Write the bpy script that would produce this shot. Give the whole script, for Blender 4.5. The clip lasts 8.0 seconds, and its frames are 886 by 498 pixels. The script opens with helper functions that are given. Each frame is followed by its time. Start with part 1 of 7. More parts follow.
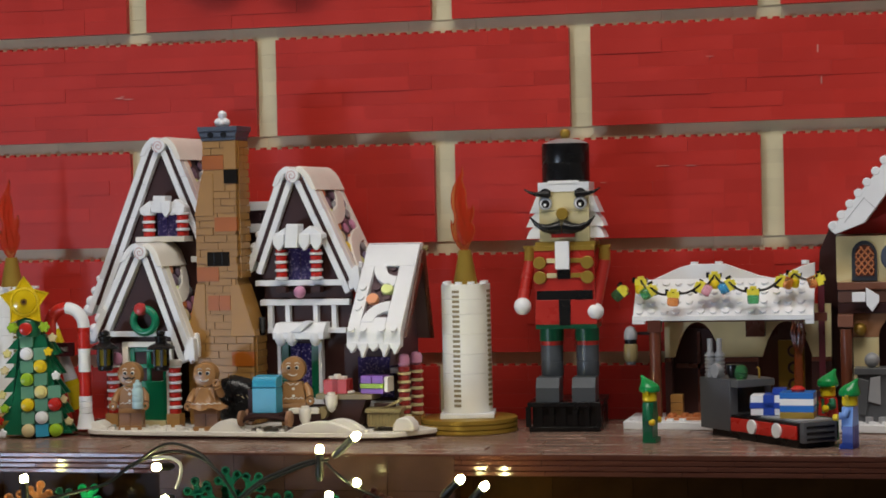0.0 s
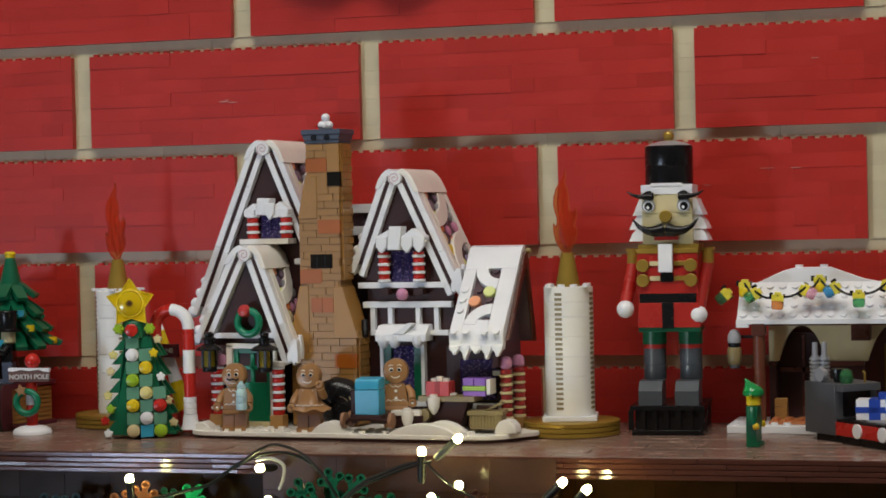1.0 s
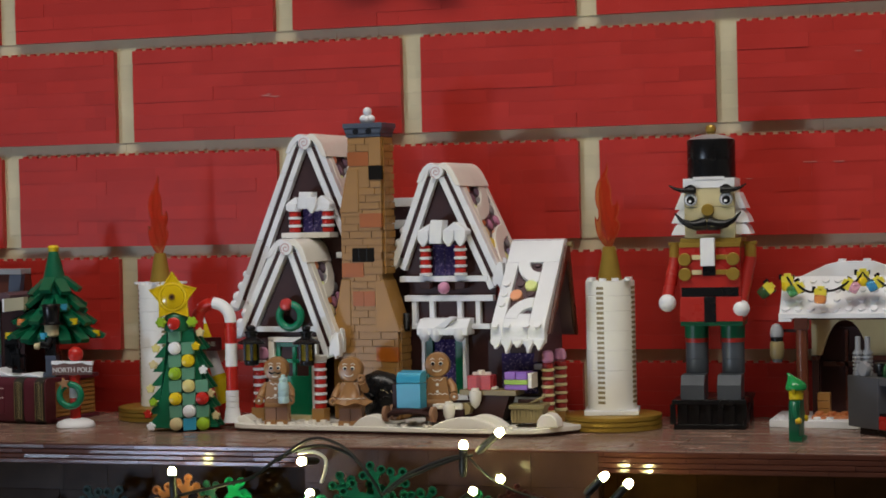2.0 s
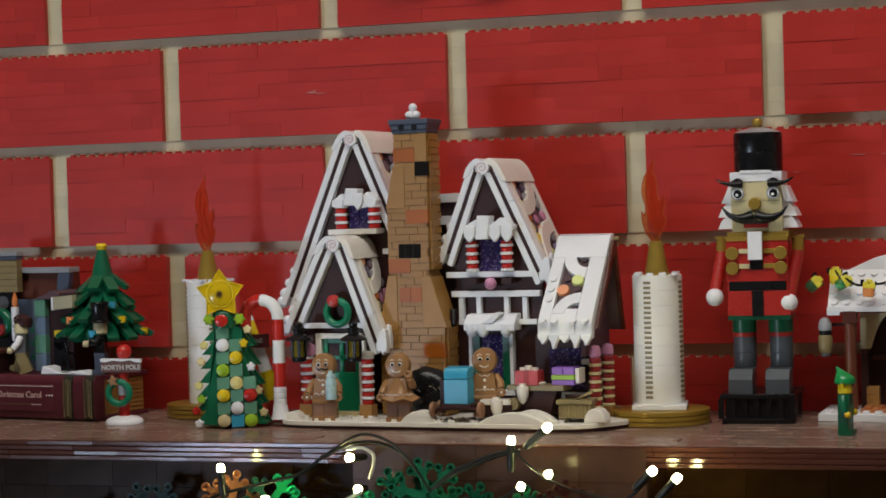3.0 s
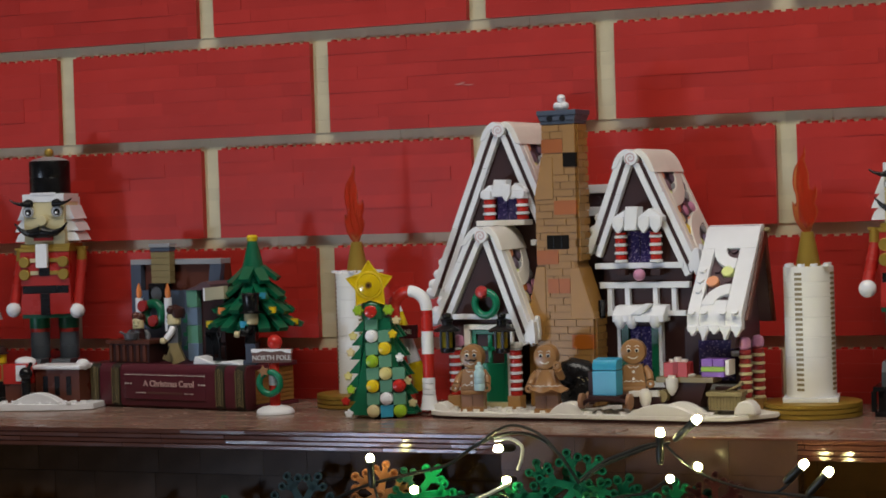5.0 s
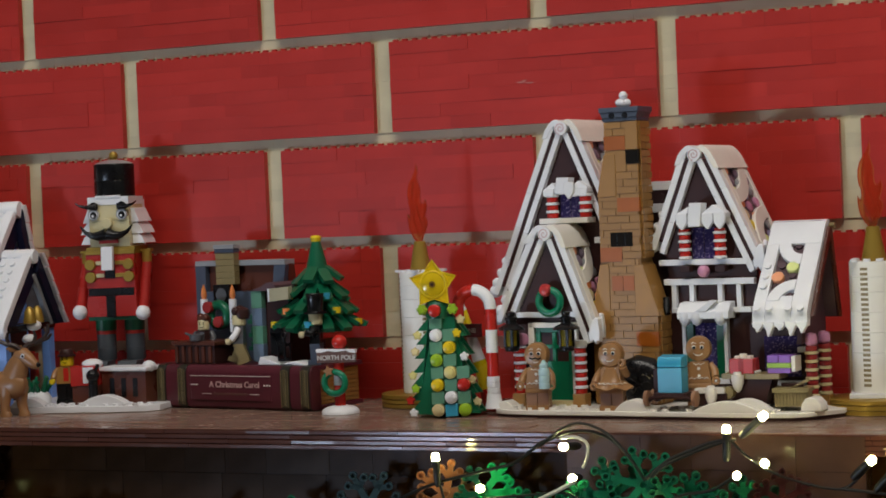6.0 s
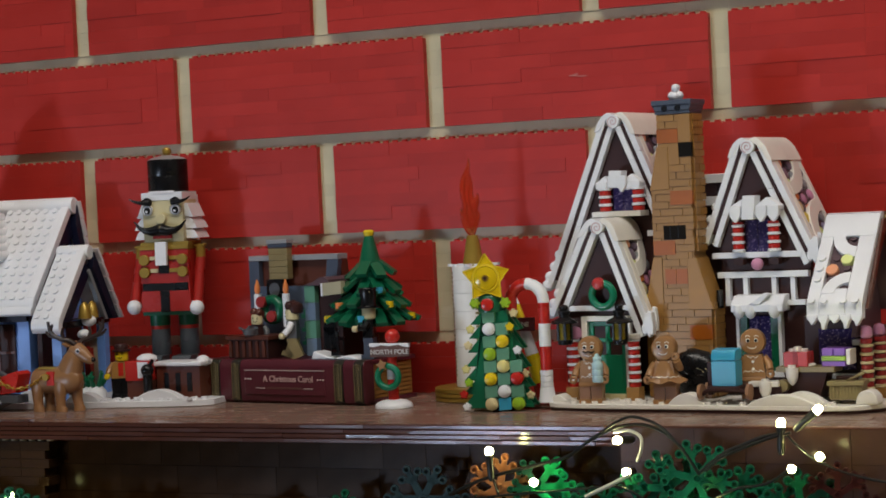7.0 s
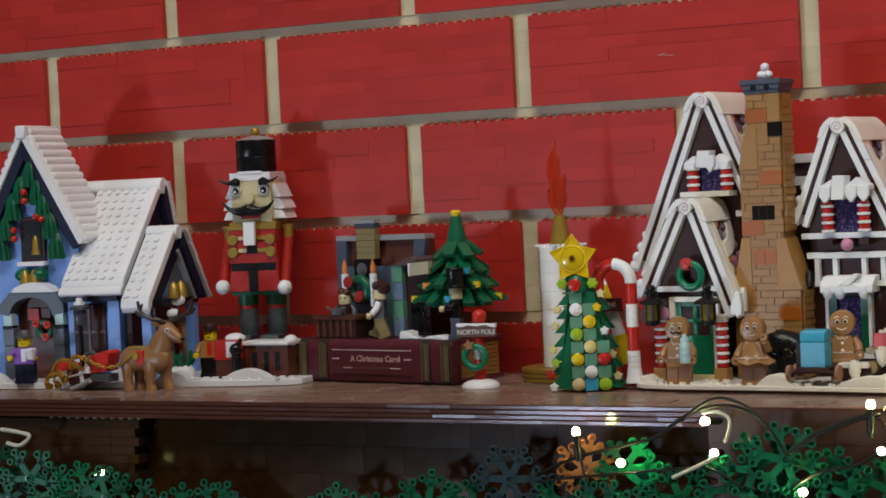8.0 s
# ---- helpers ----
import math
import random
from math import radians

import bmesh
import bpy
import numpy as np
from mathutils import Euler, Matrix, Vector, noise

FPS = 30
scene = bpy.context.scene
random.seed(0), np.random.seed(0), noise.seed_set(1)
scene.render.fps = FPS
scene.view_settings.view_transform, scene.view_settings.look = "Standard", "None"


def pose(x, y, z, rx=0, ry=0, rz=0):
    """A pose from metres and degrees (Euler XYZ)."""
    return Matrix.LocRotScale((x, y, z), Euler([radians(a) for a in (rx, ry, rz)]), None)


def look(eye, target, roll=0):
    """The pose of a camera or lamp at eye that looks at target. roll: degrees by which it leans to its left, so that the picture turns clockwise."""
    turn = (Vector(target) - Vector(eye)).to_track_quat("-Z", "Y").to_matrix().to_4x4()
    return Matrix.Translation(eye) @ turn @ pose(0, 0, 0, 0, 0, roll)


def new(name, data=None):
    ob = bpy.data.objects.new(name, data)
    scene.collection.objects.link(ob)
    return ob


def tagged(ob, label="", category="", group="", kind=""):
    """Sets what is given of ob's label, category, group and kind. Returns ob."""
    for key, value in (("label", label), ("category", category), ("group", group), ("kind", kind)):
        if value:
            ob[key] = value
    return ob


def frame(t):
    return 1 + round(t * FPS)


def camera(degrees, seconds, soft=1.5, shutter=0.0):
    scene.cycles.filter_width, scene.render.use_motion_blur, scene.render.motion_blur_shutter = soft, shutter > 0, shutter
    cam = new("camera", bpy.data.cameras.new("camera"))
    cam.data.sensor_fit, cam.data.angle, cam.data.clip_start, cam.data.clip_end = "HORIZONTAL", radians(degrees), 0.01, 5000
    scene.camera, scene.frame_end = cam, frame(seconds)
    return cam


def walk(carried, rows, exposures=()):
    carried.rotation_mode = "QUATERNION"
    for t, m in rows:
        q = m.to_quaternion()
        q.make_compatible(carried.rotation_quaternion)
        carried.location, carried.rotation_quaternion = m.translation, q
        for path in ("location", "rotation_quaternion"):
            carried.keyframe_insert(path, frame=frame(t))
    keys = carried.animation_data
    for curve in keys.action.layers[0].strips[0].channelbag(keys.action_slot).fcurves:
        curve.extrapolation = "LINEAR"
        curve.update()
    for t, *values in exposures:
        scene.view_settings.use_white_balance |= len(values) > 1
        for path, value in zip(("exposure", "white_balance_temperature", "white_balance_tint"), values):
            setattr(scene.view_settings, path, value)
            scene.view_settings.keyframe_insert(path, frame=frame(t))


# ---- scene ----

# ------------------------------------------------------------ camera and its turn
cam = camera(24.83, 8.0, soft=1.7)
EYE = (0.4531, -1.3514, 0.1421)
TURNS = [
    (0, 13.245, -1.011, 1.300),
    (0.5, 14.795, -0.910, 1.471),
    (1, 16.162, -0.874, 1.271),
    (2.5, 17.819, -1.086, 1.485),
    (3, 18.661, -1.115, 1.675),
    (3.5, 19.696, -1.145, 1.608),
    (4, 20.590, -1.188, 1.628),
    (4.5, 21.755, -1.216, 1.691),
    (6, 24.670, -1.206, 2.442),
    (6.5, 25.374, -1.171, 2.843),
    (7, 26.165, -1.311, 2.716),
    (7.5, 27.302, -1.499, 2.675),
    (8, 28.645, -1.757, 2.739),
]
walk(cam, [(t, pose(*EYE, 90 + pitch, roll, yaw)) for t, yaw, pitch, roll in TURNS], [(0, 0.02), (0.5, 0.0), (1.2, -0.06), (2.4, -0.13), (4.5, -0.12), (6, -0.11), (7, -0.08), (8, 0.0)])

# ------------------------------------------------------------ light
world = bpy.data.worlds.new("room_air")
world.use_nodes = True
world.node_tree.nodes["Background"].inputs[0].default_value = (0.75, 0.82, 1.0, 1)
world.node_tree.nodes["Background"].inputs[1].default_value = 0.12
scene.world = world


def area(name, at, target, w, h, power, colour):
    d = bpy.data.lights.new(name, "AREA")
    d.shape, d.size, d.size_y, d.energy, d.color = "RECTANGLE", w, h, power, colour
    ob = new(name, d)
    ob.matrix_world = look(at, target)
    return ob


area("window_daylight", (-1.96, -3.42, -0.92), (0, 0, 0.12), 0.32, 0.32, 31.0, (0.64, 0.79, 1.0))
# small unseen lamp added for edge streaks and a cool fill on the left
area("streak_fill_lamp", (-1.52, -3.42, -0.40), (-0.1, -0.2, 0), 0.36, 0.10, 4.5, (0.64, 0.74, 1.0))
area("ceiling_lamp_light", (0.24, -0.92, 1.60), (0.20, -0.30, 0), 1.9, 0.7, 34.5, (1.0, 0.94, 0.86))


# ------------------------------------------------------------ materials
def srgb(h):
    c = [int(h[i:i + 2], 16) / 255 for i in (0, 2, 4)]
    return [x / 12.92 if x <= 0.04045 else ((x + 0.055) / 1.055) ** 2.4 for x in c]


def plastic(name, colour, rough=0.32, vary=0.10, dirt=0.12, bump=0.08, glow=0.0, clear=0.0, metal=0.0, grain=260, coat=0.0, spec=0.5, ior=1.5):
    """Moulded plastic: slight differences from piece to piece, handling marks and a fine uneven surface."""
    m = bpy.data.materials.new(name)
    m.use_nodes = True
    nt = m.node_tree
    b = nt.nodes["Principled BSDF"]
    c = srgb(colour)
    info = nt.nodes.new("ShaderNodeObjectInfo")
    geo = nt.nodes.new("ShaderNodeNewGeometry")
    add = nt.nodes.new("ShaderNodeMath")
    add.operation = "ADD"
    nt.links.new(info.outputs["Random"], add.inputs[0])
    nt.links.new(geo.outputs["Random Per Island"], add.inputs[1])
    rng = nt.nodes.new("ShaderNodeMapRange")
    rng.inputs["From Max"].default_value = 2
    rng.inputs["To Min"].default_value, rng.inputs["To Max"].default_value = 1 - vary, 1 + vary
    nt.links.new(add.outputs[0], rng.inputs["Value"])
    tex = nt.nodes.new("ShaderNodeTexCoord")
    big = nt.nodes.new("ShaderNodeTexNoise")
    big.inputs["Scale"].default_value, big.inputs["Detail"].default_value = grain * 0.15, 4
    fine = nt.nodes.new("ShaderNodeTexNoise")
    fine.inputs["Scale"].default_value, fine.inputs["Detail"].default_value = grain * 4, 3
    nt.links.new(tex.outputs["Object"], big.inputs["Vector"])
    nt.links.new(tex.outputs["Object"], fine.inputs["Vector"])
    stain = nt.nodes.new("ShaderNodeMapRange")
    stain.inputs["From Min"].default_value, stain.inputs["From Max"].default_value = 0.3, 0.7
    stain.inputs["To Min"].default_value, stain.inputs["To Max"].default_value = 1 - dirt, 1 + dirt * 0.4
    nt.links.new(big.outputs["Fac"], stain.inputs["Value"])
    mul = nt.nodes.new("ShaderNodeMath")
    mul.operation = "MULTIPLY"
    nt.links.new(rng.outputs[0], mul.inputs[0])
    nt.links.new(stain.outputs[0], mul.inputs[1])
    scale = nt.nodes.new("ShaderNodeVectorMath")
    scale.operation = "SCALE"
    scale.inputs[0].default_value = c
    nt.links.new(mul.outputs[0], scale.inputs["Scale"])
    nt.links.new(scale.outputs[0], b.inputs["Base Color"])
    r = nt.nodes.new("ShaderNodeMapRange")
    r.inputs["To Min"].default_value, r.inputs["To Max"].default_value = rough * 0.7, min(1, rough * 1.35)
    nt.links.new(big.outputs["Fac"], r.inputs["Value"])
    nt.links.new(r.outputs[0], b.inputs["Roughness"])
    bp = nt.nodes.new("ShaderNodeBump")
    bp.inputs["Strength"].default_value, bp.inputs["Distance"].default_value = bump, 0.0004
    mix = nt.nodes.new("ShaderNodeMath")
    mix.operation = "ADD"
    nt.links.new(fine.outputs["Fac"], mix.inputs[0])
    nt.links.new(big.outputs["Fac"], mix.inputs[1])
    nt.links.new(mix.outputs[0], bp.inputs["Height"])
    nt.links.new(bp.outputs[0], b.inputs["Normal"])
    b.inputs["Metallic"].default_value = metal
    b.inputs["Transmission Weight"].default_value = clear
    b.inputs["Coat Weight"].default_value = coat
    b.inputs["IOR"].default_value = ior
    b.inputs["Specular IOR Level"].default_value = spec
    if glow:
        b.inputs["Emission Color"].default_value = (*c, 1)
        b.inputs["Emission Strength"].default_value = glow
    return m


RED = plastic("brick_red", "b52f27", 0.38, 0.17, 0.10, spec=0.34)
TAN = plastic("brick_tan", "cdc5a3", 0.38, 0.10, 0.12)
WHITE = plastic("white_plastic", "eceef2", 0.32, 0.04, 0.06)
WAX = plastic("wax_white_plastic", "f1f0ea", 0.34, 0.04, 0.06)
COATRED = plastic("coat_red_plastic", "b02a24", 0.28, 0.06)
CREAM = plastic("cream_plastic", "efebe2", 0.35, 0.05, 0.08)
BROWN = plastic("dark_brown_plastic", "3a2220", 0.42, 0.16, spec=0.25)
CORBEL = plastic("corbel_dark_brown", "342110", 0.4, 0.12, 0.2, spec=0.05)
SIGNBROWN = plastic("sign_brown_plastic", "64463e", 0.36, 0.1)
ROSE = plastic("dull_red_plastic", "9c2a2a", 0.34, 0.06)
PALELIME = plastic("pale_lime_plastic", "dfe998", 0.3, 0.05)
PALEYELLOW = plastic("pale_yellow_plastic", "ded48a", 0.3, 0.05)
PEACHBROWN = plastic("clear_amber_lattice", "c0784a", 0.3, 0.05)
LANTERNGLASS = plastic("olive_yellow_glass_plastic", "9c8a1e", 0.15, 0.05, 0.05, 0.04, clear=0.35)
BRASS = plastic("brass_brown_plastic", "8a6a24", 0.3, 0.05, metal=0.4)
PEACH = plastic("peach_plastic", "f0a67c", 0.3, 0.05)
REDBROWN = plastic("reddish_brown_plastic", "5a3024", 0.28, 0.18)
COPPER = plastic("copper_brown_plastic", "6a3a28", 0.2, 0.08, coat=0.4)
MANTEL = plastic("mantel_brown_gloss", "4a2a20", 0.12, 0.09, 0.15, 0.06)
FRIEZE = plastic("frieze_dark_brown_gloss", "33200d", 0.16, 0.06, 0.3, 0.05, spec=0.04)
KEYSTONE = plastic("keystone_dark_gloss", "453027", 0.18, 0.10, 0.25, 0.06, spec=0.2)
TILE = plastic("mantel_top_tile", "8b7063", 0.25, 0.2, 0.3, 0.15)
NOUGAT = plastic("nougat_tan_plastic", "a3783f", 0.36, 0.10)
ORANGEBROWN = plastic("orange_brown_plastic", "a85a14", 0.36, 0.08)
GOLD = plastic("pearl_gold_plastic", "a98a3a", 0.33, 0.08, 0.12, 0.06, metal=0.45)
BLACK = plastic("black_plastic", "121214", 0.26, 0.2, spec=0.35)
SOOT = plastic("sooty_black_plastic", "17130f", 0.6, 0.2, spec=0.12)
GREY = plastic("dark_bluish_grey_plastic", "56585c", 0.34, 0.1)
LIGHTGREY = plastic("light_grey_plastic", "9a9ca0", 0.34, 0.08)
SLATE = plastic("slate_blue_grey_plastic", "4a5364", 0.34, 0.1)
BRIGHTRED = plastic("bright_red_plastic", "c22a22", 0.26, 0.06)
SKIN = plastic("tan_face_plastic", "d3c79b", 0.34, 0.05)
ELFGREEN = plastic("bright_green_plastic", "16904a", 0.22, 0.06)
CLEARGREEN = plastic("clear_green_plastic", "5fb878", 0.12, 0.05, 0.05, 0.04, clear=0.8)
CLEARORANGE = plastic("clear_amber_plastic", "f7a45c", 0.12, 0.05, 0.05, 0.04, clear=0.75)
CLEARBLUE = plastic("clear_blue_plastic", "4aa6dc", 0.12, 0.05, 0.05, 0.04, clear=0.75)
CLEARPINK = plastic("clear_pink_plastic", "f4b8cc", 0.12, 0.05, 0.05, 0.04, clear=0.75)
SMOKE = plastic("smoky_clear_plastic", "70747c", 0.15, 0.05, 0.05, 0.04, clear=0.5)
MEDBLUE = plastic("strong_blue_plastic", "2a70c6", 0.3, 0.05)
SHALE = plastic("blue_grey_stone_plastic", "5b6470", 0.36, 0.1)
STONE = plastic("dark_stone_grey_plastic", "353a42", 0.36, 0.12)
LEGGREY = plastic("dark_leg_grey_plastic", "4c5259", 0.3, 0.1, 0.25)
EMBER = plastic("ember_brown_plastic", "a8552c", 0.2, 0.1, clear=0.6)
GREEN = plastic("dark_green_plastic", "0c6243", 0.30, 0.14)
SAND = plastic("sand_green_plastic", "5f947c", 0.34, 0.08)
LIME = plastic("lime_plastic", "9cc32e", 0.3, 0.08)
YELLOW = plastic("yellow_plastic", "e6c91f", 0.28, 0.06)
CLIPYELLOW = plastic("pale_lemon_plastic", "efe04a", 0.28, 0.06)
SIGNTAN = plastic("grey_tan_plastic", "b0aa8e", 0.36, 0.07)
TOWERBROWN = plastic("warm_brown_plastic", "7d5140", 0.34, 0.12)
ARCHBROWN = plastic("medium_nougat_plastic", "8f6444", 0.36, 0.1)
CLEARYELLOW = plastic("clear_yellow_plastic", "f2d01e", 0.15, 0.05, 0.05, 0.04, clear=0.25)
FLAME = plastic("clear_orange_plastic", "f99d68", 0.14, 0.05, 0.05, 0.04, clear=0.95, ior=1.3)
GLITTER = plastic("glitter_violet_pane", "2c2160", 0.2, 0.2, 0.95, 1.0, grain=6500, spec=0.6)
# glitter flakes set into the violet panes
_nt = GLITTER.node_tree
_tc, _vo, _mr, _mx = (_nt.nodes.new(k) for k in ("ShaderNodeTexCoord", "ShaderNodeTexVoronoi", "ShaderNodeMapRange", "ShaderNodeMixRGB"))
_vo.inputs["Scale"].default_value = 1300
_mr.inputs["From Min"].default_value, _mr.inputs["From Max"].default_value = 0.72, 0.98
_nt.links.new(_tc.outputs["Object"], _vo.inputs["Vector"])
_nt.links.new(_vo.outputs["Color"], _mr.inputs["Value"])
_nt.links.new(_mr.outputs[0], _mx.inputs["Fac"])
_mx.inputs["Color1"].default_value = (*srgb("2c2160"), 1)
_mx.inputs["Color2"].default_value = (*srgb("b8a0d8"), 1)
_nt.links.new(_mx.outputs[0], _nt.nodes["Principled BSDF"].inputs["Base Color"])
DOORGREEN = plastic("glossy_green_plastic", "0e7a56", 0.24, 0.06)
AZURE = plastic("azure_plastic", "3aa0c4", 0.3, 0.04)
MIDBLUE = plastic("medium_blue_plastic", "77a2ea", 0.34, 0.06)
NAVY = plastic("navy_plastic", "171a33", 0.42, 0.1, spec=0.25)
BLUE = plastic("blue_plastic", "2446a8", 0.3, 0.06)
LILAC = plastic("lilac_plastic", "8f5cc0", 0.3, 0.06)
PINK = plastic("pink_plastic", "cf8fb0", 0.3, 0.06)
ORANGE = plastic("orange_plastic", "e5884a", 0.3, 0.06)
PLUM = plastic("plum_brown_plastic", "5b464c", 0.42, 0.1, spec=0.3)
GINGERLEG = plastic("gingerbread_leg_plastic", "a17a60", 0.28, 0.05)
GINGER = plastic("gingerbread_plastic", "9f7449", 0.34, 0.05)
DUSK = plastic("dusky_violet_plastic", "77687c", 0.32, 0.06)
LILACGREY = plastic("grey_lilac_plastic", "8d82a0", 0.32, 0.06)
SWIRL = plastic("pink_swirl_print", "c79aa0", 0.4, 0.03)
ROSERED = plastic("rose_red_plastic", "c0403f", 0.28, 0.05)
MORTAR = plastic("chimney_joint_tan", "8f6a3a", 0.5, 0.06)
DEERTAN = plastic("deer_tan_plastic", "956b45", 0.36, 0.05)
ANTLER = plastic("antler_brown_plastic", "2c1d18", 0.4, 0.08)
CHAINGOLD = plastic("chain_gold_plastic", "a87c22", 0.28, 0.08, metal=0.35)
DKTAN = plastic("dark_tan_plastic", "8d7d55", 0.36, 0.08)
MAROON = plastic("maroon_plastic", "5e2732", 0.3, 0.1)
AQUA = plastic("pale_aqua_plastic", "b9dbe0", 0.3, 0.04)
BUFF = plastic("buff_plastic", "d9ca9a", 0.36, 0.07)
PAINT = plastic("room_paint", "a9a49a", 0.8, 0.0, 0.05, 0.05, grain=8)
FLOORWOOD = plastic("floor_wood", "8a6a4a", 0.5, 0.1, 0.2, 0.1, grain=20)


# ------------------------------------------------------------ mesh building, in millimetres
class Form:
    """Collects faces in millimetres; a material number goes with each face."""

    def __init__(self):
        self.v, self.f, self.m, self.s = [], [], [], []
        self.x = Matrix.Identity(4)

    def put(self, verts, faces, m=0, smooth=False):
        n = len(self.v)
        self.v += [self.x @ Vector(p) for p in verts]
        self.f += [[n + i for i in f] for f in faces]
        self.m += [m] * len(faces)
        self.s += [smooth] * len(faces)
        return self

    def box(self, x0, x1, y0, y1, z0, z1, m=0):
        v = [(x, y, z) for x in (x0, x1) for y in (y0, y1) for z in (z0, z1)]
        return self.put(v, [(0, 1, 3, 2), (4, 6, 7, 5), (0, 4, 5, 1), (2, 3, 7, 6), (0, 2, 6, 4), (1, 5, 7, 3)], m)

    def prism(self, pts, a0, a1, axis="y", m=0):
        at = {"y": lambda p, a: (p[0], a, p[1]), "x": lambda p, a: (a, p[0], p[1]), "z": lambda p, a: (p[0], p[1], a)}[axis]
        n = len(pts)
        v = [at(p, a0) for p in pts] + [at(p, a1) for p in pts]
        return self.put(v, [tuple(range(n)), tuple(range(2 * n - 1, n - 1, -1))] + [(i, n + i, n + (i + 1) % n, (i + 1) % n) for i in range(n)], m)

    def lathe(self, prof, c=(0, 0, 0), axis="z", n=20, m=0):
        """prof: (radius, height) rows."""
        v, f = [], []
        for r, h in prof:
            for k in range(n):
                a = 2 * math.pi * k / n
                p = {"z": (r * math.cos(a), r * math.sin(a), h), "y": (r * math.cos(a), h, r * math.sin(a)), "x": (h, r * math.cos(a), r * math.sin(a))}[axis]
                v.append((p[0] + c[0], p[1] + c[1], p[2] + c[2]))
        for i in range(len(prof) - 1):
            for k in range(n):
                f.append((i * n + k, i * n + (k + 1) % n, (i + 1) * n + (k + 1) % n, (i + 1) * n + k))
        self.put(v, f, m, True)
        base = len(self.v) - len(v)
        self.f += [[base + k for k in range(n)], [base + (len(prof) - 1) * n + k for k in range(n)]]
        self.m += [m, m]
        self.s += [False, False]
        return self

    def cyl(self, c, r, h, axis="z", n=16, m=0, r2=None):
        return self.lathe([(r, 0), (r if r2 is None else r2, h)], c, axis, n, m)

    def ball(self, c, r, m=0, n=14, squash=1.0):
        return self.lathe([(r * math.sin(math.pi * (k + 0.02) / 8.04), -squash * r * math.cos(math.pi * (k + 0.02) / 8.04)) for k in range(9)], c, "z", n, m)

    def tube(self, pts, r, n=8, m=0, taper=None, closed=False):
        pts = [Vector(p) for p in pts]
        v, f = [], []
        side = None
        for i, p in enumerate(pts):
            if closed:
                d = pts[(i + 1) % len(pts)] - pts[i - 1]
            else:
                d = pts[min(i + 1, len(pts) - 1)] - pts[max(i - 1, 0)]
            d.normalize()
            if side is None:
                side = d.orthogonal().normalized()
            side = (side - d * side.dot(d)).normalized()
            up = d.cross(side)
            rr = r if taper is None else r + (taper - r) * i / (len(pts) - 1)
            for k in range(n):
                a = 2 * math.pi * k / n
                v.append(p + (side * math.cos(a) + up * math.sin(a)) * rr)
        for i in range(len(pts) - (0 if closed else 1)):
            j = (i + 1) % len(pts)
            for k in range(n):
                f.append((i * n + k, i * n + (k + 1) % n, j * n + (k + 1) % n, j * n + k))
        self.put(v, f, m, True)
        if not closed:
            base = len(self.v) - len(v)
            self.f += [[base + k for k in range(n)], [base + len(v) - n + k for k in range(n)]]
            self.m += [m, m]
            self.s += [False, False]
        return self

    def studs(self, xs, ys, z, m=0, r=2.4, h=1.7):
        for x in xs:
            for y in ys:
                self.cyl((x, y, z), r, h, n=10, m=m)
        return self

    def ring(self, c, R, r, axis="y", n=28, m=0):
        pts = []
        for k in range(n):
            a = 2 * math.pi * k / n
            u, w = R * math.cos(a), R * math.sin(a)
            pts.append({"y": (c[0] + u, c[1], c[2] + w), "z": (c[0] + u, c[1] + w, c[2]), "x": (c[0], c[1] + u, c[2] + w)}[axis])
        return self.tube(pts, r, 10, m, closed=True)

    def mesh(self, name, mats):
        me = bpy.data.meshes.new(name)
        me.from_pydata([p * 0.001 for p in self.v], [], self.f)
        for mt in mats:
            me.materials.append(mt)
        me.polygons.foreach_set("material_index", self.m)
        me.polygons.foreach_set("use_smooth", self.s)
        bm = bmesh.new()
        bm.from_mesh(me)
        bmesh.ops.recalc_face_normals(bm, faces=bm.faces)
        bm.to_mesh(me)
        bm.free()
        me.set_sharp_from_angle(angle=radians(38))
        return me


def part(name, form, mats, parent=None, label="", at=None, bevel=0.0):
    """One mesh object, under its thing or part."""
    mats = mats if isinstance(mats, (list, tuple)) else [mats]
    ob = new(name, form.mesh(name, mats))
    if parent:
        ob.parent = parent
    if at:
        ob.matrix_basis = at
    if label:
        tagged(ob, label)
    if bevel:
        b = ob.modifiers.new("edge", "BEVEL")
        b.width, b.segments, b.limit_method, b.angle_limit = bevel * 0.001, 2, "ANGLE", radians(50)
    return ob


def thing(name, m, label, category, group="", kind=""):
    ob = new(name)
    ob.empty_display_size = 0.01
    ob.matrix_basis = m
    return tagged(ob, label, category, group, kind)


def piece(name, me, parent, at):
    """A small part on shared mesh data."""
    ob = new(name, me)
    ob.parent = parent
    ob.matrix_basis = at
    return ob


rnd = random.Random(7)

# ------------------------------------------------------------ the room round the mantel
def slab(name, x0, x1, y0, y1, z0, z1, mat, label):
    return tagged(part(name, Form().box(x0 * 1000, x1 * 1000, y0 * 1000, y1 * 1000, z0 * 1000, z1 * 1000), mat), label, "wall", kind="structure")


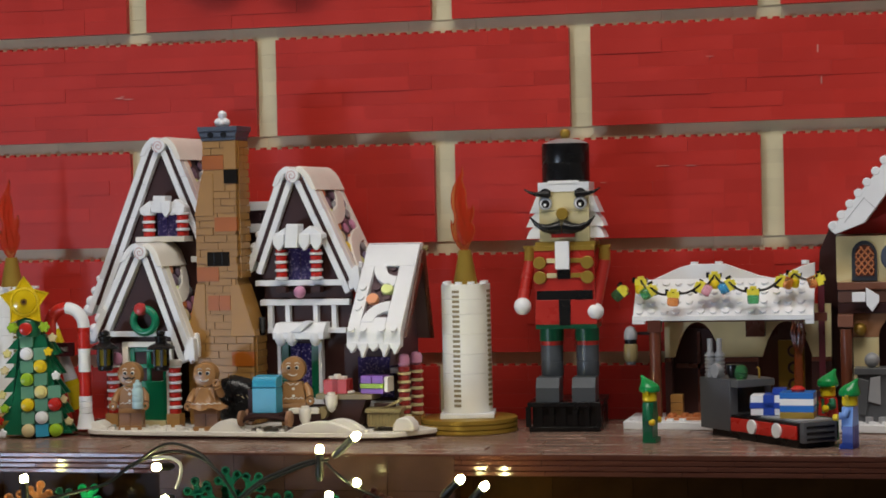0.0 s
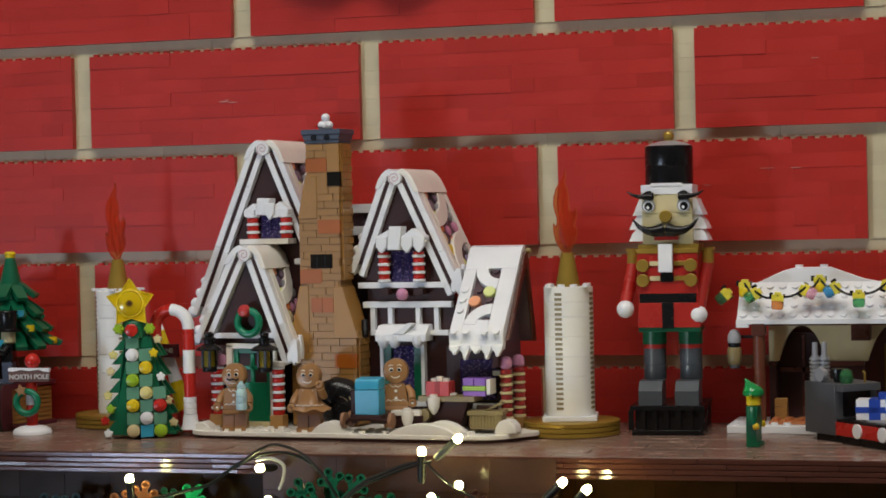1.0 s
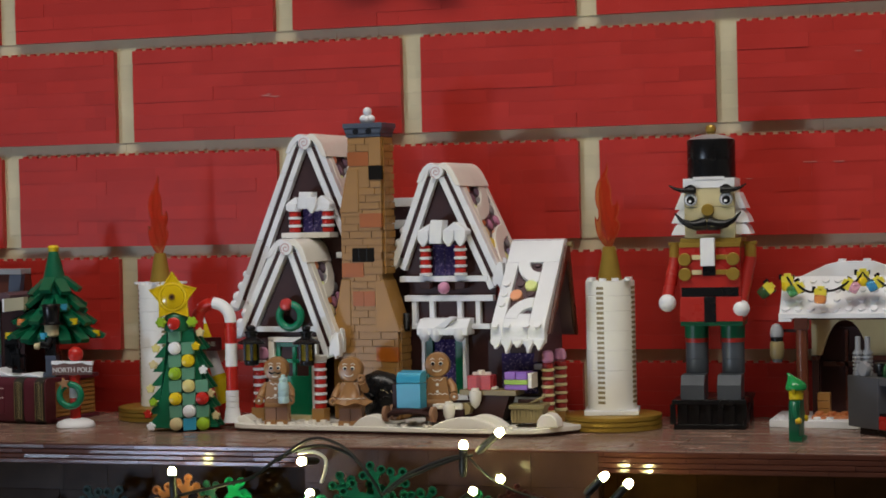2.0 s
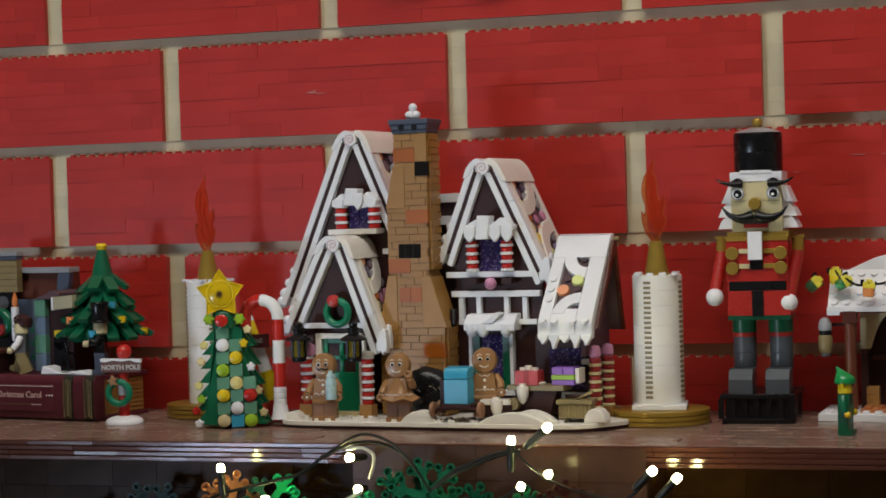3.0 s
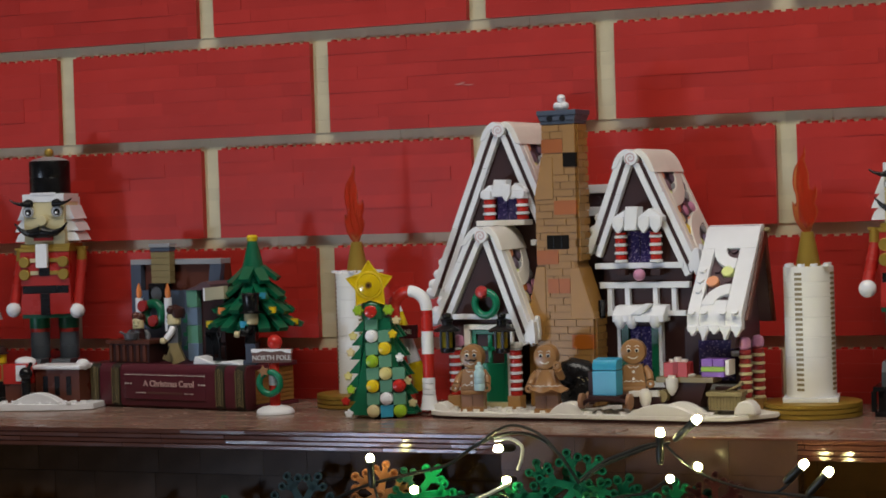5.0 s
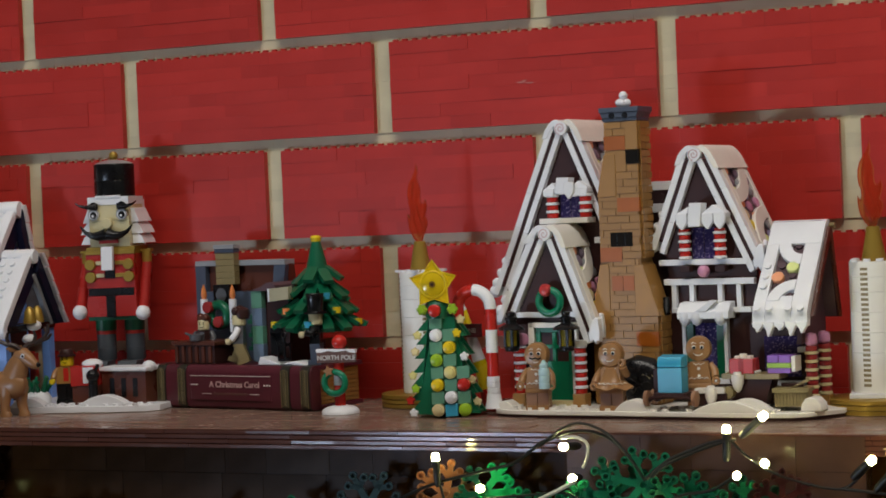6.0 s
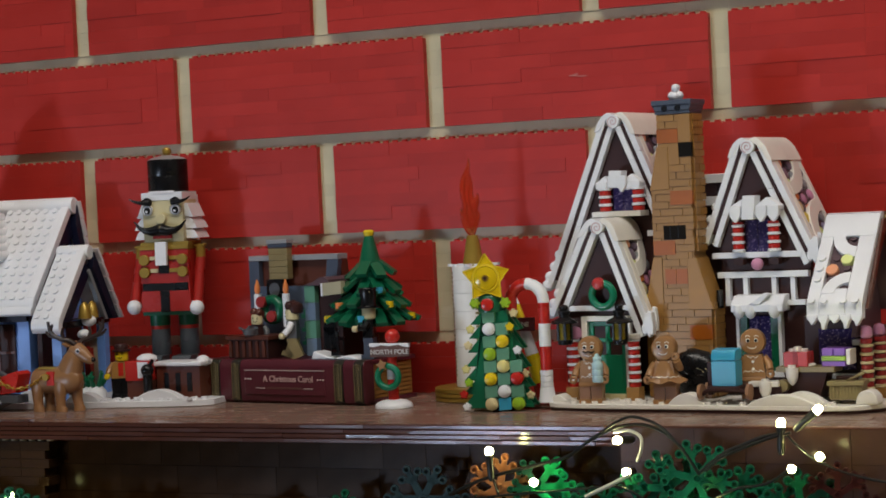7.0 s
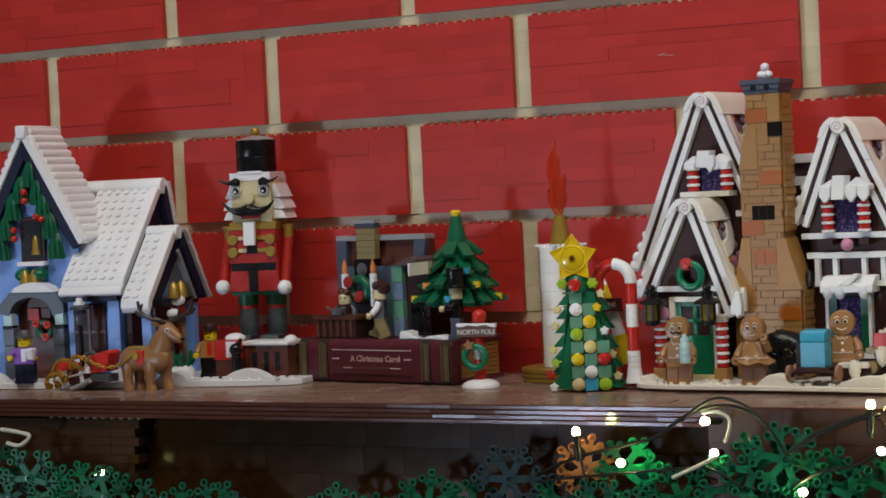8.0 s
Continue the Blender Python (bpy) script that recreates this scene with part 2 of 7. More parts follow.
slab("floor", -3.6, 2.3, -3.6, 0.2, -1.35, -1.30, FLOORWOOD, "plain brown floor of the room")
slab("ceiling", -3.6, 2.3, -3.6, 0.2, 1.65, 1.70, PAINT, "plain pale ceiling of the room")
slab("wall_east", 2.2, 2.3, -3.5, 0.2, -1.30, 1.65, PAINT, "plain pale side wall of the room")
slab("wall_west", -3.6, -3.5, -3.5, 0.2, -1.30, 1.65, PAINT, "plain pale side wall of the room")
for x0, x1, z0, z1 in [(-3.6, -2.4, -1.3, 1.65), (-1.2, 2.3, -1.3, 1.65), (-2.4, -1.2, -1.3, -1.26), (-2.4, -1.2, -0.3, 1.65)]:
    slab("wall_south", x0, x1, -3.6, -3.5, z0, z1, PAINT, "plain pale wall with a window opening")

for x0, x1, z0, z1 in [(-3.6, -1.25, -1.3, 1.65), (1.05, 2.3, -1.3, 1.65), (-1.25, 1.05, 0.65, 1.65), (-1.25, 1.05, -1.3, -0.45)]:
    slab("wall_surround", x0, x1, 0.012, 0.2, z0, z1, PAINT, "plain pale wall round the toy-brick wall")

# ------------------------------------------------------------ wall of large bricks, each put together from toy bricks
COURSE, PITCH, HIGH, LONG = 76.6, 223.3, 67.2, 208.4
TOPZ = 266.4
wall = thing("wall_north", pose(0, 0, 0), "wall of large red bricks with tan joints, built from toy bricks", "wall", kind="structure")


def brick_ends(row_):
    """Right-hand ends of the large bricks of one course."""
    return [(2.0 if row_ % 2 == 0 else 129.4) + PITCH * col for col in range(-5, 4)]


joints = Form()
joints.box(-1300, 1100, 7.6, 40, -500, 700)
for row in range(-5, 4):
    z0 = TOPZ + row * COURSE - HIGH
    # bed joint: one course of long tan bricks
    x = -1200 + rnd.choice((0, 24, 48))
    while x < 1000:
        w = rnd.choice((32, 48, 64, 64))
        joints.box(x + 0.06, x + w - 0.06, 6.3, 7.7, z0 - 9.4, z0 - 0.05)
        x += w
    # upright joints: short tan bricks, one above the other
    for xr in brick_ends(row):
        for k in range(7):
            joints.box(xr - 4, xr + PITCH - LONG + 4, 5.3 + rnd.uniform(-0.08, 0.08), 7.7, z0 + 9.6 * k + 0.04, z0 + 9.6 * k + 9.56)
part("joint_filling", joints, TAN, wall, "tan toy bricks set back between the red ones")
lengths = {}


def toy_brick(w):
    if w not in lengths:
        lengths[w] = Form().box(0.025, w - 0.025, 0, 7.9, 0.025, 9.575).mesh("toy_brick", [RED])
    return lengths[w]


for row in range(-5, 4):
    z0 = TOPZ + row * COURSE - HIGH
    for xr in brick_ends(row):
        x0 = xr - LONG
        if xr < -1000 or x0 > 800:
            continue
        apart = row in (0, -1) and -470 < x0 < 260
        big = Form()
        big.box(x0 + 0.6, xr - 0.6, 0.6, 8.0, z0 + 0.6, z0 + HIGH - 0.3)
        for k in range(26):
            big.cyl((x0 + 4.2 + 8 * k, 2.9, z0 + HIGH - 0.2), 2.4, 1.7, n=12)
        layers = []
        for layer in range(7):
            x = x0
            while x < xr - 0.1:
                left = round(xr - x, 1)
                w = rnd.choice([q for q in (16, 24, 32, 48, 48, 64, 64, 80, 96) if q <= left] or [left])
                if left - w < 8:
                    w = left
                out = rnd.choice((0, 0, 0.05, 0.08, -0.1, -0.3, -0.45)) + rnd.uniform(-0.03, 0.03)
                layers.append((x, z0 + layer * 9.6, round(w, 1), out, rnd.uniform(-0.12, 0.12), rnd.uniform(-0.35, 0.35)))
                x += w
        if not apart:
            for x, zz, w, out, yaw_, tip in layers:
                big.box(x + 0.03, x + w - 0.03, out, 6.0, zz + 0.03, zz + 9.57)
        ob = part("brick", big, RED, wall)
        if apart:
            for x, zz, w, out, yaw_, tip in layers:
                piece("toy_brick", toy_brick(w), ob, pose(x / 1000, out / 1000, zz / 1000, tip, 0, yaw_))

scuff = Form()
for x, zz, w, h in ((-101, 229.6, 8, 1.1), (-94, 228.8, 9, 0.8), (-98.5, 230.8, 4, 0.6)):
    scuff.prism([(x - w / 2, zz), (x, zz - h / 2), (x + w / 2, zz + h * 0.2), (x + w * 0.2, zz + h / 2), (x - w * 0.3, zz + h * 0.4)], -0.45, -0.2)
PALEMARK = plastic("pale_mark_red", "c98a80", 0.6)
part("scuff_mark", scuff, PALEMARK, wall, "pale scuff on a red brick")
# thin pale slivers lying along the toy-brick courses
for x, zz, w_ in ((283, 170.6, 9), (303, 170.4, 7), (245, 160.3, 4), (318, 242.8, 5), (33, 170.7, 6)):
    part("scuff_mark", Form().box(x, x + w_, -0.55, -0.2, zz, zz + 0.4), PALEMARK, wall)
for x, zz in ((393, 222), (416, 288), (391, 243)):
    part("scuff_mark", Form().box(x, x + 0.9, -0.5, -0.2, zz, zz + 5.0), PALEMARK, wall)

# ------------------------------------------------------------ mantel: tiled top, layered edge, dark frieze
FRONT = -197.0
mantel = thing("mantel_shelf", pose(0, 0, 0), "brown toy-brick mantel shelf with a glossy layered edge", "shelf", kind="structure")
part("core", Form().box(-1150, 950, FRONT + 8, 9, -12.6, -1.2), FRIEZE, mantel)
tile_mesh = {}
for w in (24, 32, 48, 64):
    bevelled = Form().box(0.2, w - 0.2, 0.2, 15.8, -1.4, -0.25)
    bevelled.put([(0.2, 0.2, -0.25), (w - 0.2, 0.2, -0.25), (w - 0.2, 15.8, -0.25), (0.2, 15.8, -0.25), (0.4, 0.4, 0), (w - 0.4, 0.4, 0), (w - 0.4, 15.6, 0), (0.4, 15.6, 0)], [(0, 1, 5, 4), (1, 2, 6, 5), (2, 3, 7, 6), (3, 0, 4, 7), (4, 5, 6, 7)])
    tile_mesh[w] = bevelled.mesh("tile", [TILE])
rest = Form()
r = 0
y = FRONT + 4
while y < 0:
    x = -1140 + (r % 3) * 11
    while x < 930:
        w = rnd.choice((24, 32, 32, 48, 48, 64))
        lift = rnd.choice((0, 0, 0, 0.1, 0.35)) + rnd.uniform(-0.05, 0.05)
        if -640 < x < 450 and r < 7:
            piece("tile", tile_mesh[w], mantel, pose(x / 1000, y / 1000, (lift - 0.1) / 1000, rnd.uniform(-0.9, 0.6), rnd.uniform(-0.3, 0.3), rnd.uniform(-0.5, 0.5)))
        else:
            rest.box(x + 0.2, x + w - 0.2, y + 0.2, min(y + 15.8, 8.8), -1.2, lift - 0.1)
        x += w
    y += 16
    r += 1
tagged(part("tile_rest", rest, TILE, mantel), kind="stuff")
edge_mesh = {w: Form().prism([(0.45, 0.1), (0, 0.5), (0, 2.55), (0.55, 3.1), (12, 3.1), (12, 0.1)], 0.12, w - 0.12, "x").mesh("plate", [MANTEL]) for w in (32, 48, 64, 80)}
for layer in range(4):
    x = -900 + layer * 17
    while x < 700:
        w = rnd.choice((32, 48, 64, 80))
        piece("plate", edge_mesh[w], mantel, pose(x / 1000, (FRONT + rnd.uniform(-0.15, 0.15)) / 1000, -(layer + 1) * 3.2 / 1000 - 0.0002, rnd.uniform(-2.4, 1.8), 0, rnd.uniform(-0.2, 0.2)))
        x += w
frieze = Form().box(-1150, 950, FRONT + 21, 11, -1300, -12.7)
part("frieze_core", frieze, FRIEZE, mantel)
fr_mesh = {w: Form().box(0.1, w - 0.1, 0, 3, 0.1, 19.1).mesh("panel", [FRIEZE]) for w in (32, 48, 64)}
for layer in range(4):
    x = -560 + layer * 13
    while x < 600:
        w = rnd.choice((32, 48, 64))
        piece("panel", fr_mesh[w], mantel, pose(x / 1000, (FRONT + 18) / 1000, -(12.9 + 19.2 * (layer + 1)) / 1000, rnd.uniform(-0.5, 0.5), 0, rnd.uniform(-0.2, 0.2)))
        x += w
corbel = thing("corbel", pose(0, 0, 0), "brown stepped toy-brick block under the shelf edge", "corbel", kind="structure")
for layer in range(7):
    x1 = -438 - (0, 4, 1, 5, 2, 6, 3)[layer]
    x = -640
    while x < x1 - 1:
        w = min(rnd.choice((32, 48, 64)), x1 - x)
        part("corbel_brick", Form().box(x + 0.1, x + w - 0.1, FRONT + 4, FRONT + 20, -14.6 - 6.4 * (layer + 1) + 0.1, -14.6 - 6.4 * layer - 0.1), CORBEL, corbel)
        x += w
part("corbel_studs", Form().studs([-520 + 8 * k for k in range(11)], [FRONT + 8], -14.7), TAN, corbel)
middle = thing("keystone", pose(0, 0, 0), "dark brown glossy block standing flush under the shelf edge", "mantel block", kind="structure")
part("keystone_core", Form().box(1, 184, FRONT + 1.2, FRONT + 21, -110, -0.6), KEYSTONE, middle)
for row_, (z0, z1) in enumerate(((-22, -1.2), (-44, -22), (-66, -44))):
    x = 0.0
    while x < 184:
        w = min(rnd.choice((32, 48, 64)), 185 - x)
        part("keystone_tile", Form().box(x + 0.1, x + w - 0.1, FRONT - 1.2 + rnd.uniform(-0.1, 0.1), FRONT + 1.2, z0 + 0.1, z1 - 0.1), KEYSTONE, middle)
        x += w


# ------------------------------------------------------------ candles
def candle(x, y, rz, foot=True):
    c = thing("toy_candle", pose(x, y, 0, 0, 0, rz), "white toy-brick pillar candle with orange flame on gold base", "candle", "pair of candles")
    for k in range(3):
        part("base_disc", Form().lathe([(31.4, 0.1), (32, 0.5), (32, 2.8), (31.4, 3.1)], (0, 0, 3.2 * k), n=48), GOLD, c)
    if foot:
        part("foot_plate", Form().box(-17.5, 17.5, -17.5, 17.5, 9.7, 12.8), WHITE, c, bevel=0.3)
    cuts = (12.8 if foot else 9.6, 38.4, 51.2, 64.0, 76.8, 86.4, 96.0)
    for z0, z1 in zip(cuts, cuts[1:]):
        part("wax_drum", Form().lathe([(15.7, z0 + 0.03), (16, z0 + 0.3), (16, z1 - 0.3), (15.7, z1 - 0.03)], n=48), WAX, c)
    notch = Form().box(15.0, 16.25, -2.4, 2.4, 0, 1.7).mesh("notch", [DKTAN])
    for a in (-112, -22, 68, 158):
        for k in range(24):
            piece("notch", notch, c, pose(0, 0, (17 + 3.2 * k) / 1000, 0, 0, a))
    part("top_studs", Form().studs((-12, -4, 4, 12), (-12, -4, 4, 12), 96.0), WHITE, c)
    part("gold_cone", Form().lathe([(8, 96), (7.8, 97), (4.2, 117), (4.0, 118)], n=28), GOLD, c)
    # one flat clear flame with curled tongues and raised streaks
    outline = [(-2.0, 0), (-4.5, 2.6), (-7.2, 7.4), (-8.4, 11.7), (-8.9, 16), (-8.8, 20.5), (-7.2, 17.4), (-6.4, 20), (-6.6, 24), (-8.0, 28), (-8.5, 32), (-8.2, 37), (-6.8, 42), (-4.0, 46.5), (-1.6, 50.5), (-0.4, 56)]
    outline += [(0.4, 50), (-0.6, 46), (1.0, 41.5), (2.2, 37), (1.8, 32), (2.6, 27.5), (4.4, 27), (5.8, 30.5), (7.0, 26.6), (6.6, 22), (4.8, 18.4), (6.6, 16.2), (7.2, 13), (5.6, 8), (3.3, 3.6), (2.0, 0)]
    fl = part("flame", Form().prism([(x_, z_ + 117.6) for x_, z_ in outline], -1.1, 1.1), FLAME, c, "clear orange plastic flame", bevel=0.9)
    for streak in (((-0.4, 3), (-2.6, 9), (-4.6, 15), (-4.2, 22), (-5.6, 29), (-5.4, 36), (-4.2, 43)), ((0.6, 4), (2.4, 10), (0.6, 17), (-1.8, 23), (-2.4, 30), (-0.6, 36)), ((1.4, 5), (4.6, 11), (3.4, 17), (4.8, 23), (5.4, 27))):
        part("flame_streak", Form().tube([(x_, -1.1, z_ + 117.6) for x_, z_ in streak], 0.6, 6), FLAME, fl)
    return c


candle(0.1662, -0.073, 10)
candle(-0.168, -0.042, 55, False)


# ------------------------------------------------------------ nutcracker dolls
def nutcracker(x, y, rz, tilt=0, mitts=((-28.4, 80.6), (18.8, 76.6))):
    f = Form()
    (R_, W_, K_, G_, S_, GR_, GN_, LG_) = range(8)
    # slotted plinth
    f.box(-24, 22, 0.5, 55, 0, 3.2, K_).box(-25, 22.4, 0, 56, 16.0, 19.0, K_).box(-22, 20, 3, 53, 3.2, 16.0, K_)
    for k in range(7):
        f.box(-24.6 + 7.6 * k - 1.7, -24.6 + 7.6 * k + 1.7, 0.7, 3, 3.2, 16.0, K_)
        f.box(20, 21.9, 4 + 7.4 * k, 7.4 + 7.4 * k, 3.2, 16.0, K_)
    # boots, trousers and green tops
    for sx in (-1, 1):
        bx = -12 if sx < 0 else 11.4
        f.prism([(2, 19.0), (2, 28.2), (7.4, 34.4), (24, 34.4), (24, 19.0)], bx - 7.6, bx + 7.6, "x", GR_)
        f.lathe([(7.0, 34), (7.4, 34.6), (7.4, 43.6), (7.0, 44), (7.4, 44.4), (7.4, 54.6)], (bx + 0.6, 26, 0), m=GR_, n=24)
        f.cyl((bx + 0.6, 26, 54.4), 7.6, 3.0, m=R_, n=24)
        f.cyl((bx + 0.6, 26, 57.2), 7.9, 9.6, m=GN_, n=24)
    f.box(-20, 20, 12, 40, 65.6, 68.6, GN_)
    # coat skirt, belt and chest
    f.prism([(-20.0, 68.6), (20.4, 68.6), (19.6, 84.4), (-19.4, 84.4)], 10, 42, "y", R_)
    f.box(-4.2, 3.2, 9.2, 10.4, 68, 84.6, K_)
    f.box(-19.6, 19.2, 12.2, 40, 84.4, 97, R_).box(-18.8, 17.6, 11.2, 40.6, 84.6, 90.4, K_)
    f.box(-20, 19, 11, 41, 90.5, 118.6, R_)
    f.box(-4.8, 3.4, 10.2, 11.2, 98, 112, K_)
    for zz in (99.0, 108.6):
        for bx in (-16.2, 14.7):
            f.lathe([(3.9, -2.6), (4.2, -2.2), (4.2, 0)], (bx, 10.9, zz), "y", 22, G_)
        f.box(-11.8, -5.2, 9.8, 11.2, zz - 0.2, zz + 2.8, S_)
        f.box(3.8, 11.4, 9.8, 11.2, zz - 0.2, zz + 2.8, G_)
    f.box(-20.0, 19.6, 10.2, 42, 116.4, 119.4, G_).box(-19.2, 20.0, 11.0, 41, 119.4, 122.2, G_)
    # collar tie, hung forward
    f.prism([(6.0, 122.4), (10.5, 122.4), (8.6, 104.2), (5.0, 104.4)], -5.6, 3.4, "x", W_)
    # head in two courses
    f.box(-16, 16.2, 11.6, 44, 122.2, 142.0, S_).box(-16, 16.2, 11.6, 44, 142.2, 154.6, S_)
    f.box(-16.6, 16.6, 11.0, 45, 154.4, 160.6, W_)
    f.box(-10, 10, 10.4, 12, 159.6, 161.6, W_)
    # hair: three flared locks each side
    for top, lo, wide in ((151.5, 140.8, 23.0), (142.5, 131.8, 25.4), (134.5, 124.2, 25.8)):
        for sx in (-1, 1):
            f.prism([(sx * 15.6, lo), (sx * wide, lo), (sx * (wide - 2.2), lo + 5), (sx * 18.4, top), (sx * 15.6, top)], 16 + (142 - lo) * 0.12, 45, "y", W_)
    f.box(-16, 16, 44, 50, 122, 158, W_)
    # hat with knob
    f.lathe([(15.0, 160.4), (15.6, 161), (15.6, 172.6), (15.45, 173), (15.6, 173.4), (15.6, 185), (15.2, 186)], (0, 28, 0), n=40, m=K_)
    f.lathe([(15.0, 186), (12, 187.4), (7, 188.8), (3, 189.4)], (0, 28, 0), n=32, m=LG_)
    f.lathe([(2.6, 189), (2.6, 190.4), (3.4, 191.2), (3.5, 193.4), (2.6, 195), (0.6, 195.8)], (0, 28, 0), n=18, m=G_)
    # eyes, nose, mouth, moustache and brows
    for sx in (-1, 1):
        ex = -11.7 if sx < 0 else 11.0
        f.lathe([(3.6, -1.8), (4.2, -1.4), (4.2, 0.6)], (ex, 11.2, 147.0), "y", 24, W_)
        f.ring((ex, 9.5, 147.0), 3.9, 0.45, "y", 22, LG_)
        f.lathe([(2.6, -2.2), (2.7, -1.9), (2.7, -1.5)], (ex + 0.2, 11.0, 146.6), "y", 18, K_)
        f.lathe([(1.0, -2.7), (1.0, -2.1)], (ex - 0.2, 11.0, 146.0), "y", 12, W_)
        # brow: a notched block drawn out into a horn
        f.box(ex - 3.6, ex + 3.4, 9.2, 12.2, 151.2, 155.4, K_)
        f.lathe([(3.4, -1.2), (3.6, 0), (3.4, 1.4)], (ex, 10.6, 153.2), "y", 18, K_)
        f.tube([(ex - sx * 2.5, 9.2, 152.8), (ex + sx * 2, 8.4, 153.0), (ex + sx * 6, 7.6, 153.2), (ex + sx * 10, 7.0, 154.4), (ex + sx * 13.4, 6.6, 156.6)], 2.5, 10, K_, taper=0.4)
        f.tube([(sx * 1.2 - 1, 8.8, 131.6), (sx * 7 - 1, 7.6, 130.6), (sx * 12 - 0.8, 6.9, 131.2), (sx * 17 - 0.6, 6.5, 133.8), (sx * 21.2 - 0.5, 6.3, 138.8)], 4.7, 12, K_, taper=0.4)
        f.box(min(sx * 1, sx * 6) - 1, max(sx * 1, sx * 6) - 1, 8.4, 12, 129, 133.6, K_)
    f.lathe([(3.8, -3.2), (4.0, -2.8), (4.0, 0.6)], (-0.8, 11.2, 140.2), "y", 22, G_ if tilt == 0 else S_)
    f.box(-3.0, 1.4, 9.6, 12, 132.6, 136.6, S_)
    f.box(-8.4, 7.0, 10.2, 12.2, 124.8, 129, R_)
    # arms with round mittens
    for sx, (hx, hz) in zip((-1, 1), mitts):
        sh = sx * 24.4
        f.tube([(sh, 26, 119), (sh, 25.8, 117.6), (sh + 0.02 * (hx - sh), 25.0, 107.5)], 3.7, 16, G_, taper=3.9)
        f.box(sh - 4.2, sh + 4.2, 22.4, 29.4, 117.6, 119.6, G_)
        f.tube([(sh, 25.4, 109.4), (sh + (hx - sh) * 0.5, 20.5, (112.4 + hz) / 2), (hx, 15.6, hz + 3)], 4.0, 16, R_)
        f.ball((hx, 13.4, hz), 5.8, W_, 20)
    ob = part("nutcracker_doll", f, [COATRED, WHITE, BLACK, GOLD, SKIN, LEGGREY, GREEN, LIGHTGREY], bevel=0.2)
    ob.matrix_basis = pose(x, y, 0, 0, 0, rz)
    return tagged(ob, "toy-brick nutcracker in red coat and tall black hat on a plinth", "nutcracker", "pair of nutcrackers")


nutcracker(0.2315, -0.078, 3)
nutcracker(-0.4235, -0.064, 14, 1, ((-27.4, 72.4), (23.4, 70.8)))


# ------------------------------------------------------------ parts used by several things
def candy_post(parent, x, y, z0, z1, r=3.6, mats=(BRIGHTRED, WHITE), first=0):
    """A post of alternating red and white round bricks, each a part."""
    z, k = z0, first
    while z < z1 - 0.5:
        h = 3.3 if k % 2 == 0 else 2.1
        h = min(h, z1 - z)
        f = Form().lathe([(r * 0.94, z + 0.05), (r if k % 2 == 0 else r * 1.18, z + 0.4), (r if k % 2 == 0 else r * 1.18, z + h - 0.4), (r * 0.94, z + h - 0.05)], (x, y, 0), n=16)
        part("post_ring", f, mats[k % 2], parent)
        z += h
        k += 1


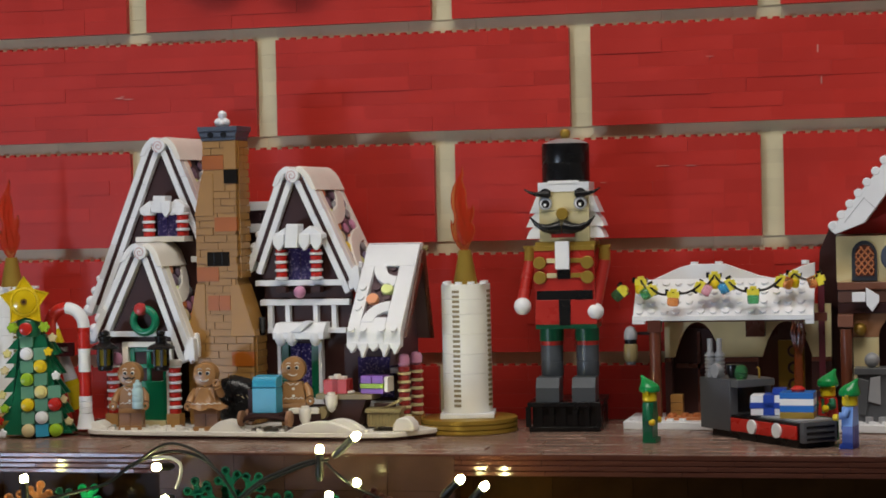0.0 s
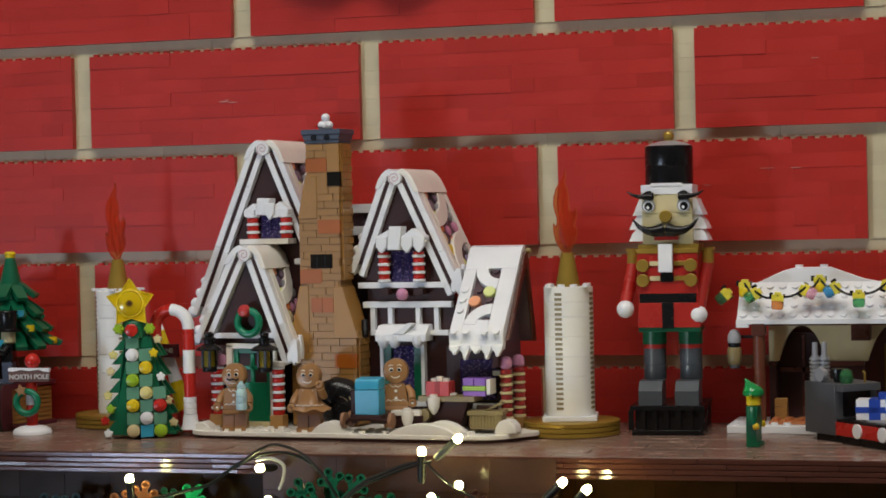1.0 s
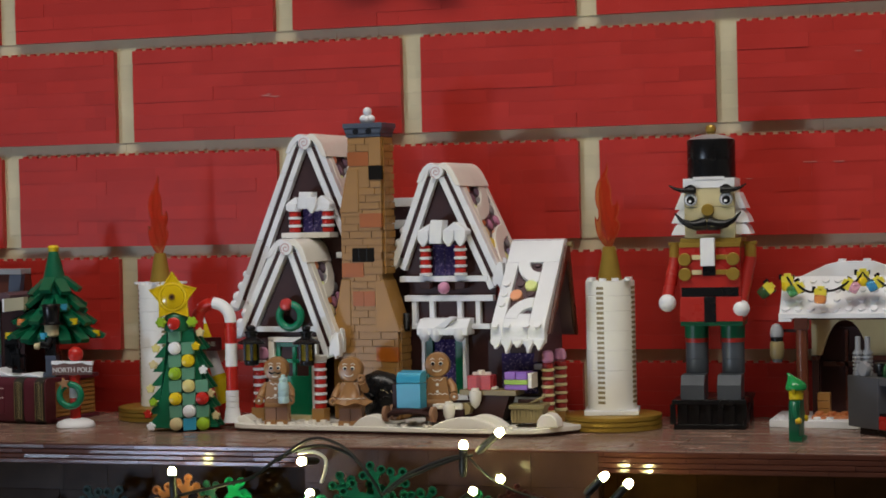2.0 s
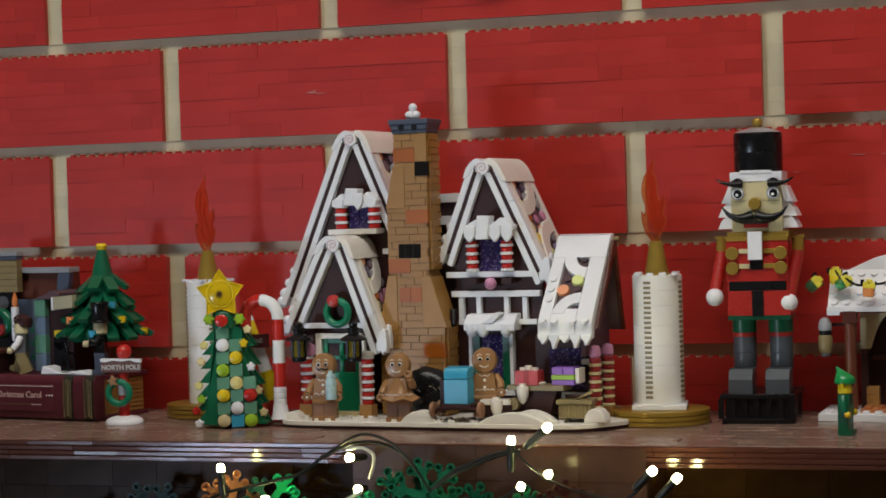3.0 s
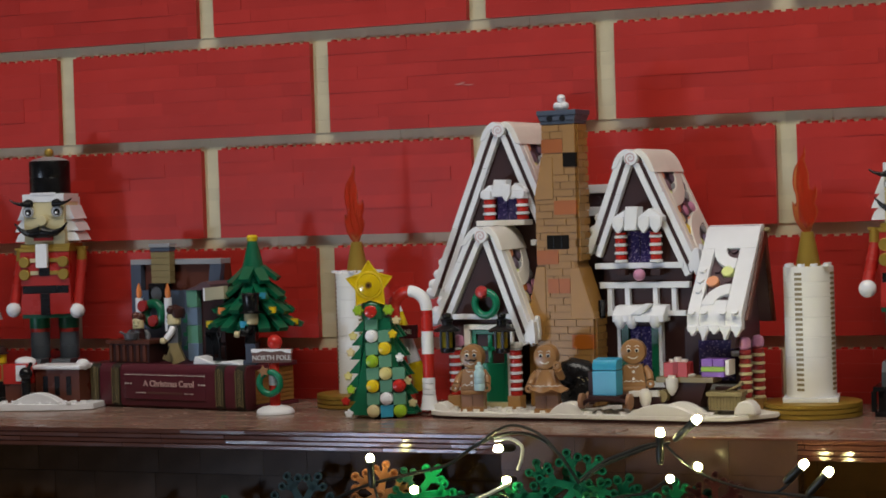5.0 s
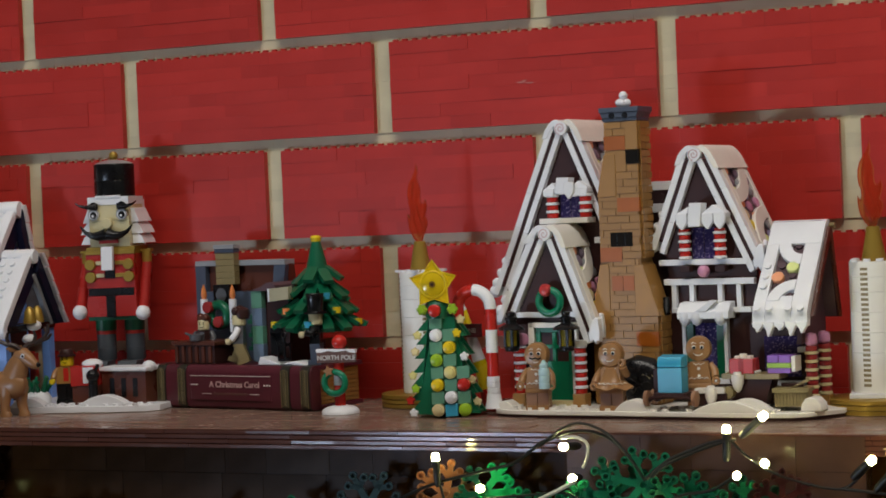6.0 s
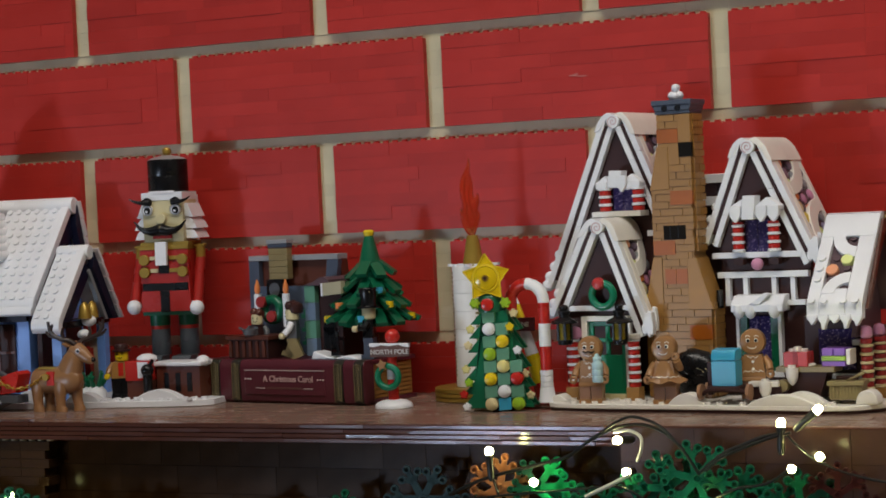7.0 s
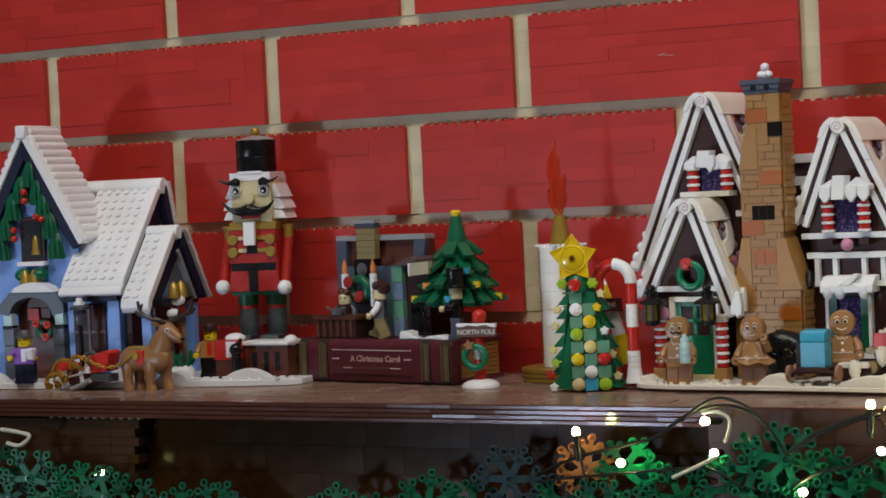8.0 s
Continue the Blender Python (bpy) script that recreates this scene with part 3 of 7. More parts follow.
def gable(parent, peak, left, right, y0, y1, wall, sweets=True, clump=True, off=8.3):
    """A steep gable: wall, striped barge boards, roof slopes with iced sweets and a two-part curved ridge."""
    px, pz = peak
    (lx, lz), (rx, rz) = left, right
    part("gable_wall", Form().prism(wall, y0 + 4.5, y0 + 8), BROWN, parent, bevel=0.1)
    for (ex, ez), s in ((left, -1), (right, 1)):
        apex = Vector((px + s * off, pz))
        e = Vector((ex, ez))
        d = e - apex
        u = d.normalized()
        n = Vector((-d.y, d.x)).normalized()
        if n.y > 0:
            n = -n
        for k, (a, b, mt, nm, yy) in enumerate(((0.0, 4.3, WHITE, "barge_board", 0), (4.3, 7.2, BROWN, "barge_stripe", 0.8), (7.2, 11.2, WHITE, "barge_board", 0))):
            crest = pz - (3.0, 9.0, 9.5)[k]
            top, top2 = apex + n * a, apex + n * b
            lo, lo2 = e + n * a, e + n * b
            if k == 1:
                lo, lo2 = lo - u * 7, lo2 - u * 7

            def ridge(p):
                m = p + d * ((px - p.x) / d.x)
                if m.y <= crest and (m - p).dot(d) > 0:
                    return [tuple(m)]
                return [tuple(p + d * ((crest - p.y) / d.y))]
            a1, b1 = ridge(top), ridge(top2)
            A, B = Vector(a1[-1]), Vector(b1[-1])
            cuts = 1 if k == 1 else max(2, round((lo - A).length / 26))
            for i in range(cuts):
                t0, t1 = i / cuts, (i + 1) / cuts - (0.0012 if i < cuts - 1 else 0)
                quad = [A.lerp(lo, t0), A.lerp(lo, t1), B.lerp(lo2, t1), B.lerp(lo2, t0)]
                part(nm, Form().prism([tuple(v) for v in quad], y0 + yy + (0.1 if i % 2 else 0), y0 + 6), mt, parent, bevel=0.25)
        part("roof_slope", Form().prism([tuple(apex + n * 2.5), tuple(e + n * 2.5), tuple(e + n * 6), tuple(apex + n * 6)], y0 + 6, y1), PLUM if sweets and s == 1 else WHITE, parent)
        if sweets and s == 1:
            L = d.length
            frame_x = Matrix(((0, u.x, -n.x, apex.x), (1, 0, 0, 0), (0, u.y, -n.y, apex.y), (0, 0, 0, 1)))

            def on_slope():
                g = Form()
                g.x = frame_x
                return g
            D0, D1 = y0 + 6, y1
            # white rails and arcs in cream, the slope's warm light put into colour
            part("roof_rail", on_slope().box(D0, D0 + 6.5, 4, L - 2, -4, 0.3), CREAM, parent, bevel=0.4)
            part("roof_rail", on_slope().box(D1 - 5, D1, 4, L - 2, -4, 0.3), CREAM, parent, bevel=0.4)
            wide = D1 - D0 - 11.5
            span = min(L * 0.42, 30)
            for cx, cy, a0 in ((D0 + 6, 13.5, 0.0), (D1 - 4.6, 15.5 + 2 * span, math.pi)):
                ring_ = []
                for rr in (0.98, 0.66):
                    arc = [(cx + wide * rr * math.cos(a0 + math.pi / 2 * k / 12), cy + span * rr * math.sin(a0 + math.pi / 2 * k / 12)) for k in range(13)]
                    ring_ += arc if rr > 0.9 else arc[::-1]
                part("icing_arc", on_slope().prism(ring_, -2.5, 0.6, "z"), CREAM, parent, bevel=0.4)
            cols = (PEACH, LIGHTGREY, DUSK, PINK, PALELIME, DUSK, ORANGE, LIGHTGREY, BUFF, LILACGREY, YELLOW, PINK, DUSK)
            k, row_y = 0, 18.0
            while row_y < L - 9:
                for c in range(3):
                    xx = D0 + 10.5 + (wide - 8) * c / 2 + (1.2 if k % 2 else -0.8)
                    part("sweet", on_slope().lathe([(3.3, -4), (3.8, -2.6), (3.7, -1.2), (2.4, -0.4), (0.5, -0.1)] if k % 3 else [(3.6, -4), (3.8, -3.6), (3.8, -0.9), (3.4, -0.6), (0.4, -0.6)], (xx, row_y + (2.6 if c == 1 else 0), 0), n=14), cols[(k * 5) % 13], parent)
                    k += 1
                row_y += 8.2
        if s == 1 and clump:
            foot = [(ex - 7.6, ez + 3), (ex - 5.2, ez + 11), (ex - 2.6, ez + 14), (ex - 0.4, ez + 13), (ex + 0.6, ez + 4), (ex + 0.2, ez - 2.6), (ex - 1.2, ez - 1.2), (ex - 2.6, ez - 4), (ex - 4.2, ez - 0.8), (ex - 5.6, ez - 2.6), (ex - 7.4, ez - 0.6)]
            part("snow_foot", Form().prism(foot, y0 - 0.8, y0 + 5), WHITE, parent, bevel=0.5)
            part("snow_foot", Form().prism([(x_ + 0.6, z_ + 2.5) for x_, z_ in foot[2:8]], y0 + 5, y0 + 9), WHITE, parent, bevel=0.4)
        if s == -1:
            for k, (back, out) in enumerate(((1, 1.0), (7, 2.2), (15, 1.4), (24, 1.0))):
                c = e - u * back - n * out * 0.5
                part("snow_foot", Form().ball((c.x, y0 + 4.6, c.y), 4.4 - 0.5 * k, n=12), WHITE, parent)
    for s in (-1, 1):
        (ex, ez) = left if s < 0 else right
        run = (abs(ex - px) - off) / (pz - ez)
        tail = 13.0 if s < 0 else 16.0
        xo = off + run * tail
        outer = [(1.2, -1.9), (2.2, -0.7), (4.4, 0.0), (6.6, -0.7), (off + 1.4, -3.2), (off + 2.7 + run * 3, -6.6), (xo + 1.3, -tail)]
        inner = [(xo - 2.6, -tail + 0.6), (off - 1.0 + run * 2, -7.6), (5.0, -4.4), (1.2, -4.6)]
        # white ridge; the right half is cream, warm light put into its colour
        part("ridge_cap", Form().prism([(px + s * x_, pz + z_) for x_, z_ in outer + inner], y0 - 0.5, y1 + 1), WHITE if s < 0 else CREAM, parent, "curved white ridge piece", bevel=0.4)
    sw = part("swirl_tile", Form().lathe([(4.5, -2.0), (4.7, -1.6), (4.7, 2.4)], (px, y0, pz - 6.2), "y", 24), WHITE, parent, "white round tile with a pink swirl")
    sp = [(px + (0.5 + 0.245 * k) * math.cos(k * 0.72), y0 - 2.0, pz - 6.2 + (0.5 + 0.245 * k) * math.sin(k * 0.72)) for k in range(16)]
    part("swirl", Form().tube(sp, 0.3, 6), SWIRL, sw, "pink swirl line")


def snow_wedge(parent, x0, x1, peak, y, z0, rise, tips, depth=9.0, drop=7.4):
    """A snow-covered slope brick with rounded icicle tips on its front."""
    part("snow_wedge", Form().prism([(x0, z0), (x1, z0), (x1, z0 + 3.2), (peak, z0 + rise), (x0, z0 + 3.2)], y - depth, y + 2), WHITE, parent, bevel=0.5)
    for tx in tips:
        part("snow_tip", Form().prism([(tx - 4, z0 + 3.4), (tx + 4, z0 + 3.4), (tx + 4, z0 - drop * 0.4), (tx + 2.0, z0 - drop * 0.8), (tx + 0.6, z0 - drop), (tx - 0.6, z0 - drop), (tx - 2.0, z0 - drop * 0.8), (tx - 4, z0 - drop * 0.4)], y - depth - 1.6, y - depth + 1.2), WHITE, parent, bevel=0.6)


def window_snow(parent, xs, y, z0, drop=7.4, block=(-5.6, 9.8)):
    """The snow over an upper window: two wedges and a tall block between them; xs holds six edges."""
    a, b, c, d, e, f_ = xs
    snow_wedge(parent, a, c - 0.2, b, y, z0, 7.8, (a + 4.2,), drop=drop)
    snow_wedge(parent, d + 0.2, f_, e, y, z0, 8.6, (d + 4.4, f_ - 4.4), drop=drop)
    part("snow_block", Form().prism([(c, z0 + block[0]), (d, z0 + block[0]), (d + 1.6, z0 + block[1]), (c + 1.6, z0 + block[1] + 0.4)], y - 12.2, y - 2), WHITE, parent, bevel=0.5)


def glazed(parent, x0, x1, y, z0, z1):
    for k in range(2):
        a = x0 + (x1 - x0) * k / 2
        part("pane", Form().box(a + 0.3, a + (x1 - x0) / 2 - 0.3, y, y + 1.2, z0, z1), GLITTER, parent, "dark violet glitter pane")


# ------------------------------------------------------------ gingerbread house
house = thing("gingerbread_house", pose(0.0225, -0.130, 0, 0, 0, -4), "brown gingerbread toy house with snowy striped gables and brick chimney", "toy house")
outline = [(-106, 9), (-98, 3), (-80, 0), (90, 0), (104, 2.5), (112, 9), (119, 20), (127, 32), (127, 122), (-106, 122)]
part("under_plate", Form().prism([(x * 0.992, y + 0.9) for x, y in outline], 0.1, 2.0, "z"), BROWN, house, "dark brown plate under the snow")
part("snow_base", Form().prism(outline, 2.1, 5.2, "z"), CREAM, house, "white snowy base plate", bevel=0.5)
sb = Form()
for k in range(24):
    x = -94 + 8 * k
    for r_ in range(3):
        if (k * 7 + r_ * 3) % 5 not in (0,):
            sb.cyl((x, 5 + 8 * r_, 5.2), 2.4, 1.7, n=12)
tagged(part("base_studs", sb, CREAM, house), kind="stuff")
for (cx, cy, w, d, h) in ((-101, 20, 15, 18, 5), (61, 2.8, 48, 5.4, 7.4), (72, 9, 36, 7, 8.6), (-4, 7.5, 26, 11, 7.6)):
    prof = [(cx - w / 2 + w * k / 16, 5.0 + h * math.sin(math.pi * k / 16) ** 0.85) for k in range(17)]
    part("snow_mound", Form().prism(prof, cy - d / 2, cy + d / 2), CREAM, house, bevel=0.6)
part("snow_corner", Form().prism([(105, 5.2), (106, 9.6), (108.4, 13), (112, 14.4), (116, 13.6), (119, 10.4), (120, 5.2)], 12, 24), CREAM, house, bevel=1.0)

# rear body of the two-storey house
part("rear_wall", Form().box(-112, 62, 76, 122, 6.4, 84), BROWN, house)
# entrance gable
gable(house, (-73.6, 127), (-113.2, 63), (-36.6, 50.5), 28, 72, [(-99, 6.4), (-50, 6.4), (-50, 60), (-73.6, 117), (-101, 60)])
part("lintel_trim", Form().box(-98.5, -52, 29.5, 33, 64.6, 68.2), WHITE, house, bevel=0.3)
part("door_frame", Form().box(-89.4, -85.2, 28.6, 34, 6.4, 61.2).box(-57.6, -53.4, 28.6, 34, 6.4, 61.2).box(-89.4, -53.4, 28.6, 34, 57.8, 61.2), CREAM, house, bevel=0.3)
door = part("front_door", Form().box(-85, -81.6, 31, 33.4, 8, 57.6).box(-61, -57.7, 31, 33.4, 8, 57.6).box(-81.6, -61, 31, 33.4, 8, 35).box(-81.6, -61, 31, 33.4, 54.4, 57.6).box(-72.8, -70, 31, 33.4, 35, 54.4).box(-81.6, -61, 31, 33.4, 43.6, 46.2), DOORGREEN, house, "dark green door with four small panes", bevel=0.3)
for a, b in ((-81.6, -72.8), (-70, -61)):
    for c, d in ((35, 43.6), (46.2, 54.4)):
        part("door_pane", Form().box(a, b, 32.6, 33.2, c, d), BLACK, door)
part("threshold", Form().box(-86, -57, 25, 31, 5.2, 9), BUFF, house)
for x in (-95, -50.4):
    candy_post(house, x, 26.5, 14, 46, 3.9)
    part("post_foot", Form().box(x - 4.6, x + 4.6, 22, 31, 5.2, 14), NOUGAT, house, bevel=0.3)
part("post_head", Form().lathe([(4.8, 46), (5.0, 46.4), (5.0, 49), (4.6, 49.4)], (-50.4, 26.5, 0), n=18), CREAM, house)
wr = part("wreath", Form().ring((-71.6, 27, 75.4), 7.9, 2.6), DOORGREEN, house, "dark green ring wreath with a red ball")
part("red_ball", Form().lathe([(1, -3), (3.2, -2.4), (4.2, -0.6), (4.2, 2), (3, 3)], (-73.6, 24.6, 83.2), "y", 20), ROSERED, wr)


def lantern(parent, x, y, z):
    lan = part("lantern", Form().lathe([(9.0, z), (9.2, z + 0.7), (8.0, z + 2.0), (4.4, z + 3.6), (3.6, z + 4.4), (3.6, z + 6.6), (4.4, z + 7.0), (4.4, z + 8.2), (2.4, z + 8.8), (3.0, z + 9.8), (3.0, z + 11.4), (1.4, z + 12.4)], (x, y, 0), n=20), BLACK, parent, "black lantern with clear yellow glass")
    cage = Form().lathe([(4.2, z - 14.5), (5.0, z - 13.8), (5.0, z - 11.4), (3.6, z - 10.8)], (x, y, 0), n=16)
    for k in range(4):
        a = math.pi / 2 * k + 0.5
        cx, cy = x + 4.4 * math.cos(a), y + 4.4 * math.sin(a)
        cage.box(cx - 0.7, cx + 0.7, cy - 0.7, cy + 0.7, z - 11.4, z)
    part("lantern_cage", cage, BLACK, lan)
    part("lantern_glass", Form().cyl((x, y, z - 11), 3.7, 11, n=14), LANTERNGLASS, lan)


lantern(house, -95.6, 16, 57.6)
lantern(house, -54.4, 15, 57.6)
part("pink_top", Form().lathe([(2, 46), (4.0, 47.6), (4.2, 51), (3.2, 53.6), (0.8, 54.6)], (-93, 27, 0), n=16), PINK, house)

# tall rear gable
gable(house, (-74.3, 198.4), (-132, 80), (-14, 74), 62, 118, [(-124, 84), (-24, 84), (-74.3, 188)])
part("gable_back", Form().box(-122, -24, 70.2, 76, 6.4, 88), BROWN, house)
glazed(house, -76.6, -60.6, 60.5, 131, 148)
for x in (-81.4, -56.6):
    candy_post(house, x, 58.6, 131, 147.4, 4.0)
part("window_sill", Form().box(-89, -52.6, 52, 66, 127.2, 130.8), CREAM, house, bevel=0.3)
window_snow(house, (-86.8, -80, -77, -67.6, -60.6, -53), 65, 147.4, 2.4, (-0.5, 10.8))
part("snow_tip", Form().prism([(-70, 155), (-62.6, 155), (-62.6, 148.4), (-65.6, 143.8), (-67, 143.8), (-70, 148.4)], 52.2, 55), WHITE, house, bevel=0.6)
part("cross_trim", Form().box(-52, -36, 60, 66, 113, 117), WHITE, house, bevel=0.3)

# chimney of profile bricks
stack = part("chimney_core", Form().box(-32.4, -10, 40.65, 60, 150, 194).box(-38.6, -10, 40.65, 60, 100, 150).box(-46, 0, 40.65, 62, 4.8, 62).prism([(-46, 62), (0, 62), (-10, 100), (-38.6, 100)], 40.65, 61), MORTAR, house, "tan brick chimney with orange and black patches")
c_rng = random.Random(3)
z = 6.4
bricks = {}
row = 0
while z < 193:
    h = 4.8
    if z < 62:
        a, b = -46.5, 1.0
    elif z < 100:
        t = (z - 62) / 38
        a, b = -46.5 + 4.5 * t, 1.0 - 10 * t
        if z > 64:
            a, b = -33, -11
    elif z < 156:
        a, b = (-39 if z < 143 else -33), -9
    else:
        a, b = -33, -9
    # every other brick is a plain double one, the rest show a running bond
    x = a - (0, 9.6, 3.2, 12.8)[row % 4]
    while x < b - 0.5:
        x0, x1 = max(x, a), min(x + 16, b)
        if x1 - x0 > 1.5:
            key = (round(x1 - x0, 1))
            if key not in bricks:
                bricks[key] = Form().box(0.28, key - 0.28, 0, 4, 0.26, 4.54).mesh("chimney_brick", [NOUGAT])
            piece("chimney_brick", bricks[key], stack, pose(x0 / 1000, (39.98 + c_rng.uniform(-0.08, 0.14)) / 1000, z / 1000))
        x += 16
    yy = 42.5 - (row % 2) * 8
    while yy < 59:
        y0_, y1_ = max(yy, 42.5), min(yy + 16, 60)
        if y1_ - y0_ > 2 and not 64 < z < 98:
            part("chimney_brick", Form().box(b - 0.2, b + 1.3, y0_ + 0.28, y1_ - 0.28, z + 0.28, z + 4.52), NOUGAT, stack)
        yy += 16
    z += h
    row += 1
for (x0, x1, z0, z1, mt, nm) in ((-38.6, -23, 100.4, 110, ORANGEBROWN, "orange_brick"), (-31, -23.1, 81, 91, ORANGEBROWN, "orange_brick"), (-22.9, -15, 81, 91, ORANGEBROWN, "orange_brick"), (-15, 0.9, 44, 53.8, ORANGEBROWN, "orange_brick"), (-25, -9.2, 133.4, 142.8, ORANGEBROWN, "orange_brick"), (-33, -17.8, 174.4, 183.8, ORANGEBROWN, "orange_brick"), (-31, -15, 110.4, 120, SOOT, "chimney_window"), (-17.8, -8.6, 165, 174.4, SOOT, "chimney_window")):
    part(nm, Form().box(x0, x1, (39.7 if mt is ORANGEBROWN else 39.9), 43, z0 + 0.2, z1), mt, stack)
part("window_groove", Form().box(-26.4, -26, 39.7, 40.2, 111, 119.6).box(-20.6, -20.2, 39.7, 40.2, 111, 119.6), BLACK, stack)
part("shoulder", Form().prism([(-47, 62), (-33, 62), (-33, 99), (-39.4, 99)], 39.9, 43), NOUGAT, stack, "smooth tan slope brick", bevel=0.3)
part("shoulder", Form().prism([(-39.4, 143.8), (-25.4, 143.8), (-25.4, 172), (-33.4, 172)], 39.5, 43), NOUGAT, stack, "smooth tan slope brick", bevel=0.3)
part("shoulder", Form().prism([(-15, 64), (2.4, 64), (-8.6, 98), (-15, 98)], 39.9, 61.2), NOUGAT, stack, "smooth tan slope brick", bevel=0.3)
part("chimney_tile", Form().box(-17.6, -8.8, 39.8, 43, 174.6, 193.4), NOUGAT, stack, bevel=0.2)
part("chimney_tile", Form().box(-25.2, -18, 39.9, 43, 160, 174.2), NOUGAT, stack, bevel=0.2)
part("chimney_door", Form().box(1.5, 3.0, 48, 56, 64, 76), BLACK, stack)
cap = part("chimney_cap", Form().box(-33.4, -8.6, 39.4, 60.6, 193.6, 196).prism([(-33.4, 196), (-8.6, 196), (-7.2, 199.6), (-34.8, 199.6)], 38.6, 61.4).box(-35.2, -6.8, 37.8, 62.2, 199.6, 203), SLATE, house, "dark blue-grey chimney cap", bevel=0.3)
for x in (-26, -16.6):
    part("cap_hole", Form().cyl((x, 38.0, 197.4), 2.0, 4, "y", 14), BLACK, cap)
fin = Form().cyl((-22, 50, 202.6), 2.8, 2, n=16).ball((-24.4, 49, 206), 2.9).ball((-19.6, 50, 206), 2.9).ball((-22, 48, 205.6), 2.8).ball((-22, 50, 211), 3.0)
part("finial", fin, WHITE, house, "white stacked ball finial")
# black rounded cover behind the figures
HX = -12.0
crumple = Form().lathe([(17, 3), (16.4, 0), (15, -2.4), (12.6, -4.2), (10, -5.4), (7, -6.3), (4, -6.8), (0.5, -7)], (HX, 37, 21.5), axis="y", n=32)
h_rng = random.Random(12)
crumple.v = [p + Vector((h_rng.uniform(-0.7, 0.7), h_rng.uniform(-0.8, 0.8), h_rng.uniform(-0.7, 0.7))) for p in crumple.v]
crumple.s = [False] * len(crumple.s)
cover = part("hearth", crumple, BLACK, house, "black glossy rounded cover with thin gold lines")
for a0, a1, r0, r1 in ((0.3, 1.5, 14.5, 11), (0.9, 2.2, 11, 13.5), (-0.4, 0.5, 12.5, 10.5), (0.2, 0.9, 9, 6), (0.6, 1.0, 13, 14.6), (-0.9, -0.2, 14, 12)):
    line = []
    for k in range(9):
        a, r_ = a0 + (a1 - a0) * k / 8, r0 + (r1 - r0) * k / 8
        line.append((HX + r_ * math.cos(a), 37 - 7.2 + 7.0 * (r_ / 16.4) ** 2.2, 21.5 + r_ * math.sin(a)))
    part("gold_line", Form().tube(line, 0.2, 6), BUFF, cover, "thin pale gold line")

# right-hand gable
gable(house, (24.6, 175.6), (-10, 108), (70, 95.5), 56, 110, [(1, 6.4), (63, 6.4), (63, 96), (24.6, 166), (-4, 106), (1, 100)])
for z0, z1, a, b in ((96.4, 100.2, -3.6, 59), (83.4, 87.4, -0.4, 62.6), (65, 68.4, 4.4, 60)):
    part("trim_band", Form().box(a, b, 55.4, 61, z0, z1), WHITE, house, bevel=0.3)
for x in (4.4, 17, 36.8, 49.8):
    part("batten", Form().box(x, x + 3.3, 56.4, 61, 68.4, 83.4), WHITE, house, bevel=0.2)
glazed(house, 20, 37.4, 56.6, 100.4, 121)
for x in (16.4, 41.0):
    candy_post(house, x, 53.6, 100.4, 120.5, 3.7, first=1)
    part("bracket", Form().box(x - 3.5, x + 3.5, 51, 58, 92, 96.2), BROWN, house, bevel=0.3)
part("sweet_ball", Form().ball((29.4, 52, 92.4), 4.1), PINK, house)
window_snow(house, (12.6, 21.4, 21.6, 30.4, 38.4, 47.6), 58, 127.4)
glazed(house, 19.4, 35, 57.5, 22, 58)
part("window_frame", Form().box(14, 19.2, 55.6, 59, 22, 60).box(35.2, 40.4, 55.6, 59, 22, 60), GREEN, house, "dark green window frame", bevel=0.3)
for x in (11.4, 40.5):
    part("window_side", Form().box(x, x + 2.5, 54.8, 60, 18, 62), WHITE, house, bevel=0.2)
part("window_sill", Form().box(-4, 62, 54, 60, 18, 21.6), WHITE, house, bevel=0.3)
part("snow_slab", Form().prism([(46, 61.4), (46, 66), (52, 71.8), (60, 72.4), (60, 61.4)], 11.6, 47.6, "x"), WHITE, house, "sloping snow slab over the window", bevel=0.5)
part("snow_slab_lump", Form().prism([(24, 66.5), (27, 68), (35, 73.6), (39, 73), (32, 66)], 45.4, 53), WHITE, house, bevel=0.5)
for x in (16.6, 24.6, 41.2):
    part("snow_tip", Form().lathe([(0.5, 56.8), (2.4, 57.8), (3.8, 60.4), (4.0, 63.4), (3.4, 65.4), (1, 66)], (x, 48.4, 0), n=14), WHITE, house)
# link roof behind the chimney
part("link_trim", Form().box(-44, 16, 70, 76, 147, 153), WHITE, house, bevel=0.3)
part("link_trim", Form().box(-44, 12, 70, 76, 132, 138), WHITE, house, bevel=0.3)
part("link_wall", Form().box(-44, 14, 76, 80, 84, 150), PLUM, house)
part("link_studs", Form().cyl((-8, 74, 142.6), 2.4, 2, "y", 12).cyl((0, 74, 142.6), 2.4, 2, "y", 12), PLUM, house)
part("sweet", Form().cyl((-2.5, 70, 125.6), 4.3, 5, "y", 18), ORANGE, house, bevel=0.4)
part("sweet", Form().cyl((-4, 72, 109), 4.0, 3, "y", 16), SLATE, house, bevel=0.4)

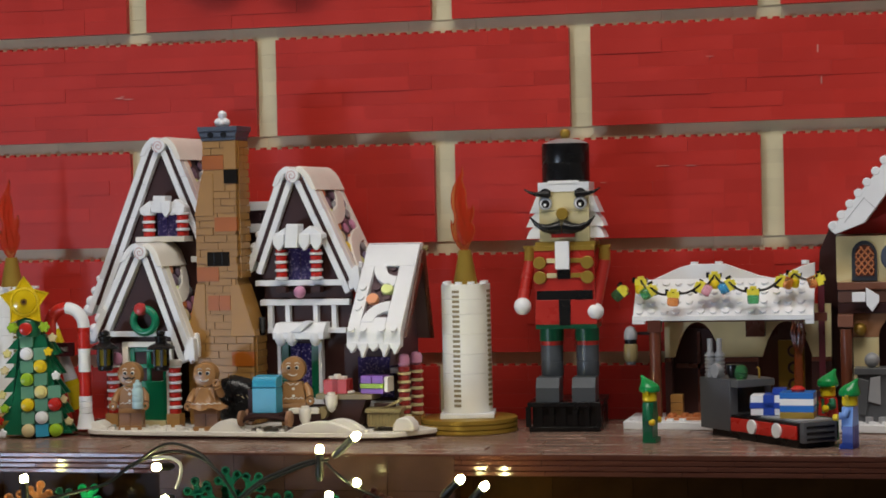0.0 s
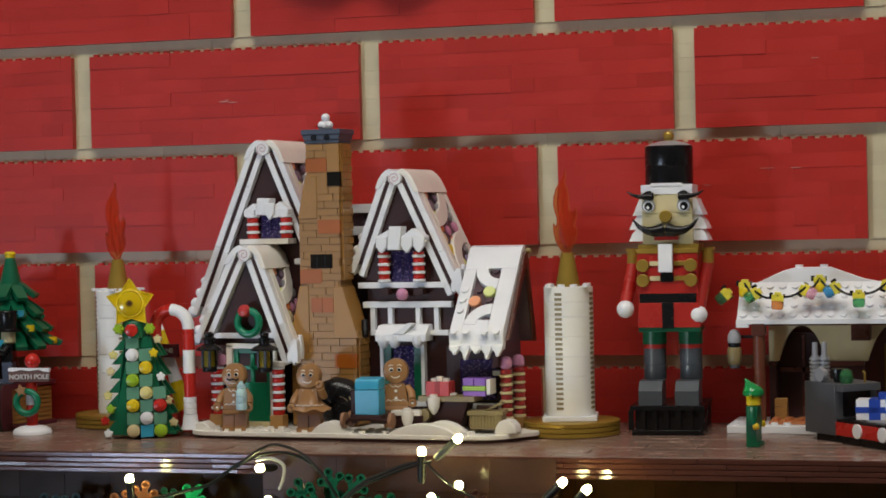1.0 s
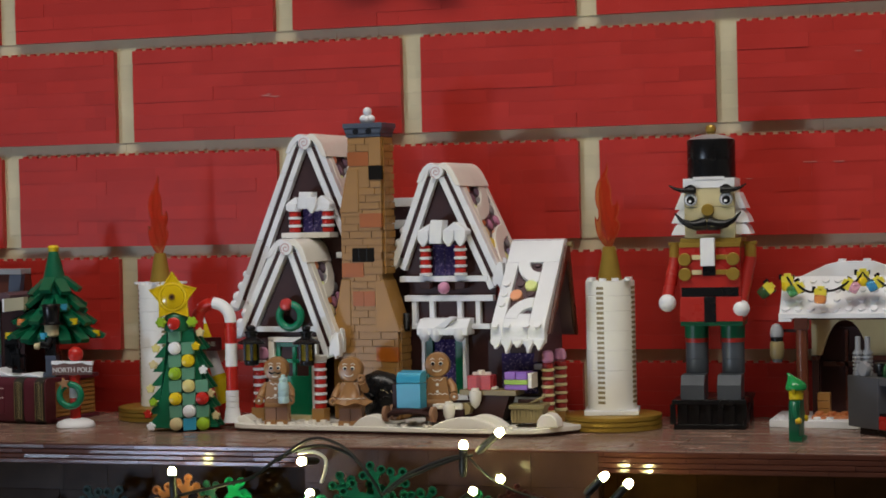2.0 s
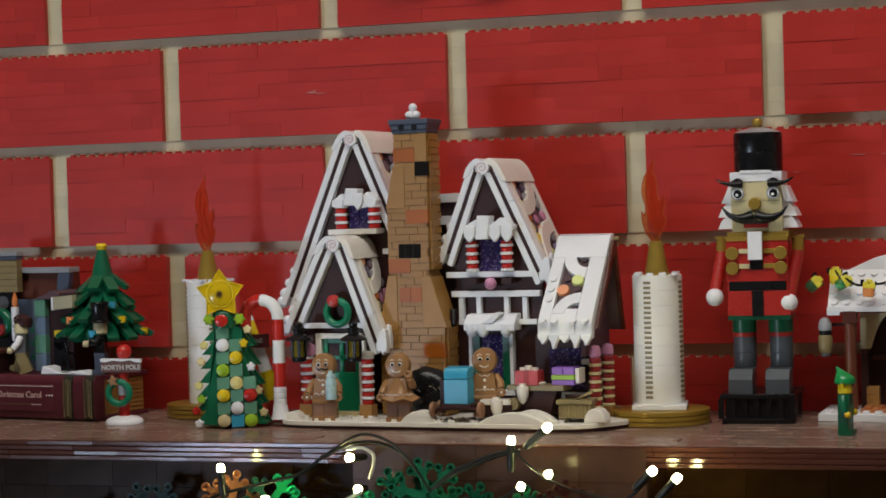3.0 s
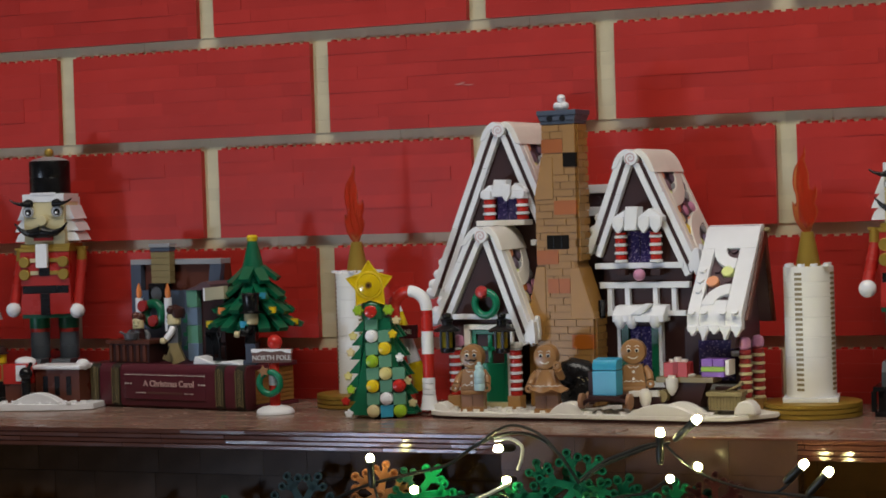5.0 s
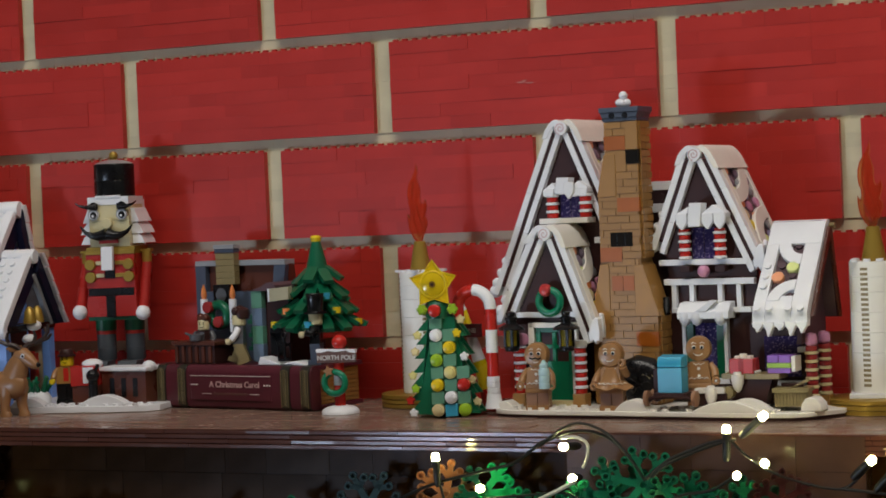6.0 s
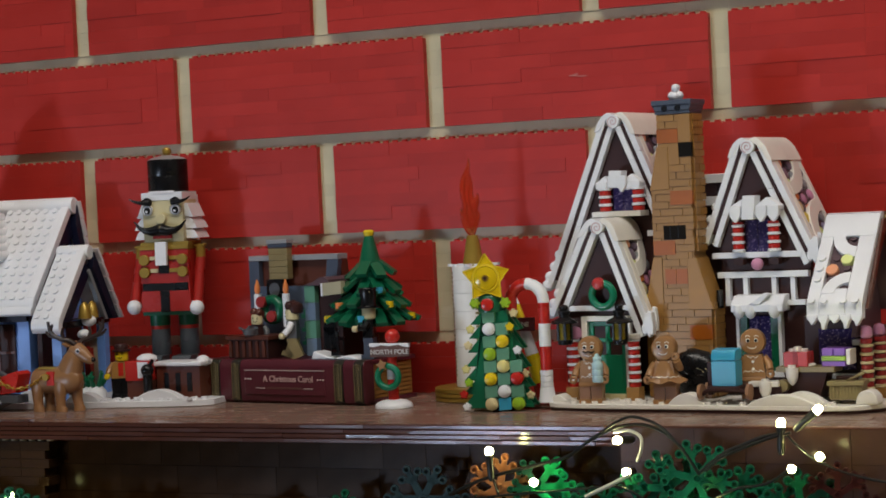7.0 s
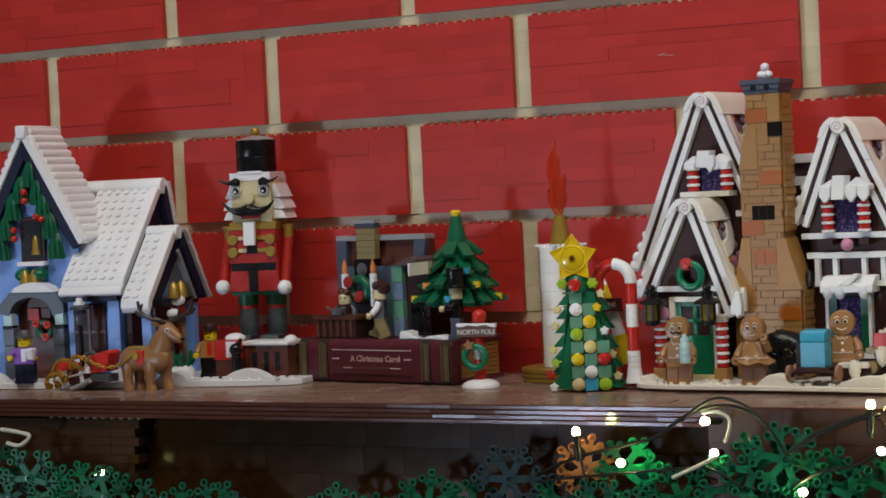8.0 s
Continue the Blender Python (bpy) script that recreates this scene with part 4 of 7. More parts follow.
# porch with a snow roof facing the front
part("porch_wall", Form().box(62, 100, 46, 76, 6.4, 58), BROWN, house)
part("porch_pane", Form().box(72, 96, 44, 46, 24, 50), GLITTER, house, "dark violet glitter pane")
part("porch_sill", Form().box(62, 102, 40, 47, 18, 21.5).box(96, 104, 38, 45, 40, 43.4), WHITE, house, bevel=0.3)
PX0, PX1, PA, PB = 74.2, 110.4, 82.4, 99.4
crown = [(51.4, 108.8), (56, 115.2), (60, 120), (63, 122.8), (66, 123.6), (69, 123.4), (69, 118), (56, 106)]
side_ = [(17.4, 58), (17.4, 67), (20.4, 72.2), (51.4, 108.8), (56, 106), (24.6, 66.4), (22.6, 58)]
eave = [(17.2, 58), (17.2, 67), (20.4, 72.2), (24.4, 77), (27.8, 73.4), (23.4, 66.6), (22.4, 58)]
part("roof_crown", Form().prism(crown, PX0, PX1, "x"), WHITE, house, "curved white roof top", bevel=0.4)
part("roof_side", Form().prism(side_, PX0, PA, "x"), WHITE, house, bevel=0.4)
part("roof_side", Form().prism(side_, PB, PX1, "x"), WHITE, house, bevel=0.4)
part("roof_eave", Form().prism(eave, PA + 0.1, PB - 0.1, "x"), WHITE, house, bevel=0.4)
su, sn = Vector((0, 31, 36.6)).normalized(), Vector((0, -36.6, 31)).normalized()
roof_x = Matrix(((1, su.x, sn.x, 0), (0, su.y, sn.y, 20.4), (0, su.z, sn.z, 72.2), (0, 0, 0, 1)))


def on_porch():
    g = Form()
    g.x = roof_x
    return g


part("roof_bed", on_porch().box(PA - 0.5, PB + 0.5, 3, 50, -6, -3.4), PLUM, house)
bed = on_porch()
for i in range(2):
    for j in range(6):
        bed.cyl((PA + 4.4 + 8.2 * i, 8 + 8 * j, -3.4), 2.4, 1.6, n=12)
part("bed_studs", bed, PLUM, house)
part("sweet", on_porch().lathe([(3.9, -3.4), (4.1, -3), (4.1, 0), (3.6, 0.5)], (94.6, 29.5, 0), n=20), PALELIME, house)
part("sweet", on_porch().lathe([(3.9, -3.4), (4.1, -3), (4.1, 0), (3.6, 0.5)], (86.2, 21.5, 0), n=20), PEACH, house)


def corner_arc(cx, cy, r0, r1, a0):
    g, n = [], 12
    for k in range(n + 1):
        a = a0 + math.pi / 2 * k / n
        g.append((cx + r1 * math.cos(a), cy + r1 * math.sin(a)))
    for k in range(n, -1, -1):
        a = a0 + math.pi / 2 * k / n
        g.append((cx + r0 * math.cos(a), cy + r0 * math.sin(a)))
    return on_porch().prism(g, -3.2, 0.5, "z")


part("icing_arc", corner_arc(PB, 48, 8.6, 16.8, math.pi), WHITE, house, bevel=0.3)
part("icing_arc", corner_arc(PB, 2, 8.6, 16.8, math.pi / 2), WHITE, house, bevel=0.3)
part("roof_studs", on_porch().studs((78.4,), (13.4, 21.6, 29.8), 0).studs((78, 86, 98.6, 106.4), (-4.6,), 0.9), WHITE, house)
for k in range(5):
    x = PX0 + 3.6 + 7.25 * k
    h = (3.4, 6.4, 2.4, 6.0, 4.2)[k]
    part("icicle", Form().prism([(x - 3.6, 61), (x + 3.6, 61), (x + 3.4, 58.6), (x + 1.5, 58 - h * 0.55), (x + 0.6, 58 - h), (x - 1.0, 58 - h), (x - 1.6, 58 - h * 0.4), (x - 3.4, 58.2)], 16.2, 21), WHITE, house, bevel=0.6)
# gable end of the porch
part("porch_end", Form().prism([(26, 46), (64, 114), (78, 58), (76, 6.4), (46, 6.4), (46, 46)], 99.6, 102.4, "x"), PLUM, house)
part("porch_barge", Form().prism([(22, 64), (62, 119), (67, 119), (82, 60), (78.6, 60), (64, 112), (27, 64)], 110.6, 112.6, "x"), REDBROWN, house, bevel=0.2)
part("barge_pin", Form().cyl((110.6, 68, 119.6), 1.8, 3.6, "x", 12), DKTAN, house)
# duller red and buff rings: the porch shade is put into their colour
for x, y in ((106, 36), (108.6, 54)):
    candy_post(house, x, y, 12, 44.5, 3.7, (ROSE, BUFF), first=1)
    part("post_foot", Form().box(x - 4, x + 4, y - 4, y + 4, 5.2, 12), NOUGAT, house, bevel=0.3)
    part("pink_top", Form().lathe([(2.4, 44.5), (3.9, 46), (4.0, 49.4), (3, 52), (0.6, 52.8)], (x, y, 0), n=16), PINK, house)
part("rear_slope", Form().prism([(67, 123), (63, 123), (78.6, 60), (82.6, 60)], PX0, 110.2, "x"), PLUM, house)


# ------------------------------------------------------------ figures and goods on the snow base
def on_house(x, y, z=0.0, rz=0.0):
    """A pose from the house's own millimetres."""
    return house.matrix_basis @ pose(x / 1000, y / 1000, z / 1000, 0, 0, rz)


def ginger_figure(m, label, skirt=False, raised=False):
    f = Form()
    for sx in (-1, 1):
        f.box(sx * 4 - 3.75, sx * 4 + 3.75, -3.5, 3.8, 2.6, 11.2, 4)
        f.box(sx * 4 - 3.85, sx * 4 + 3.85, -5.2, 3.8, 0, 2.9, 0)
    f.prism([(-4.2, 11), (4.0, 11), (4.0, 14.2), (-3.4, 14.2), (-4.2, 13)], -7.9, 7.9, "x", 0)
    if skirt:
        v, fc, n = [], [], 36
        for r_, z_, wav in ((10.0, 15.6, 0.0), (13.6, 13.9, 1.7), (13.9, 14.6, 1.7), (10.6, 16.8, 1.0), (8.2, 20.0, 0.4), (6.6, 24.5, 0), (6.0, 28, 0)):
            for k in range(n):
                a = 2 * math.pi * k / n
                w = math.cos(6 * a + 0.6)
                v.append(((r_ + 0.5 * wav * w) * math.cos(a), (r_ * 0.8 + 0.5 * wav * w) * math.sin(a), z_ + 0.6 * wav * w))
        for i in range(6):
            for k in range(n):
                fc.append((i * n + k, i * n + (k + 1) % n, (i + 1) * n + (k + 1) % n, (i + 1) * n + k))
        fc += [tuple(range(n)), tuple(6 * n + k for k in range(n))]
        f.put(v, fc, 0, True)
        f.tube([(11.0 * math.cos(a), 9.0 * math.sin(a) - 0.2, 17.4 + 0.9 * (k % 2)) for k, a in enumerate([math.pi * (1.1 + 0.8 * j / 14) for j in range(15)])], 0.28, 6, 1)
    else:
        f.tube([(-6.4 + 1.6 * k, -4.1, 17.0 + (k % 2)) for k in range(9)], 0.3, 6, 1)
    f.prism([(-7.9, 14.2), (7.9, 14.2), (5.7, 28.2), (-5.7, 28.2)], -3.9, 3.9)
    for sx in (-1, 1):
        if raised and sx > 0:
            f.tube([(sx * 6.3, 0, 26), (sx * 10.4, -2.4, 23.4), (sx * 9.4, -6.4, 28.6)], 2.5, 12)
            f.ring((sx * 9.0, -6.8, 31), 1.9, 1.0, "y", 14)
        else:
            f.tube([(sx * 6.3, 0, 26.2), (sx * 9.6, -0.6, 22), (sx * 10.6, -4, 17.8)], 2.6, 12)
            f.ring((sx * 10.9, -6.0, 15.8), 1.9, 1.0, "y", 14)
    f.lathe([(6.4, -4.6), (7.7, -4.1), (8.2, -2.6), (8.2, 2.6), (7.7, 4.1), (6.4, 4.6)], (0, 0, 36.2), "y", 28)
    f.cyl((0, 0, 27), 3.4, 2.4, n=14)
    for sx in (-1, 1):
        f.lathe([(1.35, -0.3), (1.35, 0.3)], (sx * 2.6, -4.7, 37.4), "y", 12, 1)
        f.lathe([(0.95, -0.3), (0.95, 0.3)], (sx * 2.5, -5.0, 37.2), "y", 10, 2)
        f.tube([(sx * 1.3, -4.7, 39.8), (sx * 2.8, -4.7, 40.6), (sx * 4.3, -4.6, 39.6)], 0.3, 6, 1)
    if "bottle" in label:
        f.tube([(-4.0, -4.7, 34.6), (-2.2, -5.0, 33.4), (0, -5.0, 34.4), (2.2, -5.0, 33.4), (4.0, -4.7, 34.6)], 0.55, 6, 2)
        f.tube([(-2, -4.8, 31.8), (0, -4.8, 31.2), (2, -4.8, 31.8)], 0.3, 6, 1)
    else:
        f.tube([(-3, -4.8, 33.4), (-1.3, -4.8, 32.2), (1.3, -4.8, 32.2), (3, -4.8, 33.4)], 0.34, 6, 1)
    f.tube([(-3.6, -4.0, 27.4), (-1.6, -4.2, 26.0), (0, -4.2, 27.0), (1.6, -4.2, 26.0), (3.6, -4.0, 27.4)], 0.3, 6, 1)
    for k in range(2):
        f.cyl((0, -4.4, 23.6 - 4.6 * k), 1.0, 0.7, "y", 12, 3 if skirt else 1)
    ob = part("gingerbread_doll", f, [GINGER, CREAM, BLACK, BRIGHTRED, GINGERLEG], bevel=0.25)
    ob.matrix_basis = m
    return tagged(ob, label, "toy figure", "gingerbread figures")


ginger_figure(on_house(-73.6, 9, 5.2, 8), "brown gingerbread toy figure holding a pale bottle")
ginger_figure(on_house(-20, 9, 5.2, 6), "brown gingerbread toy figure in a flared skirt", True, True)
ginger_figure(on_house(36.5, 20, 8.0, 14), "brown gingerbread toy figure behind the blue pram")
bt = part("baby_bottle", Form().lathe([(3.4, 0), (3.7, 1), (3.7, 4), (3.3, 4.4), (3.7, 5), (3.7, 8), (3.3, 8.4), (3.7, 9), (3.6, 12), (2.6, 14), (2.9, 14.4), (2.8, 16.4), (1.6, 17), (1.4, 18.4), (0.5, 19)], n=18), AQUA)
bt.matrix_basis = on_house(-66, 2.4, 19.5)
tagged(bt, "pale aqua toy bottle held by the gingerbread figure", "bottle")

pram = thing("toy_pram", on_house(22.6, 9, 8.1, 0), "blue toy pram with brown wheels on the snow base", "pram")
part("pram_hood", Form().prism([(-6, 9), (-6, 25), (5, 25), (5, 9)], -8.4, 8.2, "x"), AZURE, pram, bevel=0.4)
part("pram_hood_top", Form().prism([(-6.1, 25.3), (-6, 29), (-4, 32), (4, 33), (5, 31), (5, 25.3)], -8.4, 8.2, "x"), AZURE, pram, bevel=0.5)
part("pram_axle", Form().tube([(-16, -5, 3.4), (-12, -6.6, 6), (0, -7.6, 7), (12, -6.6, 6), (16, -5, 3.4)], 1.5, 8), BROWN, pram)
part("pram_frame", Form().box(-11, 11, -8, 8, 6, 9).box(-13.4, -10, -1, 2, 3, 24), BROWN, pram, bevel=0.3)
for sx in (-1, 1):
    for y in (-5, 7):
        part("wheel", Form().lathe([(2, 0), (5.0, 0.4), (5.2, 2.6), (2, 3)], (sx * 16.4 - 1.5, y, 5.4), "x", 20), GINGERLEG, pram)
part("handle", Form().tube([(-12, 8, 20), (-14, 14, 26), (12, 14, 26), (11, 8, 20)], 1.2, 8), BLACK, pram)

stall = thing("toy_table", on_house(71, 24, 8.1), "dark tan toy table with a brown base and white drip", "table")
part("tabletop", Form().box(-18.4, 20, -8, 9, 16.8, 20.2), DKTAN, stall, bevel=0.3)
part("table_base", Form().prism([(-9, 0), (9, 0), (15, 16.8), (-14, 16.8)], -6, 7), BROWN, stall, bevel=0.2)
part("icing_drip", Form().lathe([(0.5, 8.6), (2.4, 10.4), (3.8, 14), (4.0, 18), (4.0, 19.6), (2.5, 19.8), (2.5, 21.6)], (-7, -9.4, 0), n=16), CREAM, stall)
part("icing_plate", Form().lathe([(4, 20.2), (5, 20.6), (5, 21.8), (4, 22)], (1, -2, 0), n=18), CREAM, stall)
low = thing("toy_bench", on_house(48.5, 15, 8.1), "small brown toy bench with tan top and white drip", "bench")
part("bench_top", Form().box(-12, 8, -6, 6, 8.2, 11.4), CREAM, low, bevel=0.3)
part("bench_base", Form().box(-10, 9, -5, 6, 0, 8.2), BROWN, low)
part("icing_drip", Form().lathe([(0.5, 0.8), (2.4, 2.4), (3.7, 5.6), (3.9, 9.6), (3.9, 11.6), (2.5, 11.8), (2.5, 13.4)], (0, -7.4, 0), n=16), CREAM, low)
part("round_tile", Form().cyl((9, -3, 8.4), 4.0, 6, "y", 16), DKTAN, low)
crate = thing("toy_crate", on_house(98.5, 20, 8.1, 6), "dark tan ribbed toy crate on the snow base", "crate")
part("crate_body", Form().box(-10.4, 10.4, -7, 7, 0, 8.8), DKTAN, crate)
for k in range(10):
    part("crate_rib", Form().box(-10.2 + 2.08 * k, -8.9 + 2.08 * k, -7.8, -7, 0.3, 8.6), DKTAN, crate)
part("crate_lid", Form().box(-11.6, 11.6, -8.6, 8, 8.8, 11.6), DKTAN, crate, bevel=0.3)
part("lid_bar", Form().prism([(-1, 11.6), (1, 11.6), (11, 15.4), (11, 17.4), (8, 16.4)], -4.5, -1.5), DKTAN, crate, bevel=0.3)
part("lid_bar", Form().box(-8, 6, 2, 5, 11.6, 14), BROWN, crate, bevel=0.3)
gift = thing("red_gift", on_house(66, 22, 28.4), "small red toy gift with white bow on the table", "gift")
part("gift_box", Form().box(-8, 8, -6, 6, 0, 9.2), ROSERED, gift, bevel=0.4)
part("ribbon", Form().box(-1.6, 1.6, -6.3, 6.3, 0, 9.5), ROSE, gift)
part("bow", Form().cyl((-3.6, -1, 9.2), 2.4, 1.8, n=12).cyl((0.4, -2, 9.2), 2.4, 3.2, n=12).cyl((4, 0, 9.2), 2.4, 1.8, n=12), CREAM, gift)
gift2 = thing("striped_gift", on_house(91.4, 26, 28.4), "lilac and lime striped toy gift on the table", "gift")
part("gift_layer", Form().box(-9, 6, -7, 7, 0, 3.3), LILAC, gift2, bevel=0.2)
part("gift_layer", Form().box(-9.2, 6.2, -7.4, 7.4, 3.4, 6.4), LIME, gift2, bevel=0.2)
part("gift_layer", Form().box(-9, -1.8, -7, 7, 6.5, 11.4).box(-1.4, 6, -7, 7, 6.5, 11.4), LILAC, gift2, bevel=0.4)
part("gift_side", Form().box(6.4, 9.0, -6, 6, 1, 10.6), CREAM, gift2, bevel=0.3)


# ------------------------------------------------------------ small round-top fir tree with a star
fir = thing("star_fir_tree", pose(-0.1165, -0.124, 0, 0, 0, 14), "green tiled toy fir with round ornaments and yellow star", "toy tree")
part("trunk_core", Form().prism([(-8, 3), (19, 3), (9, 68), (-7, 68)], 2, 20), GREEN, fir)
part("foot", Form().cyl((3, 8, 0), 8, 3.2, n=20), BLACK, fir)
part("under_plate", Form().box(-20, 25, 2, 26, 2.6, 4.2), GREEN, fir)
# front face: tiles and round ornaments in three columns, each a half step lower
deco = {(0, 8): BRIGHTRED, (0, 6): WHITE, (0, 4): LIME, (0, 2): YELLOW, (0, 0): BUFF, (1, 5): YELLOW, (1, 3): PALEYELLOW, (1, 1): WHITE, (2, 2): BRIGHTRED, (2, 0): LIME}
for c, rows_ in enumerate((9, 7, 4)):
    for k in range(rows_):
        zc = 5.4 + 8.4 * k
        xc = -3.0 + 9.1 * c - (0.4 if c == 0 else 0.8 * c) * zc / 70
        y = -1.6 + 0.045 * zc
        if (c, k) in deco:
            part("ornament_cup", Form().lathe([(3.6, -2.6), (4.3, -2.2), (4.3, 2.4)], (xc, y, zc), "y", 22), deco[(c, k)], fir)
            part("ornament", Form().lathe([(2.2, -4.2), (2.9, -3.8), (2.9, -2.4)], (xc, y, zc), "y", 18), deco[(c, k)], fir)
        else:
            part("leaf_tile", Form().prism([(xc - 4.3, zc - 4.6), (xc + 4.3, zc - 4.0), (xc + 4.3, zc + 4.2), (xc - 4.3, zc + 3.6)], y - 1.4, y + 1), AZURE if (c, k) == (1, 0) else SAND, fir, bevel=0.25)
# saw-edged side panels, the nearer one flush with the front
def saw_panel(inner, edge, pitch_, rows_, y0, y1, s, mat=GREEN):
    pts = [(inner, 2.2)]
    for k in range(rows_):
        z0 = 2.6 + pitch_ * k
        out = edge - (edge - 9) * (k + 0.0) / rows_ * 0.62
        pts += [(s * out, z0), (s * (out - 8.5), z0 + pitch_ * 0.98)]
    pts += [(s * 5, 2.6 + pitch_ * rows_ + 1), (inner, 2.6 + pitch_ * rows_ + 1)]
    return Form().prism(pts, y0, y1)


part("side_panel", saw_panel(-7.6, 24.4, 9.4, 7, 1.0, 4.2, -1), GREEN, fir, "dark green saw-edged panel", bevel=0.2)
part("side_panel", saw_panel(-7.0, 22.0, 9.4, 7, 8.0, 11.2, -1), GREEN, fir, "dark green saw-edged panel", bevel=0.2)
part("side_panel", saw_panel(8.0, 25.0, 13.0, 5, 4.5, 7.7, 1), GREEN, fir, "dark green saw-edged panel", bevel=0.2)
part("side_panel", saw_panel(8.0, 27.0, 13.0, 5, 13, 16.2, 1), GREEN, fir, "dark green saw-edged panel", bevel=0.2)
for x, y, z0, mt in ((-20.5, 0, 3.6, WHITE), (-22.4, 0, 12, BRIGHTRED), (-18.4, -1, 20, LIME), (-20.2, 0, 29, PALEYELLOW), (-18.0, 0, 45, BUFF), (-16.0, 0, 56, PALEYELLOW), (11.2, -1, 57, YELLOW), (15.4, 1, 41, WHITE), (19.6, 3, 25, BUFF), (22.4, 5, 10, BUFF), (13.6, 2, 66, BUFF)):
    f = Form()
    for k in range(5):
        a = 2 * math.pi * k / 5 + 0.3
        f.ball((x + 1.9 * math.cos(a), y, z0 + 1.9 * math.sin(a)), 1.3, n=8)
    f.cyl((x, y - 1.4, z0), 1.9, 4, "y", 10)
    part("side_ornament", f, mt, fir)
for x in (-12.0, 8.7):
    f = Form()
    for k in range(6):
        a = 2 * math.pi * k / 6
        f.ball((x + 2.4 * math.cos(a), 0, 73.2 + 2.4 * math.sin(a)), 1.5, n=8)
    f.cyl((x, -1.8, 73.2), 2.2, 4, "y", 12)
    part("side_ornament", f, LIME, fir)
part("top_block", Form().lathe([(8.6, 67), (8.8, 69), (8.4, 77), (7, 79), (4, 80)], (-2.4, 7, 0), n=22), GREEN, fir)
part("ornament", Form().lathe([(3.4, -4), (4.2, -3.4), (4.2, 1)], (-3.0, -0.6, 72.4), "y", 20), BRIGHTRED, fir)
SX, SZ = -3.6, 90.2
star_pts = []
for k in range(10):
    rr = 16.4 if k % 2 == 0 else 9.6
    a = math.pi / 2 + math.pi * k / 5 + 0.02
    star_pts.append((SX + rr * math.cos(a), SZ + rr * math.sin(a)))
star = part("star", Form().prism(star_pts, -0.4, 3.4), CLEARYELLOW, fir, "clear yellow star with a round centre", bevel=0.5)
part("star_edge", Form().tube([(x, -0.6, z_) for x, z_ in star_pts], 0.7, 8, closed=True), YELLOW, star)
part("star_rim", Form().ring((SX, -0.9, SZ), 8.7, 0.9, n=36), YELLOW, star)
part("star_lens", Form().lathe([(8.2, 0), (7.6, -1.6), (5, -2.6), (2.2, -2.9)], (SX, -0.6, SZ), "y", 32), CLEARYELLOW, star)
part("star_pin", Form().lathe([(2.2, -3.6), (2.2, -2.6)], (SX, -0.6, SZ), "y", 16), BRASS, star)
part("star_pin_hole", Form().lathe([(1.1, -3.8), (1.1, -3.2)], (SX, -0.6, SZ), "y", 12), BROWN, star)

# ------------------------------------------------------------ candy cane and striped sign post beside the house
cane = thing("candy_cane", pose(-0.0859, -0.1085, 0.005), "red and white striped toy candy cane on the snow base", "candy cane")


def cane_bend(a0, a1, n=7):
    return [(-12 + 12 * math.cos(a0 + (a1 - a0) * k / n), 0, 68 + 12 * math.sin(a0 + (a1 - a0) * k / n)) for k in range(n + 1)]


part("foot_cone", Form().lathe([(6.4, 0), (5.4, 4), (4.6, 10)], n=20), WHITE, cane)
for k in range(3):
    part("foot_ring", Form().lathe([(4.0, 0), (4.4, 0.4), (4.4, 3.2), (4.0, 3.6)], (0, 0, 10.2 + 3.8 * k), n=20), WHITE, cane)
part("red_length", Form().cyl((0, 0, 21.6), 3.9, 16, n=20), BRIGHTRED, cane)
part("white_length", Form().cyl((0, 0, 37.6), 4.1, 15.4, n=20), WHITE, cane)
part("red_length", Form().cyl((0, 0, 53), 3.9, 14.6, n=20), BRIGHTRED, cane)
part("white_bend", Form().tube([(0, 0, 67)] + cane_bend(0, math.pi / 2), 4.0, 14), WHITE, cane)
part("red_bend", Form().tube(cane_bend(math.pi / 2, math.pi) + [(-24, 0, 60)], 4.0, 14), BRIGHTRED, cane)

post = thing("striped_sign_post", pose(-0.1045, -0.087, 0.0, 0, 0, 4), "leaning white, yellow and red toy post with dark red sign", "sign")
lean = Matrix.Rotation(radians(-16), 4, "Y")
bands = ((0, 14, BRIGHTRED), (14, 34, YELLOW), (34, 52, WHITE), (52, 60, BRIGHTRED), (60, 70, YELLOW), (70, 84, WHITE))
for a, b, mt in bands:
    f = Form()
    f.x = lean
    r0, r1 = 6.6 - a * 0.06, 6.6 - b * 0.06
    f.lathe([(r0, a), (r1, b)] if b < 84 else [(r0, a), (r1 * 0.7, b - 3), (0.4, b)], (9, 0, 0), n=16)
    part("post_band", f, mt, post)
sg = part("sign_board", Form().box(-16, 4, -8, -5, 52, 61), MAROON, post, "dark red sign with a pale word")


# ------------------------------------------------------------ north pole sign
def words(name, body, size, mat, parent, at, label="", deep=0.0002):
    cu = bpy.data.curves.new(name, "FONT")
    cu.body, cu.size, cu.align_x, cu.align_y, cu.extrude, cu.offset = body, size, "CENTER", "CENTER", deep, 0.00012
    ob = new(name, cu)
    bpy.context.view_layer.update()
    me = bpy.data.meshes.new_from_object(ob.evaluated_get(bpy.context.evaluated_depsgraph_get()))
    bpy.data.objects.remove(ob)
    me.materials.clear()
    me.materials.append(mat)
    ob = new(name, me)
    ob.parent = parent
    ob.matrix_basis = at
    if label:
        tagged(ob, label)
    return ob


